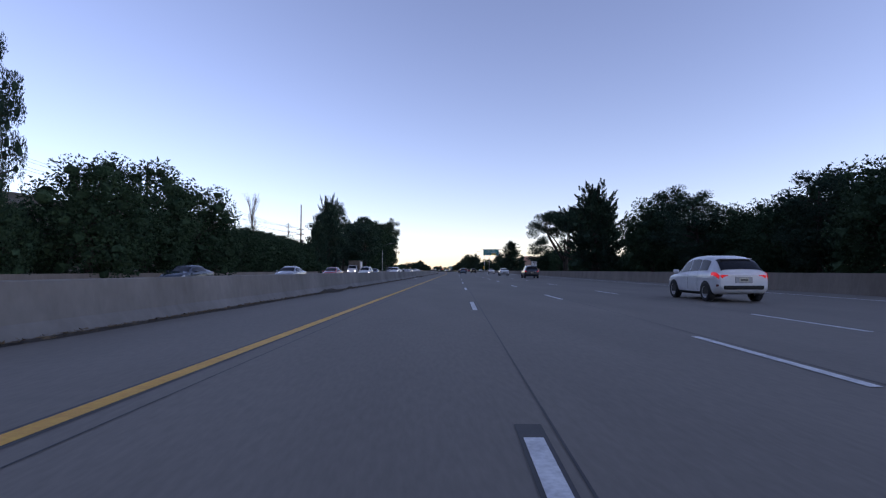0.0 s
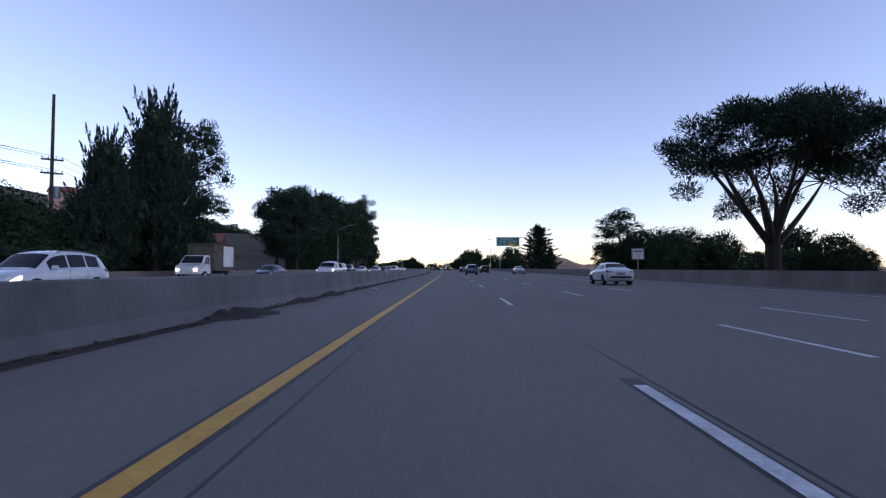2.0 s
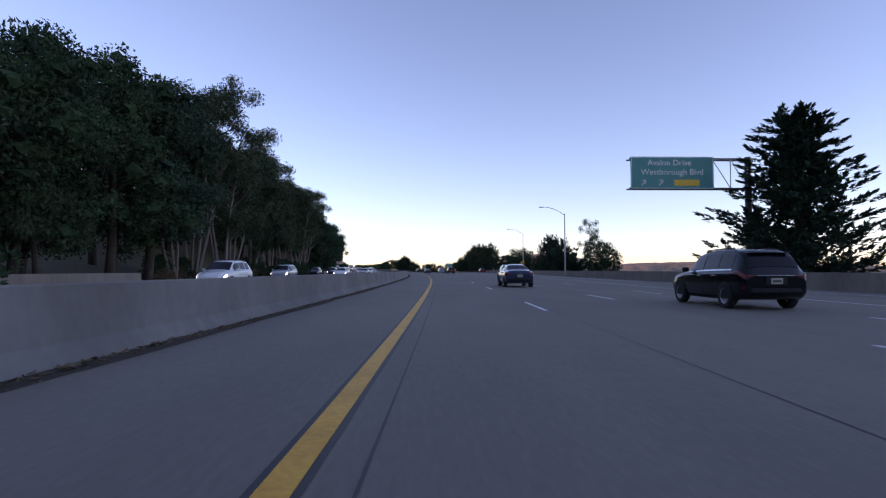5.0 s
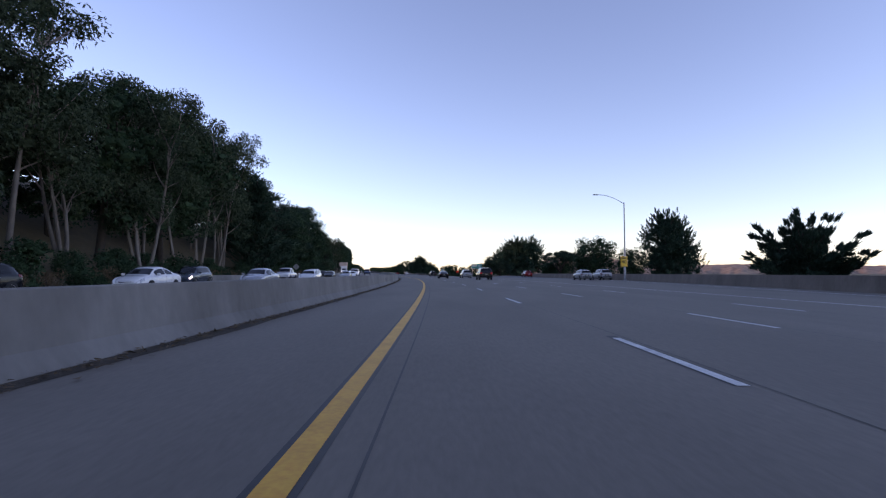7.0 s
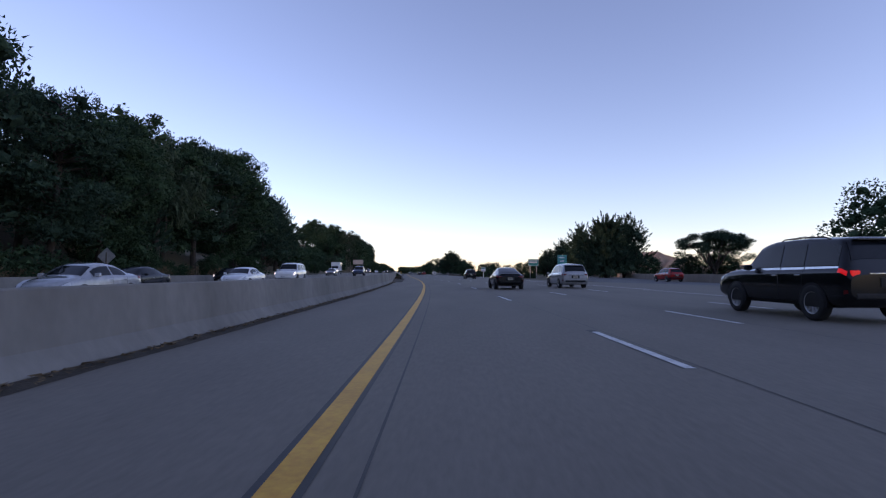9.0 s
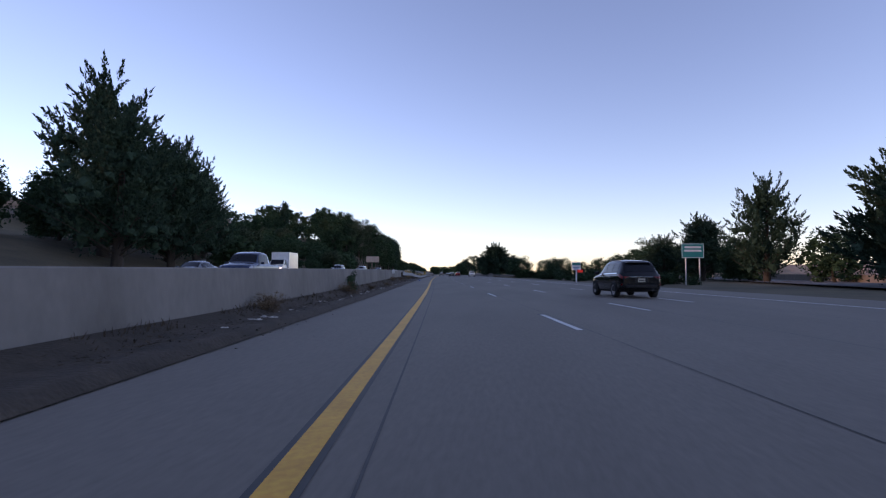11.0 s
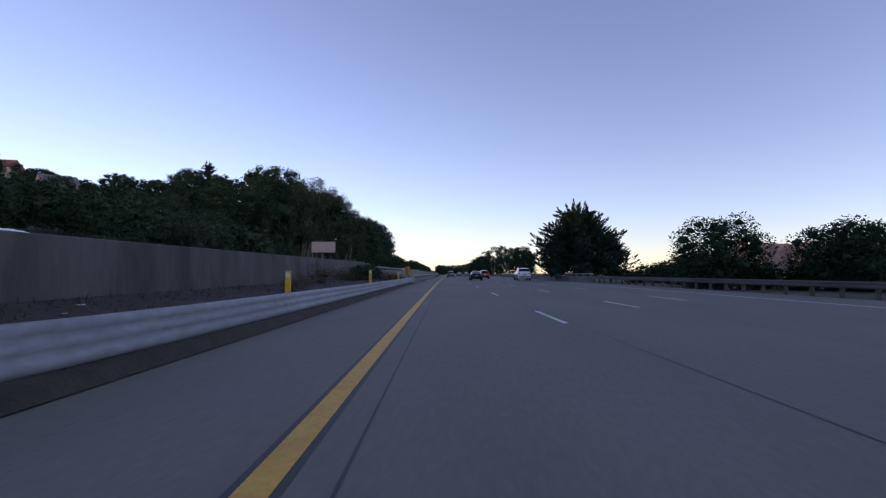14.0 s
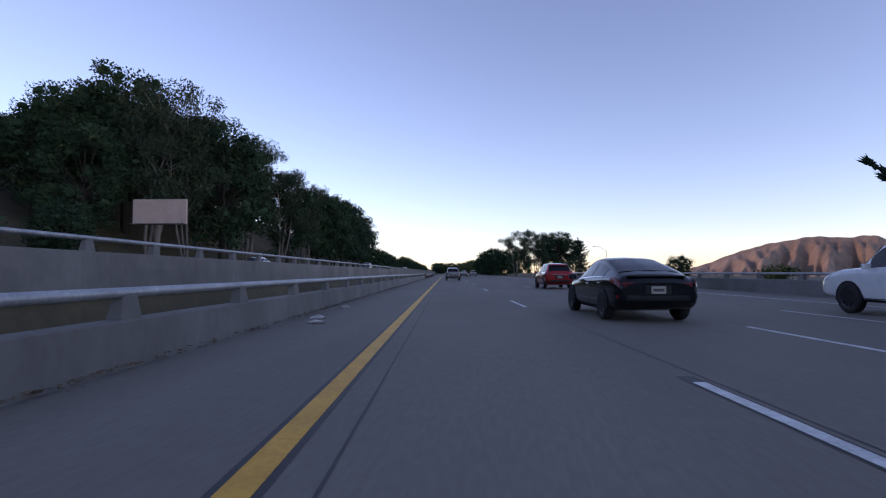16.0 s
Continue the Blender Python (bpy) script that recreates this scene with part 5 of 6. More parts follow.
for i in range(11):
    f = i / 10
    s = 612 + 50 * f + 8 * (i % 2) + hr.uniform(-3, 3)
    u = -98 - 112 * f
    house(s, u, hr.uniform(6, 8), 7.5, hr.choice((3.0, 3.4, 4.2)), hr.uniform(15, 55), M_STUCCO[hr.choice((0, 1, 1, 2))], M_ROOF[hr.choice((0, 1, 1))], "two-storey stucco house on the ridge", max(ground_z(s, u) + 0.5, 19.0 + 12.7 * f))
for i in range(10):
    u = -130 - 7 * (i % 2) + hr.uniform(-5, 5)
    house(262 + 9 * i + hr.uniform(-2, 2), u, hr.uniform(8, 10), 8.0, 5.4, hr.uniform(20, 50), M_STUCCO[hr.choice((0, 1, 1))], M_ROOF[hr.choice((0, 1))], "two-storey stucco house in a row on the hillside")
for s, u, h in ((192, -56, 2.2), (197, -54, 1.6), (201, -55, 2.0), (188, -60, 2.6), (228, -86, 8.0), (236, -80, 9.0), (222, -92, 7.0), (240, -92, 8.0), (206, -82, 6.0), (198, -76, 5.0)):
    plant("bush" if h < 3 else "round", s, u, h, 1.2)
M_PATCH = material("pale_cover_paint", (0.27, 0.26, 0.25), (0.36, 0.35, 0.33), 2.0, 0.8)
M_PATCH_DARK = material("dark_cover_paint", (0.10, 0.095, 0.09), (0.15, 0.145, 0.135), 2.0, 0.85)


def wall_patch(s0, s1, z0, z1, mat):
    """Paint over the upper face of the median barrier."""
    face = lambda s, z: (wall_u(s) - 0.02 - 0.08 * (z - 0.25) / 0.65 + 0.003, z)
    ribbon("paint_patch", s0, s1, 0.5, lambda s: [face(s, z0), face(s, z1)], mat, parent=bpy.data.objects["wall_median"])


wall_patch(111.35, 111.95, 0.52, 0.82, M_PATCH)
wall_patch(290.5, 293.2, 0.30, 0.66, M_PATCH_DARK)
wall_patch(241.0, 241.9, 0.50, 0.62, M_PATCH_DARK)
tagged(ribbon("wall_opposite_far", 300, 404, 6, lambda s: [(opp_out(s) - 0.5, -0.3), (opp_out(s) - 0.42, 0.85), (opp_out(s) - 0.2, 0.85), (opp_out(s) - 0.05, -0.1)], M_CONCRETE, closed=True),
       "pale concrete barrier beyond the oncoming lanes", "barrier", kind="structure")
for s, u in ((352, -24.2), (398, -26.5)):
    g = sign_at("warning_sign", "back of a diamond sign on a steel post", s, u, opp_z(s) - 0.2)
    bm = bmesh.new()
    bmesh.ops.create_cube(bm, size=1.0, matrix=Matrix.Translation((0, 0, 2.5)) @ Matrix.Rotation(radians(45), 4, "Y") @ Matrix.Diagonal((0.95, 0.03, 0.95, 1)))
    part("panel", bm, M_GALV, g)
    leg(g, 0, -0.2, 2.8, 0.04, M_WOOD_POLE, -0.06)

# ---- litter and debris ----
lr = random.Random(9)


def verge_z(s, u):
    """Height of the dirt verge beside the median barrier."""
    us = [wall_u(s) + 0.05, (wall_u(s) - 3.0) / 2, -3.2 if wall_u(s) < -3.9 else wall_u(s) + 0.55, -2.75, -2.4]
    zs = [0.30 + 0.32 * smooth01((s - 385) / 60), 0.24 + 0.16 * smooth01((s - 400) / 60), 0.16, 0.14, 0.03]
    return float(np.interp(u, us, zs))


def litter(s, u, z, size, mat, label):
    bm = bmesh.new()
    r = bmesh.ops.create_icosphere(bm, subdivisions=1, radius=1.0)
    for v in r["verts"]:
        v.co = Vector((v.co.x * size * lr.uniform(0.5, 1.1), v.co.y * size * lr.uniform(0.5, 1.1), max(-0.1, v.co.z) * size * lr.uniform(0.12, 0.42)))
    ob = tagged(part("litter", bm, mat), label, "litter", "litter on the verge")
    ob.matrix_basis = Matrix.Translation(at(s, u, z)) @ Matrix.Rotation(lr.uniform(0, 6), 4, "Z")

bm = bmesh.new()
bmesh.ops.create_icosphere(bm, subdivisions=3, radius=0.14)
for v in bm.verts:
    v.co *= 0.8 + 0.5 * noise.noise(v.co * 9.0) + 0.25 * noise.noise(v.co * 22.0)
    v.co.z = max(-0.06, v.co.z * 0.7)
bag_u = -1.7 - float(np.interp(456.8, RY, RX))
bag = tagged(part("plastic_bag", bm, material("blue_plastic_film", (0.03, 0.10, 0.34), (0.05, 0.16, 0.45), 4.0, 0.4)), "crumpled blue plastic bag lying on the dirt verge", "bag")
bag.matrix_basis = Matrix.Translation((-1.7, 456.8, verge_z(456.8, bag_u) + 0.05))



for i in range(170):
    s = lr.uniform(388, 492)
    u = -2.75 + (wall_u(s) + 3.3) * lr.random() ** 1.8
    litter(s, u, verge_z(s, u), lr.uniform(0.04, 0.13), M_LITTER, "crumpled pale litter on the dirt verge")
M_BLUE_LITTER = material("blue_plastic_litter", (0.03, 0.10, 0.42), (0.05, 0.15, 0.52), 4.0, 0.5)
litter(460.0, -2.85, verge_z(460.0, -2.85), 0.14, M_BLUE_LITTER, "blue plastic litter by the kerb")
litter(440.5, -3.6, verge_z(440.5, -3.6), 0.17, M_ORANGE, "orange plastic litter on the dirt verge")
for s, u, k in ((561.9, -1.75, 0.26), (563.0, -1.95, 0.25), (566.8, -2.1, 0.22), (545.5, -2.2, 0.2), (547.2, -2.1, 0.15), (68, -2.6, 0.3), (96, -2.3, 0.22)):
    litter(s, u, 0.01, k, M_LITTER, "flat pale debris on the shoulder")


def debris_line(s0, s1, base_u, spread, n, mat, name, label, size):
    """Loose leaves and grit gathered against the foot of the barrier."""
    rng = np.random.default_rng(4)
    vs, fs = [], []
    for i in range(n):
        s = rng.uniform(s0, s1)
        k = 0.35 + 0.65 * (0.5 + 0.5 * math.sin(s * 0.31) * math.sin(s * 0.083 + 1))
        u = base_u(s) + abs(rng.normal()) * spread * k
        c = np.array(at(s, u, (verge_z(s, u) if 385 < s < 541 else 0.0) + 0.012 + 0.05 * k * rng.random()))
        for j in range(3):
            vs.append((c + np.array([rng.normal() * size, rng.normal() * size * 1.6, abs(rng.normal()) * size * 0.5])).tolist())
        fs.append((3 * i, 3 * i + 1, 3 * i + 2))
    return tagged(link(name, vs, fs, mat), label, "debris", kind="stuff")


M_WEED = material("dry_dark_weeds", (0.028, 0.019, 0.012), (0.075, 0.052, 0.032), 1.0, 0.95, fine=6, per="island")


def weeds(s0, s1, n):
    """Thin upright blades on the dirt verge, thickest against the wall."""
    rng = np.random.default_rng(21)
    vs, fs = [], []
    for i in range(n):
        s = rng.uniform(s0, s1)
        f = rng.random() ** 1.5
        if 0.5 + 0.5 * math.sin(s * 0.9) * math.sin(s * 0.37 + 2) + 0.25 * rng.random() < 0.3:
            continue
        u = wall_u(s) + 0.12 + f * (-3.0 - wall_u(s) - 0.12)
        c = np.array(at(s, u, verge_z(s, u) - 0.02))
        h = (0.03 + 0.10 * rng.random()) * (1.3 - f)
        a, w = rng.uniform(0, 6.28), rng.uniform(0.008, 0.022)
        lean = rng.normal(size=2) * h * 0.45
        d = np.array([math.cos(a) * w, math.sin(a) * w, 0])
        k = len(vs)
        vs += [(c - d).tolist(), (c + d).tolist(), (c + np.array([lean[0], lean[1], h])).tolist()]
        fs.append((k, k + 1, k + 2))
    return tagged(link("dry_weeds", vs, fs, M_WEED), "dry brown weeds along the foot of the barrier", "weeds", kind="stuff")


weeds(386, 541, 9000)


def dirt_pile(s, length, wide, high):
    """A low drift of dirt and leaves against the barrier foot."""
    rng = np.random.default_rng(int(s * 7))
    vs, fs, n, m = [], [], 14, 6
    for i in range(n + 1):
        f = i / n
        w = wide * (math.sin(math.pi * f) ** 0.7) * (0.75 + 0.5 * rng.random())
        h = high * math.sin(math.pi * f) * (0.7 + 0.6 * rng.random())
        for j in range(m + 1):
            g = j / m
            vs.append(at(s + (f - 0.5) * length, wall_u(s) + 0.12 + g * w, 0.004 + h * (1 - g) ** 1.3 * (0.85 + 0.3 * rng.random())))
    for i in range(n):
        for j in range(m):
            k = i * (m + 1) + j
            fs.append((k, k + 1, k + m + 2, k + m + 1))
    return tagged(link("dirt_drift", vs, fs, M_DIRT), "low drift of dark dirt and leaves by the barrier", "dirt", "dirt drifts by the barrier")


for s, ln, w, h in ((26.5, 4.0, 0.75, 0.14), (31.5, 2.0, 0.5, 0.10), (81.5, 3.6, 0.9, 0.15), (86.5, 2.4, 0.6, 0.10), (90.8, 3.2, 0.7, 0.12), (97.0, 2.0, 0.5, 0.09), (118.5, 3.0, 0.6, 0.10), (150, 3.0, 0.6, 0.1), (246, 2.6, 0.5, 0.1), (304, 3.0, 0.5, 0.1)):
    dirt_pile(s, ln, w, h)
# narrow dark band with a wavy edge, in the same material as the verge
tagged(ribbon("foot_strip", -60, 388, 1.5, lambda s: [(wall_u(s) + 0.10, 0.02), (wall_u(s) + 0.46 + 0.14 * noise.noise(Vector((s * 0.22, 0, 0))) + 0.07 * noise.noise(Vector((s * 1.1, 3, 0))), 0.0035)], M_DIRT),
       "dark strip along the barrier foot", "dirt", kind="structure")
g = sign_at("wall_marker", "small white marker plate fixed to the barrier", 435.8, wall_u(435.8) + 0.06, 0)
panel(g, 0.30, 0.42, 1.3, M_SIGN_WHITE)
debris_line(-20, 372, lambda s: wall_u(s) + 0.2, 0.22, 16000, M_LEAF_DRY, "leaf_litter", "dry leaves and grit along the barrier foot", 0.035)
debris_line(545, 640, lambda s: -2.58, 0.15, 2500, M_LEAF_DRY, "leaf_litter", "dry leaves and grit along the parapet foot", 0.03)
debris_line(385, 540, lambda s: -2.9 + 0.92 * (wall_u(s) + 3.2) * (0.5 + 0.5 * math.sin(s * 57.3)), 0.5, 16000, M_WEED, "leaf_litter", "dry weeds and twigs scattered on the verge", 0.022)
for s in range(394, 536, 9):
    q, u = s + lr.uniform(-2, 2), lr.uniform(wall_u(s) + 0.3, -3.1)
    plant("dry_bush", q, u, lr.uniform(0.3, 0.7) * (2.0 if s > 500 else 1), 1.3, verge_z(q, u) - 0.05)
for s, u, h in ((540.5, -5.2, 1.3), (541.5, -6.4, 1.7), (542.2, -7.6, 1.5), (540.0, -4.3, 1.0), (538.0, -6.8, 1.2)):
    plant("dry_bush", s, u, h, 1.3, 0.2)
for s, h in ((523, 0.8), (527, 1.2), (530, 1.6), (532.5, 1.5), (536, 1.8), (539, 1.4)):
    u = wall_u(s) + 1.0
    plant("bush", s, u, h, 1.5, verge_z(s, u) - 0.05)
plant("bush", 404.9, -3.4, 1.0, 0.5, 0.25)


# ---- far hills ----
def build_hills(name, label, ox, oy, d0, d1, a0, a1, top_at, foot, relief):
    """Gullied slopes in an arc about (ox, oy), from d0 to d1 away, between two bearings."""
    verts, faces = [], []
    n, k = 220, 26
    for i in range(n + 1):
        deg = a0 + (a1 - a0) * i / n
        az = radians(deg)
        top = top_at(deg) * (1 + 0.14 * noise.noise(Vector((deg * 0.3, 0, 3)))) + relief * noise.noise(Vector((deg * 1.1, 1, 0)))
        for j in range(k + 1):
            q = j / k
            d = d0 + (d1 - d0) * q
            x, y = ox + d * math.sin(az), oy + d * math.cos(az)
            gully = abs(noise.noise(Vector((deg * 0.62, q * 1.3, 7)))) + 0.5 * abs(noise.noise(Vector((deg * 1.6, q * 2.4, 2))))
            z = foot + top * (q ** 0.9) - top * 0.85 * gully * math.sin(math.pi * min(1.0, q * 1.02)) + 0.5 * relief * noise.noise(Vector((x * 0.05, y * 0.05, 0)))
            verts.append((x, y, z))
    for i in range(n):
        for j in range(k):
            a = i * (k + 1) + j
            faces.append((a, a + 1, a + k + 2, a + k + 1))
    return tagged(link(name, verts, faces, M_HILL, smooth=True), label, "hills", kind="structure")


build_hills("backdrop_hills", "bare brown gullied hills lit by the low sun", -10, 551, 330, 470, 12, 43,
            table((12, 0), (17, 3), (19, 9), (22, 19), (25, 27), (28, 31), (33, 30), (37, 20), (43, 0)), -4, 1.2)
build_hills("backdrop_ridge", "low distant brown ridge beyond the trees", 0, 100, 2300, 2900, 10, 48,
            table((10, 0), (16, 18), (24, 46), (32, 52), (40, 40), (48, 0)), -8, 4)


# ---- vehicles ----
M_TYRE = material("black_tyre_rubber", (0.012, 0.012, 0.012), (0.025, 0.025, 0.025), 6.0, 0.85)
M_RIM = material("alloy_wheel", (0.42, 0.43, 0.44), (0.55, 0.56, 0.57), 3.0, 0.4, 0.35)
M_RIM_DARK = material("dark_alloy_wheel", (0.05, 0.05, 0.055), (0.09, 0.09, 0.1), 3.0, 0.4, 0.6)
M_GLASS = material("tinted_car_glass", (0.008, 0.009, 0.012), (0.014, 0.016, 0.020), 0.5, 0.05, spec=0.25)
M_PLASTIC = material("black_bumper_plastic", (0.008, 0.008, 0.009), (0.016, 0.016, 0.017), 4.0, 0.55, spec=0.25)
M_TAIL = glow("red_tail_lamp", (1.0, 0.06, 0.03), 0.0, (0.16, 0.008, 0.008))
M_BRAKE = glow("lit_brake_lamp", (1.0, 0.015, 0.008), 0.20, (0.22, 0.006, 0.005))
M_HEAD = glow("lit_head_lamp", (1.0, 0.95, 0.85), 2.2, (0.7, 0.7, 0.7))
M_HEAD_OFF = material("clear_head_lamp", (0.35, 0.36, 0.38), (0.5, 0.51, 0.53), 4.0, 0.15)
M_PLATE = material("dusty_number_plate", (0.34, 0.32, 0.26), (0.44, 0.42, 0.36), 6.0, 0.5)
M_CHROME = material("chrome_trim", (0.55, 0.56, 0.57), (0.65, 0.66, 0.67), 3.0, 0.15, 0.95)
PAINTS = {}
for nm, c in (("white", (0.66, 0.66, 0.66)), ("silver", (0.34, 0.35, 0.37)), ("grey", (0.14, 0.15, 0.165)), ("black", (0.005, 0.006, 0.008)), ("dark_blue", (0.02, 0.035, 0.075)),
              ("blue", (0.035, 0.105, 0.20)), ("red", (0.36, 0.018, 0.016)), ("slate", (0.04, 0.055, 0.075))):
    PAINTS[nm] = material(nm + "_car_paint", c, tuple(x * 1.12 for x in c), 0.8, 0.16, 0.0 if nm in ("white", "black") else 0.2, coat=0.25 if nm == "black" else 0.7, fine=4, spec=0.3)

# stations from tail to nose: y, sill, waist, roof, half width, half width at the roof
SHAPES = {
    "suv": dict(st=[(0.0, .46, .86, .92, .78, .70), (.10, .34, 1.0, 1.10, .89, .74), (.30, .27, 1.05, 1.45, .91, .68), (.55, .25, 1.05, 1.62, .92, .66), (1.3, .24, 1.04, 1.68, .92, .66), (2.2, .24, 1.02, 1.67, .92, .65),
                    (2.75, .24, 1.0, 1.58, .92, .64), (3.45, .25, .98, 1.06, .91, .72), (4.0, .27, .90, .98, .89, .70), (4.40, .32, .72, .84, .82, .62), (4.55, .40, .60, .66, .70, .52)],
                win=[(.62, 1.25), (1.33, 2.12), (2.2, 3.02)], rear=(.13, .44), front=(2.78, 3.42), wheels=(.86, 3.62), r=.35, tail=(.30, .18, .96)),
    "crv": dict(st=[(0.0, .46, .90, .95, .78, .70), (.08, .36, 1.02, 1.10, .88, .76), (.28, .28, 1.08, 1.42, .90, .70), (.60, .25, 1.08, 1.62, .91, .66), (1.4, .24, 1.05, 1.68, .91, .66), (2.2, .24, 1.02, 1.66, .91, .65),
                    (2.75, .24, 1.0, 1.56, .91, .64), (3.45, .25, .98, 1.06, .90, .72), (4.0, .27, .90, .98, .88, .70), (4.40, .32, .72, .84, .82, .62), (4.53, .40, .60, .66, .70, .52)],
                win=[(.66, 1.28), (1.36, 2.14), (2.22, 3.02)], rear=(.12, .48), front=(2.78, 3.42), wheels=(.88, 3.5), r=.35, tail=(.16, .62, 1.22)),
    "hatch": dict(st=[(0.0, .44, .82, .88, .76, .68), (.10, .32, .98, 1.06, .87, .72), (.45, .25, 1.0, 1.40, .89, .66), (.95, .23, 1.0, 1.56, .89, .64), (1.7, .22, .98, 1.60, .89, .63), (2.2, .22, .96, 1.58, .89, .63),
                      (2.7, .22, .94, 1.48, .89, .62), (3.4, .23, .92, 1.0, .88, .70), (3.9, .25, .84, .92, .86, .68), (4.18, .32, .70, .78, .78, .58), (4.3, .40, .56, .62, .66, .5)],
                  win=[(.75, 1.35), (1.42, 2.1), (2.18, 2.96)], rear=(.14, .62), front=(2.74, 3.36), wheels=(.80, 3.42), r=.33, tail=(.34, .15, .94)),
    "sedan": dict(st=[(0.0, .46, .80, .86, .76, .66), (.10, .32, .95, 1.02, .86, .72), (.50, .24, .97, 1.08, .89, .74), (.85, .22, .96, 1.12, .90, .72), (1.45, .2, .95, 1.38, .90, .60), (2.0, .2, .94, 1.45, .90, .58),
                      (2.5, .2, .92, 1.43, .90, .58), (2.85, .2, .91, 1.34, .90, .60), (3.55, .22, .88, .97, .89, .72), (4.1, .25, .80, .88, .87, .68), (4.5, .30, .66, .74, .78, .58), (4.63, .38, .56, .60, .66, .5)],
                  win=[(1.15, 1.95), (2.03, 3.05)], rear=(.80, 1.42), front=(2.88, 3.5), wheels=(.92, 3.62), r=.32, tail=(.36, .15, .88)),
    "fastback": dict(st=[(0.0, .46, .78, .84, .78, .68), (.08, .32, .92, .99, .88, .74), (.40, .24, .96, 1.08, .91, .74), (.95, .2, .96, 1.24, .92, .66), (1.6, .2, .94, 1.40, .92, .60), (2.2, .2, .92, 1.44, .92, .58),
                         (2.7, .2, .90, 1.40, .92, .58), (3.1, .2, .88, 1.26, .92, .62), (3.8, .22, .82, .90, .91, .70), (4.3, .25, .72, .78, .87, .66), (4.6, .30, .60, .66, .76, .56), (4.7, .38, .52, .56, .64, .5)],
                     win=[(1.05, 1.95), (2.03, 3.3)], rear=(.46, 1.55), front=(2.75, 3.75), wheels=(.92, 3.8), r=.34, tail=(.34, .15, .88)),
    "minivan": dict(st=[(0.0, .44, .88, .96, .82, .74), (.08, .32, 1.02, 1.14, .92, .78), (.25, .26, 1.04, 1.50, .94, .72), (.5, .24, 1.04, 1.68, .95, .70), (1.5, .22, 1.02, 1.75, .95, .70), (2.6, .22, 1.0, 1.74, .95, .69),
                        (3.3, .22, .98, 1.62, .95, .67), (4.2, .24, .94, 1.04, .93, .74), (4.7, .27, .82, .90, .90, .70), (4.98, .34, .66, .74, .80, .6), (5.1, .42, .56, .62, .68, .5)],
                    win=[(.5, 1.4), (1.5, 2.55), (2.65, 3.6)], rear=(.10, .42), front=(3.34, 4.15), wheels=(1.0, 4.1), r=.34, tail=(.18, .42, 1.05)),
    "big_suv": dict(st=[(0.0, .52, .98, 1.04, .90, .84), (.08, .40, 1.14, 1.24, .98, .86), (.18, .34, 1.16, 1.70, 1.0, .80), (.36, .32, 1.16, 1.84, 1.0, .78), (1.5, .32, 1.14, 1.90, 1.0, .77), (2.7, .32, 1.13, 1.89, 1.0, .76),
                        (3.15, .32, 1.12, 1.80, 1.0, .75), (3.75, .33, 1.12, 1.22, 1.0, .86), (4.6, .36, 1.06, 1.16, .98, .84), (5.0, .42, .92, 1.04, .94, .80), (5.13, .48, .74, .82, .86, .7)],
                    win=[(.3, 1.25), (1.35, 2.1), (2.2, 3.4)], rear=(.10, .30), front=(3.18, 3.7), wheels=(1.0, 4.0), r=.40, tail=(.18, .42, 1.18)),
    "pickup": dict(st=[(0.0, .56, 1.0, 1.04, .94, .90), (.06, .46, 1.06, 1.12, .97, .92), (1.0, .40, 1.08, 1.14, .98, .92), (1.9, .38, 1.08, 1.14, .98, .92), (1.98, .38, 1.08, 1.70, .98, .78), (2.3, .38, 1.08, 1.84, .98, .76),
                       (3.1, .38, 1.08, 1.86, .98, .75), (3.6, .38, 1.08, 1.74, .98, .75), (4.15, .38, 1.08, 1.20, .98, .84), (5.0, .40, 1.02, 1.12, .96, .82), (5.4, .46, .9, 1.0, .92, .78), (5.5, .5, .72, .8, .84, .7)],
                   win=[(2.2, 2.85), (2.95, 3.85)], rear=(1.95, 2.0), front=(3.63, 4.12), wheels=(1.05, 4.35), r=.40, tail=(.14, .42, .98)),
}
WHEELS = {}


def lathe(profile, n=22):
    """Revolve (radius, x) points round the x axis."""
    vs, fs = [], []
    k = len(profile)
    for i in range(n):
        a = 2 * math.pi * i / n
        vs += [(x, r * math.cos(a), r * math.sin(a)) for r, x in profile]
    for i in range(n):
        for j in range(k - 1):
            a, b = i * k + j, ((i + 1) % n) * k + j
            fs.append((a, a + 1, b + 1, b))
    return vs, fs


def wheel_mesh(r, rim_mat):
    key = (r, rim_mat.name)
    if key not in WHEELS:
        vs, fs = lathe([(r * .64, -.10), (r * .92, -.115), (r, -.085), (r, .085), (r * .92, .115), (r * .64, .10)])
        ty = bpy.data.meshes.new("tyre")
        ty.from_pydata(vs, [], fs)
        ty.materials.append(M_TYRE)
        ty.shade_smooth()
        vs, fs = lathe([(r * .66, .10), (r * .60, .085), (r * .58, .03), (r * .18, .035), (r * .16, .075), (0.001, .08)])
        bm = bmesh.new()
        bv = [bm.verts.new(v) for v in vs]
        for f in fs:
            bm.faces.new([bv[i] for i in f])
        for k in range(10):
            a = 2 * math.pi * k / 10
            m = Matrix.Rotation(a, 4, "X") @ Matrix.Translation((.062, 0, r * .36)) @ Matrix.Diagonal((.03, r * (.14 if k % 2 else .09), r * .50, 1))
            bmesh.ops.create_cube(bm, size=1.0, matrix=m)
        rm = bpy.data.meshes.new("rim")
        bm.to_mesh(rm)
        bm.free()
        rm.materials.append(rim_mat)
        WHEELS[key] = (ty, rm)
    return WHEELS[key]


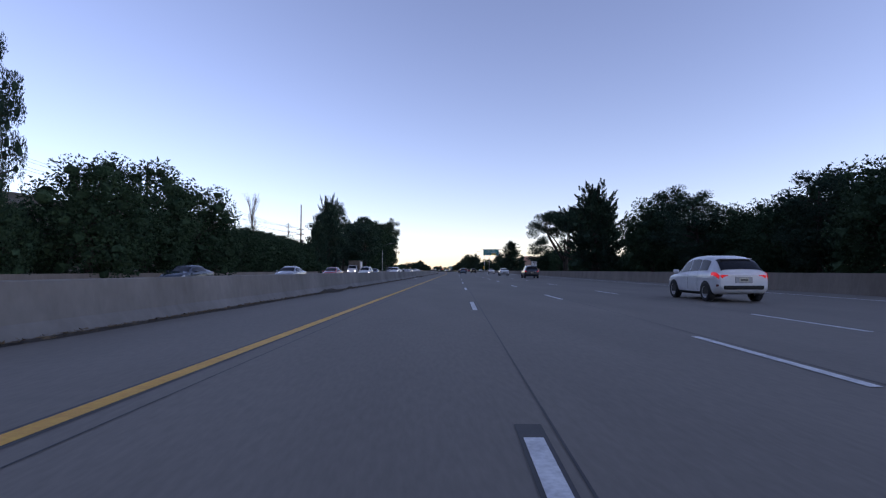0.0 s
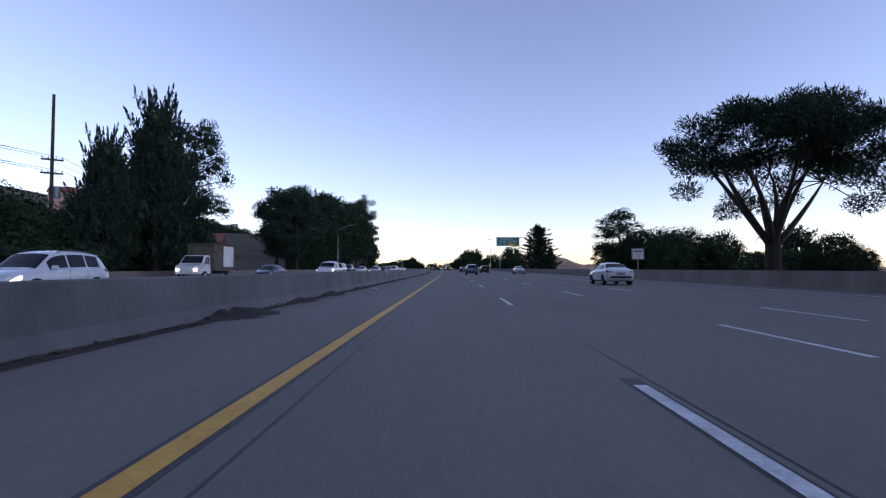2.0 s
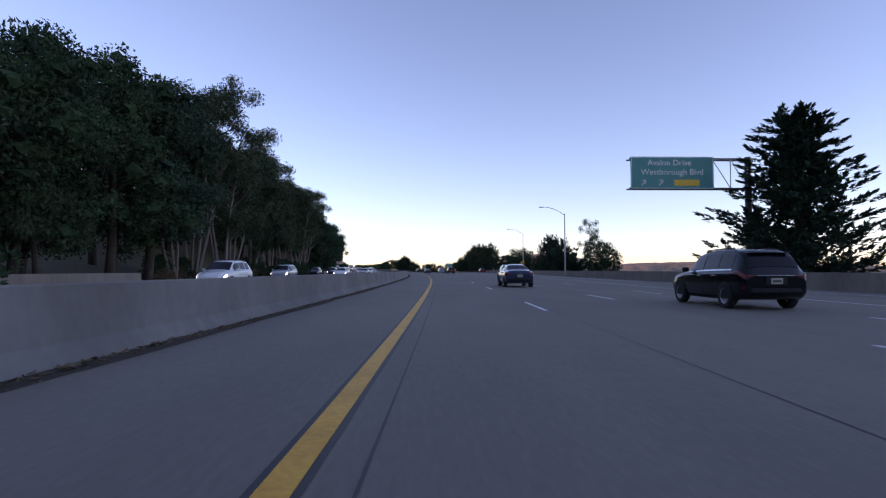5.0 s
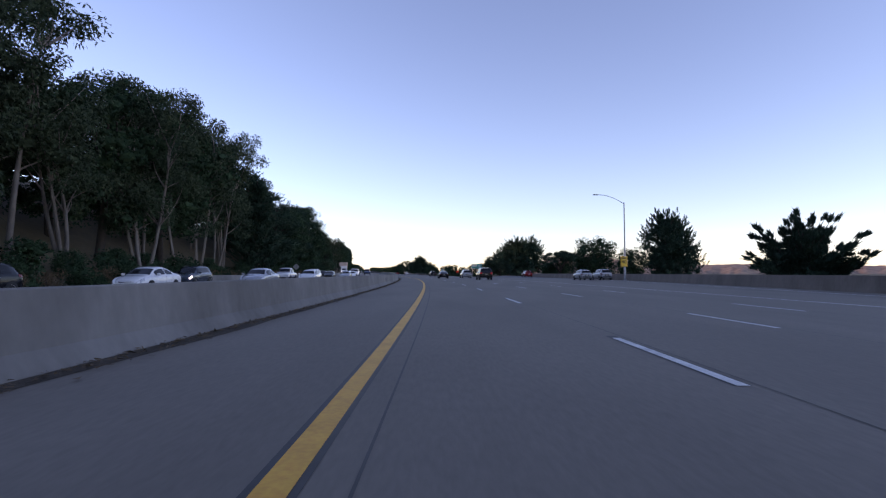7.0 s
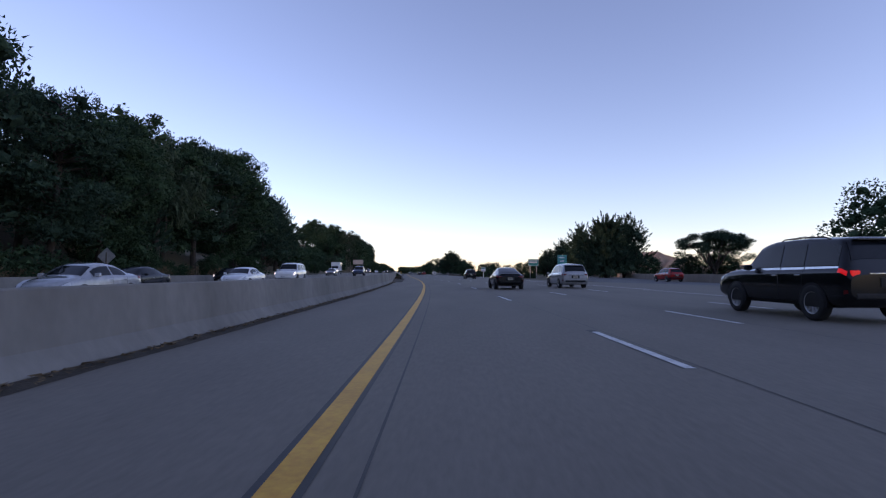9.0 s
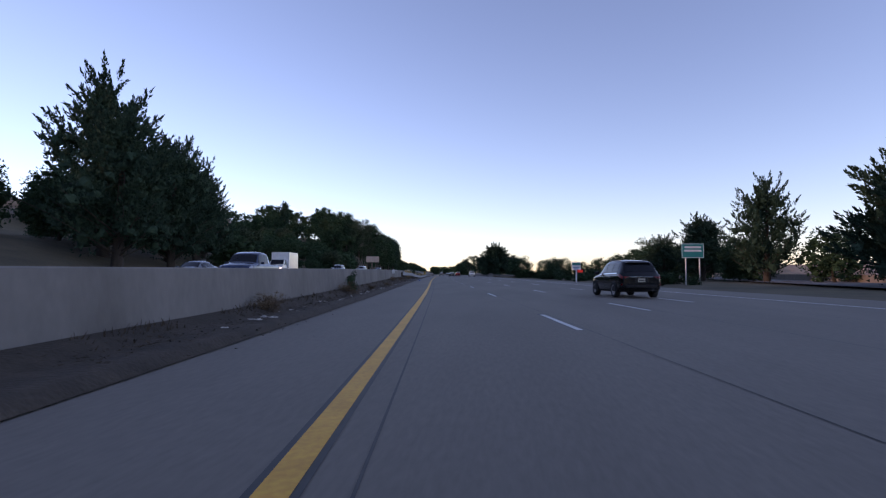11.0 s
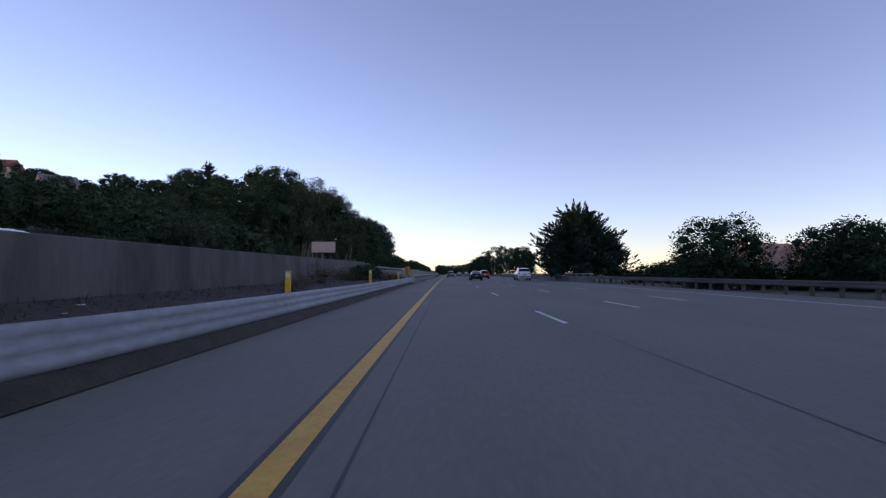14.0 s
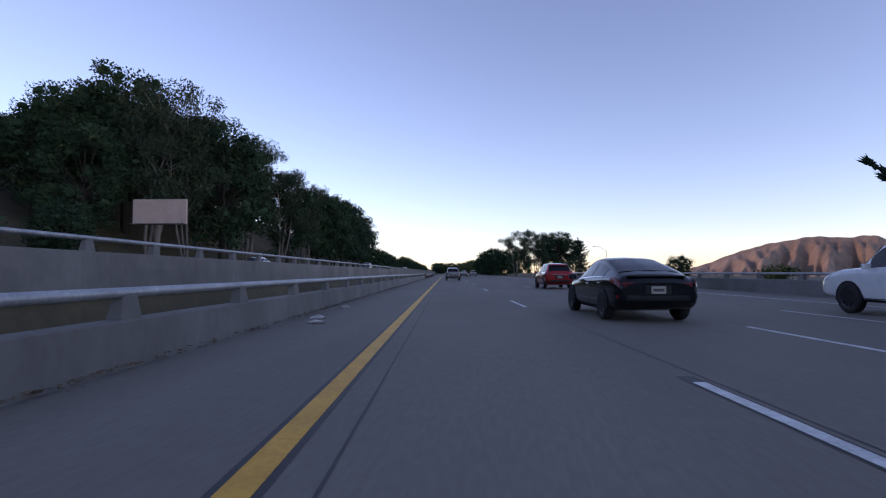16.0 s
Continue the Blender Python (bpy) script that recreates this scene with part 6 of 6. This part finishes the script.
def car(kind, paint, label, s, u, oncoming=False, brake=False, lights=False, z=0.0, yaw=0.0, rim=None, name=None):
    sh = SHAPES[kind]
    st = np.array(sh["st"])
    L = st[-1, 0]
    names = {"suv": "suv", "crv": "suv", "hatch": "hatchback", "sedan": "sedan", "fastback": "fastback_car", "minivan": "minivan", "big_suv": "large_suv", "pickup": "pickup_truck"}
    th = tagged(new(name or names[kind]), label, "car" if kind != "pickup" else "pickup", "oncoming traffic" if oncoming else "traffic on the motorway")
    th.matrix_basis = Matrix.Translation(at(s, u, z + 0.008)) @ Matrix.Rotation(radians(heading(s) + yaw + (180 if oncoming else 0)), 4, "Z")

    def raw(y):
        return np.array([float(np.interp(y, st[:, 0], st[:, k])) for k in range(1, 6)])

    def row(y):  # eased between the stations
        d = min(0.09, max(0.0, y - 0.02), max(0.0, L - 0.02 - y))
        return (raw(y - d) + 2 * raw(y) + raw(y + d)) / 4

    def half(y):
        zb, zw, zt, hw, ht = row(y)
        return [(hw * .84, zb), (hw * .955, zb + .07), (hw * .99, zb + .25 * (zw - zb)), (hw, zb + .5 * (zw - zb)), (hw * .99, zw - .10), (hw * .965, zw - .01), (hw * .94, zw + .012),
                (ht + .015, zt - .10), (ht * .965, zt - .05), (ht * .84, zt - .016), (ht * .45, zt + .012)]

    def point(y, q, sg, off):
        """On the skin at y and q along the section (0 sill, 5 waist, 7 roof edge, 10 middle), lifted by off."""
        pr = half(y)
        i = min(int(q), len(pr) - 2)
        f = q - i
        (x0, z0), (x1, z1) = pr[i], pr[i + 1]
        n = Vector((z1 - z0, 0, x0 - x1))
        n.normalize()
        return (sg * (x0 + (x1 - x0) * f + off * n.x), y, z0 + (z1 - z0) * f + off * n.z)

    def patch(nm, y0, y1, q0, q1, sg, mat, off=.008, ny=6, nq=4, dy=0.0, parent=None):
        v = [Vector(point(y0 + (y1 - y0) * i / ny, q0 + (q1 - q0) * j / nq, sg, off)) + Vector((0, dy, 0)) for i in range(ny + 1) for j in range(nq + 1)]
        f = [(i * (nq + 1) + j, i * (nq + 1) + j + 1, (i + 1) * (nq + 1) + j + 1, (i + 1) * (nq + 1) + j) for i in range(ny) for j in range(nq)]
        return link(nm, v, f, mat, parent or th, smooth=True)

    ys = [0.0, 0.03]
    while ys[-1] < L - 0.03:
        ys.append(min(L - 0.03, ys[-1] + (0.07 if ys[-1] < 0.55 or ys[-1] > L - 0.7 else 0.16)))
    ys.append(L)
    vs, fs = [], []
    for y in ys:
        h = half(y)
        vs += [(x, y, q) for x, q in h] + [(-x, y, q) for x, q in reversed(h)]
    k = 2 * len(half(1.0))
    for i in range(len(ys) - 1):
        for j in range(k):
            a, b = i * k + j, i * k + (j + 1) % k
            fs.append((b, a, a + k, b + k))
    fs.append(tuple(reversed(range(k))))
    fs.append(tuple((len(ys) - 1) * k + j for j in range(k)))
    body = link("body", vs, fs, PAINTS[paint], th, smooth=True)
    body.data.set_sharp_from_angle(angle=radians(40))

    for y0, y1 in sh["win"]:
        for sg in (-1, 1):
            patch("side_window", y0, y1, 6.12, 6.93, sg, M_GLASS, .008, 8, 2)
            if kind in ("crv", "fastback", "suv", "minivan") or (kind == "big_suv" and paint == "black"):
                patch("window_trim", y0 - .03, y1 + .03, 6.0, 6.08, sg, M_CHROME, .009, 6, 1)
    for nm, (y0, y1) in (("rear_window", sh["rear"]), ("windscreen", sh["front"])):
        for sg in (-1, 1):
            v = []
            ny, nq = 7, 4
            for i in range(ny + 1):
                for j in range(nq + 1):
                    p = Vector(point(y0 + (y1 - y0) * i / ny, 8.1 + 1.9 * j / nq, sg, .010))
                    if j == nq:
                        p.x = 0.0
                    p.y += -.012 if nm == "rear_window" else .012
                    v.append(p)
            f = [(i * (nq + 1) + j, i * (nq + 1) + j + 1, (i + 1) * (nq + 1) + j + 1, (i + 1) * (nq + 1) + j) for i in range(ny) for j in range(nq)]
            link(nm, v, f, M_GLASS, th, smooth=True)
    if kind == "fastback":
        for sg in (-1, 1):
            v = [Vector(point(1.5 + 1.3 * i / 6, 8.3 + 1.7 * j / 3, sg, .009)) for i in range(7) for j in range(4)]
            for i in range(7):
                v[4 * i + 3].x = 0.0
            link("glass_roof", v, [(i * 4 + j, i * 4 + j + 1, i * 4 + j + 5, i * 4 + j + 4) for i in range(6) for j in range(3)], M_GLASS, th, smooth=True)
    # wheels and arches
    r = sh["r"]
    ty, rm = wheel_mesh(r, rim or M_RIM)
    hw = float(st[:, 4].max())
    for y in sh["wheels"]:
        for sg in (-1, 1):
            bm = bmesh.new()
            m = 16
            pts = [(sg * (hw + .006), y + (r + .055) * math.cos(t), r + (r + .055) * math.sin(t)) for t in [math.pi * (-0.06 + 1.12 * i / m) for i in range(m + 1)]]
            inn = [(sg * (hw - .30), p[1], p[2]) for p in pts]
            vo, vi = [bm.verts.new(p) for p in pts], [bm.verts.new(p) for p in inn]
            bm.faces.new(vo)
            for i in range(m):
                bm.faces.new((vo[i], vo[i + 1], vi[i + 1], vi[i]))
            part("wheel_arch", bm, M_PLASTIC, th)
            w = new("wheel", ty)
            w.parent = th
            w.matrix_basis = Matrix.Translation((sg * (hw - .082), y, r)) @ Matrix.Rotation(0 if sg > 0 else math.pi, 4, "Z")
            c = new("rim", rm)
            c.parent = w
    # lamps follow the skin round the rear corner
    zb, zw, zt, hw0, ht0 = row(0.1)
    tail = M_BRAKE if brake else M_TAIL
    tall = sh["tail"][1] > .3
    for sg in (-1, 1):
        if tall:
            patch("tail_lamp", .05, .24, 4.2, 5.6, sg, tail, .014, 6, 4)
            if kind == "crv":
                bm = bmesh.new()
                zt1, ht1 = row(sh["rear"][1] - .1)[2], row(sh["rear"][1] - .1)[4]
                q = [Vector((sg * (hw0 - .09), .05, zw - .02)), Vector((sg * (hw0 - .14), .5 * sh["rear"][0] + .5 * .05, zw + .2)), Vector((sg * (ht1 + .0), sh["rear"][1] - .16, zt1 - .14))]
                for i0 in (0, 1):
                    rod(bm, q[i0], q[i0 + 1], .085, .085 if i0 == 0 else .05, 8)
                part("tail_lamp", bm, tail, th)
            bm = bmesh.new()
            box(bm, (sg * (hw0 - .20), .055, zw - .12), (.20, .09, .26), 0, .02)
            part("tail_lamp", bm, tail, th)
        else:
            patch("tail_lamp", .03, .40, 4.0, 5.9, sg, tail, .012, 7, 3)
            bm = bmesh.new()
            box(bm, (sg * (hw0 - .26), .04, zw - .10), (.30, .07, .13), 0, .025)
            part("tail_lamp", bm, tail, th)
        patch("head_lamp", L - .42, L - .10, 4.0, 5.8, sg, M_HEAD if lights else M_HEAD_OFF, .012, 6, 3)
        patch("bumper_reflector", .03, .10, 2.2, 2.7, sg, M_TAIL, .012, 2, 1)
        bm = bmesh.new()
        ym = sh["front"][1] - .42
        zm = float(np.interp(ym, st[:, 0], st[:, 2])) + .10
        box(bm, (sg * (hw + .09), ym, zm), (.20, .12, .14), 0, .035)
        part("mirror", bm, PAINTS[paint], th)
        for y0, y1 in sh["win"][-2:]:
            bm = bmesh.new()
            zm = float(np.interp(y0, st[:, 0], st[:, 2])) - .12
            box(bm, (sg * (hw + .004), y0 + .12, zm), (.03, .20, .028), 0, .01)
            part("door_handle", bm, M_CHROME if paint != "white" else PAINTS[paint], th)
            patch("door_gap", y0 - .012, y0 + .002, 1.4, 6.0, sg, M_PLASTIC, .004, 1, 8)
        patch("sill", sh["wheels"][0] + r + .08, sh["wheels"][1] - r - .08, .1, 1.25, sg, M_PLASTIC, .008, 6, 3)
        patch("rear_bumper", .02, sh["wheels"][0] - r - .08, .05, 1.9, sg, M_PLASTIC if kind in ("suv", "crv") else PAINTS[paint], .010, 5, 3)
        if kind in ("suv", "crv", "big_suv"):
            bm = bmesh.new()
            q = [point(y, 8.5, sg, o) for y, o in ((.75, 0.0), (.92, .045), (1.6, .05), (2.3, .045), (2.45, 0.0))]
            for a, b in zip(q, q[1:]):
                rod(bm, a, b, .017, None, 6)
            part("roof_rail", bm, M_DARK_STEEL, th)
    zp = zw - (.20 if not kind == "big_suv" else .24)
    bm = bmesh.new()
    box(bm, (0, .004, zp), (.56, .05, .20), 0, .01)
    part("plate_recess", bm, M_PLASTIC if paint != "white" else PAINTS["silver"], th)
    bm = bmesh.new()
    box(bm, (0, -.026, zp), (.31, .014, .155), 0, .003)
    p = part("number_plate", bm, M_PLATE, th)
    bm = bmesh.new()
    box(bm, (0, -.036, zp), (.23, .006, .06))
    part("plate_bar", bm, M_DARK_STEEL, p)
    z0 = float(st[0, 1])
    bm = bmesh.new()
    box(bm, (0, .03, z0 + .06), (2 * float(st[0, 4]) - .2, .10, .14), 0, .035)
    part("rear_valance", bm, M_PLASTIC, th)
    bm = bmesh.new()
    box(bm, (0, L - .06, .44), (1.15, .10, .16), 0, .04)
    part("front_intake", bm, M_PLASTIC, th)
    bm = bmesh.new()
    box(bm, (0, L - .05, .58), (.7, .10, .08), 0, .02)
    part("grille", bm, M_PLASTIC, th)
    if kind in ("suv", "crv", "minivan", "hatch", "big_suv"):
        bm = bmesh.new()
        box(bm, (0, .03, zw - .055), (1.0, .10, .028), 0, .008)
        part("trim_strip", bm, M_CHROME if paint != "white" else PAINTS[paint], th)
        bm = bmesh.new()
        yr = sh["rear"][1] - .02
        box(bm, (0, yr - .05, row(yr)[2] + .012), (2 * row(yr)[4] * .8, .22, .03), 0, .012)
        part("spoiler", bm, PAINTS[paint], th)
    if kind == "fastback":
        bm = bmesh.new()
        box(bm, (0, .10, row(.12)[2] + .012), (1.25, .10, .022), 0, .008)
        part("spoiler", bm, M_PLASTIC, th)
    if kind == "pickup":
        bm = bmesh.new()
        box(bm, (0, 1.0, 1.14), (1.55, 1.75, .03))
        part("bed_floor", bm, M_PLASTIC, th)
    return th


def box_truck(s, u, label, z=0.0, flat=False):
    th = tagged(new("box_truck"), label, "truck", "oncoming traffic")
    th.matrix_basis = Matrix.Translation(at(s, u, z + 0.008)) @ Matrix.Rotation(radians(heading(s) + 180), 4, "Z")
    bm = bmesh.new()
    box(bm, (0, 2.2, 2.0), (2.3, 4.4, 2.2), 0, .04)
    part("cargo_box", bm, PAINTS["white"] if not flat else M_POST_WOOD, th)
    if flat:
        bm = bmesh.new()
        box(bm, (-1.16, 1.6, 2.1), (.04, 2.0, 1.8), 0, .01)
        part("side_panel", bm, M_SIGN_WHITE, th)
        bm = bmesh.new()
        box(bm, (0, 2.2, 3.16), (2.5, 4.6, .08), 0, .01)
        part("roof_rack", bm, M_POST_WOOD, th)
    vs, fs = [], []
    pr = [(4.5, .6), (4.5, 2.15), (5.4, 2.15), (6.0, 1.45), (6.7, 1.25), (6.8, .6)]
    for x in (-.95, .95):
        vs += [(x * (0.9 if q > 1.6 else 1), y, q) for y, q in pr]
    n = len(pr)
    fs = [tuple(range(n)), tuple(n + i for i in reversed(range(n)))] + [(i, (i + 1) % n, n + (i + 1) % n, n + i) for i in range(n)]
    bm = bmesh.new()
    bv = [bm.verts.new(v) for v in vs]
    for f in fs:
        bm.faces.new([bv[i] for i in f])
    bmesh.ops.bevel(bm, geom=list(bm.edges), offset=.05, segments=2, affect="EDGES")
    part("cab", bm, PAINTS["white"], th)
    link("windscreen", [(-.78, 5.47, 2.09), (.78, 5.47, 2.09), (.86, 5.99, 1.50), (-.86, 5.99, 1.50)], [(0, 1, 2, 3)], M_GLASS, th)
    for sg in (-1, 1):
        link("side_window", [(sg * .965, 4.8, 1.45), (sg * .965, 5.75, 1.45), (sg * .885, 5.35, 2.02), (sg * .875, 4.8, 2.02)], [(0, 1, 2, 3)], M_GLASS, th)
        bm = bmesh.new()
        box(bm, (sg * .72, 6.78, .95), (.28, .08, .18), 0, .02)
        part("head_lamp", bm, M_HEAD, th)
        for y in (1.3, 5.7):
            ty, rm = wheel_mesh(.42, M_RIM)
            w = new("wheel", ty)
            w.parent = th
            w.matrix_basis = Matrix.Translation((sg * .95, y, .42)) @ Matrix.Rotation(0 if sg > 0 else math.pi, 4, "Z")
            c = new("rim", rm)
            c.parent = w
    bm = bmesh.new()
    box(bm, (0, 3.2, .72), (.8, 6.2, .25), 0, .02)
    part("chassis", bm, M_PLASTIC, th)
    return th


# the same way
car("hatch", "white", "white crossover with lit red tail lamps", 17.7, 12.35, brake=True)
car("suv", "slate", "dark grey SUV with lit brake lamps", 68.7, 12.7, brake=True)
car("sedan", "white", "white sedan with a black rear bumper", 102.3, 12.2)
car("crv", "blue", "blue SUV with tall rear lamps", 152.2, 4.95)
car("sedan", "white", "older white sedan with plain wheels", 164.0, 14.25)
car("suv", "black", "black SUV in the middle lane", 186.7, 9.6)
car("sedan", "dark_blue", "dark sedan far ahead", 205, 5.6)
car("suv", "slate", "dark slate SUV with alloy wheels", 232.2, 9.0, rim=M_RIM)
car("big_suv", "black", "black three-row SUV with lit tail lamps", 322.2, 10.2, brake=True)
car("hatch", "silver", "silver crossover on the exit lane", 319.0, 24.9)
car("suv", "silver", "silver SUV on the exit lane", 319.5, 28.2)
car("fastback", "black", "black sedan on the motorway", 345.0, 5.6, rim=M_RIM_DARK)
car("minivan", "silver", "silver minivan with dark glass", 347.6, 10.6)
car("suv", "red", "dark red SUV beyond the exit", 372, 30.5)
car("suv", "black", "dark SUV with alloy wheels", 402.3, 9.5)
car("fastback", "black", "glossy black fastback sedan with dark wheels", 561.9, 5.53, rim=M_RIM_DARK)
car("big_suv", "white", "white full-size SUV with steel wheels", 560.6, 12.6, rim=M_RIM_DARK)
car("suv", "red", "red SUV ahead in the middle lane", 584.5, 8.4)
car("suv", "grey", "grey SUV far ahead in the near lane", 618, 1.95)
car("sedan", "grey", "plain grey sedan far ahead", 680, 5.5)
car("hatch", "silver", "small silver car far ahead", 700, 8.9)
car("suv", "dark_blue", "dark blue SUV far ahead", 740, 2.0)

# oncoming
for kind, paint, label, s, u, on in (
        ("sedan", "silver", "silver sedan", 50.2, -12.5, False), ("sedan", "slate", "blue-grey sedan", 38.5, -16.0, False), ("suv", "white", "white estate car", 89.4, -12.4, True),
        ("pickup", "white", "white pickup truck", 132, -12.4, True), ("fastback", "dark_blue", "dark blue sedan", 122.4, -16.1, False), ("big_suv", "silver", "silver full-size SUV", 153.3, -16.1, False),
        ("sedan", "silver", "low silver sedan", 168.5, -12.4, True), ("sedan", "white", "white sedan", 176.0, -16.1, False), ("pickup", "grey", "grey pickup truck", 181.2, -19.6, False),
        ("suv", "white", "white SUV", 207.0, -12.4, True), ("hatch", "black", "dark estate car", 267.5, -19.6, False), ("sedan", "white", "white sedan", 275.2, -15.8, False),
        ("suv", "slate", "dark SUV with roof rails", 289.5, -19.6, True), ("sedan", "silver", "silver sedan", 284.6, -12.4, False), ("sedan", "white", "white sedan", 302.5, -12.4, False),
        ("pickup", "white", "white pickup truck", 323.0, -19.6, False), ("suv", "white", "white SUV", 323.6, -15.9, False), ("sedan", "silver", "silver sedan", 333.0, -12.2, False),
        ("sedan", "black", "black sedan", 343.4, -16.1, False), ("sedan", "white", "white sedan", 350.6, -12.6, False), ("big_suv", "white", "large white SUV", 365.8, -13.0, True),
        ("fastback", "black", "black sedan", 370.1, -20.5, True), ("pickup", "dark_blue", "blue pickup truck", 414.6, -10.8, False), ("suv", "silver", "silver SUV", 472.2, -16.3, True),
        ("minivan", "white", "white van", 505.0, -17.0, False), ("hatch", "grey", "grey hatchback", 536.0, -16.9, True), ("sedan", "white", "white sedan", 603.8, -17.5, False),
        ("suv", "black", "dark SUV", 648.0, -13.6, True), ("sedan", "silver", "silver sedan", 690.0, -17.2, True), ("suv", "white", "white SUV", 735.0, -13.6, True),
        ("sedan", "grey", "grey sedan", 420.0, -16.8, True), ("sedan", "red", "red sedan", 66.0, -12.4, False), ("suv", "silver", "silver SUV", 232.0, -15.9, True), ("sedan", "white", "white sedan", 248.0, -12.2, True)):
    car(kind, paint, label + " in the oncoming lanes", s, u, oncoming=True, lights=on, z=opp_z(s))
box_truck(117.5, -19.6, "white flatbed truck with a tall wooden body", 0.0, True)
box_truck(452.0, -19.6, "white box truck in the oncoming lanes", opp_z(452))
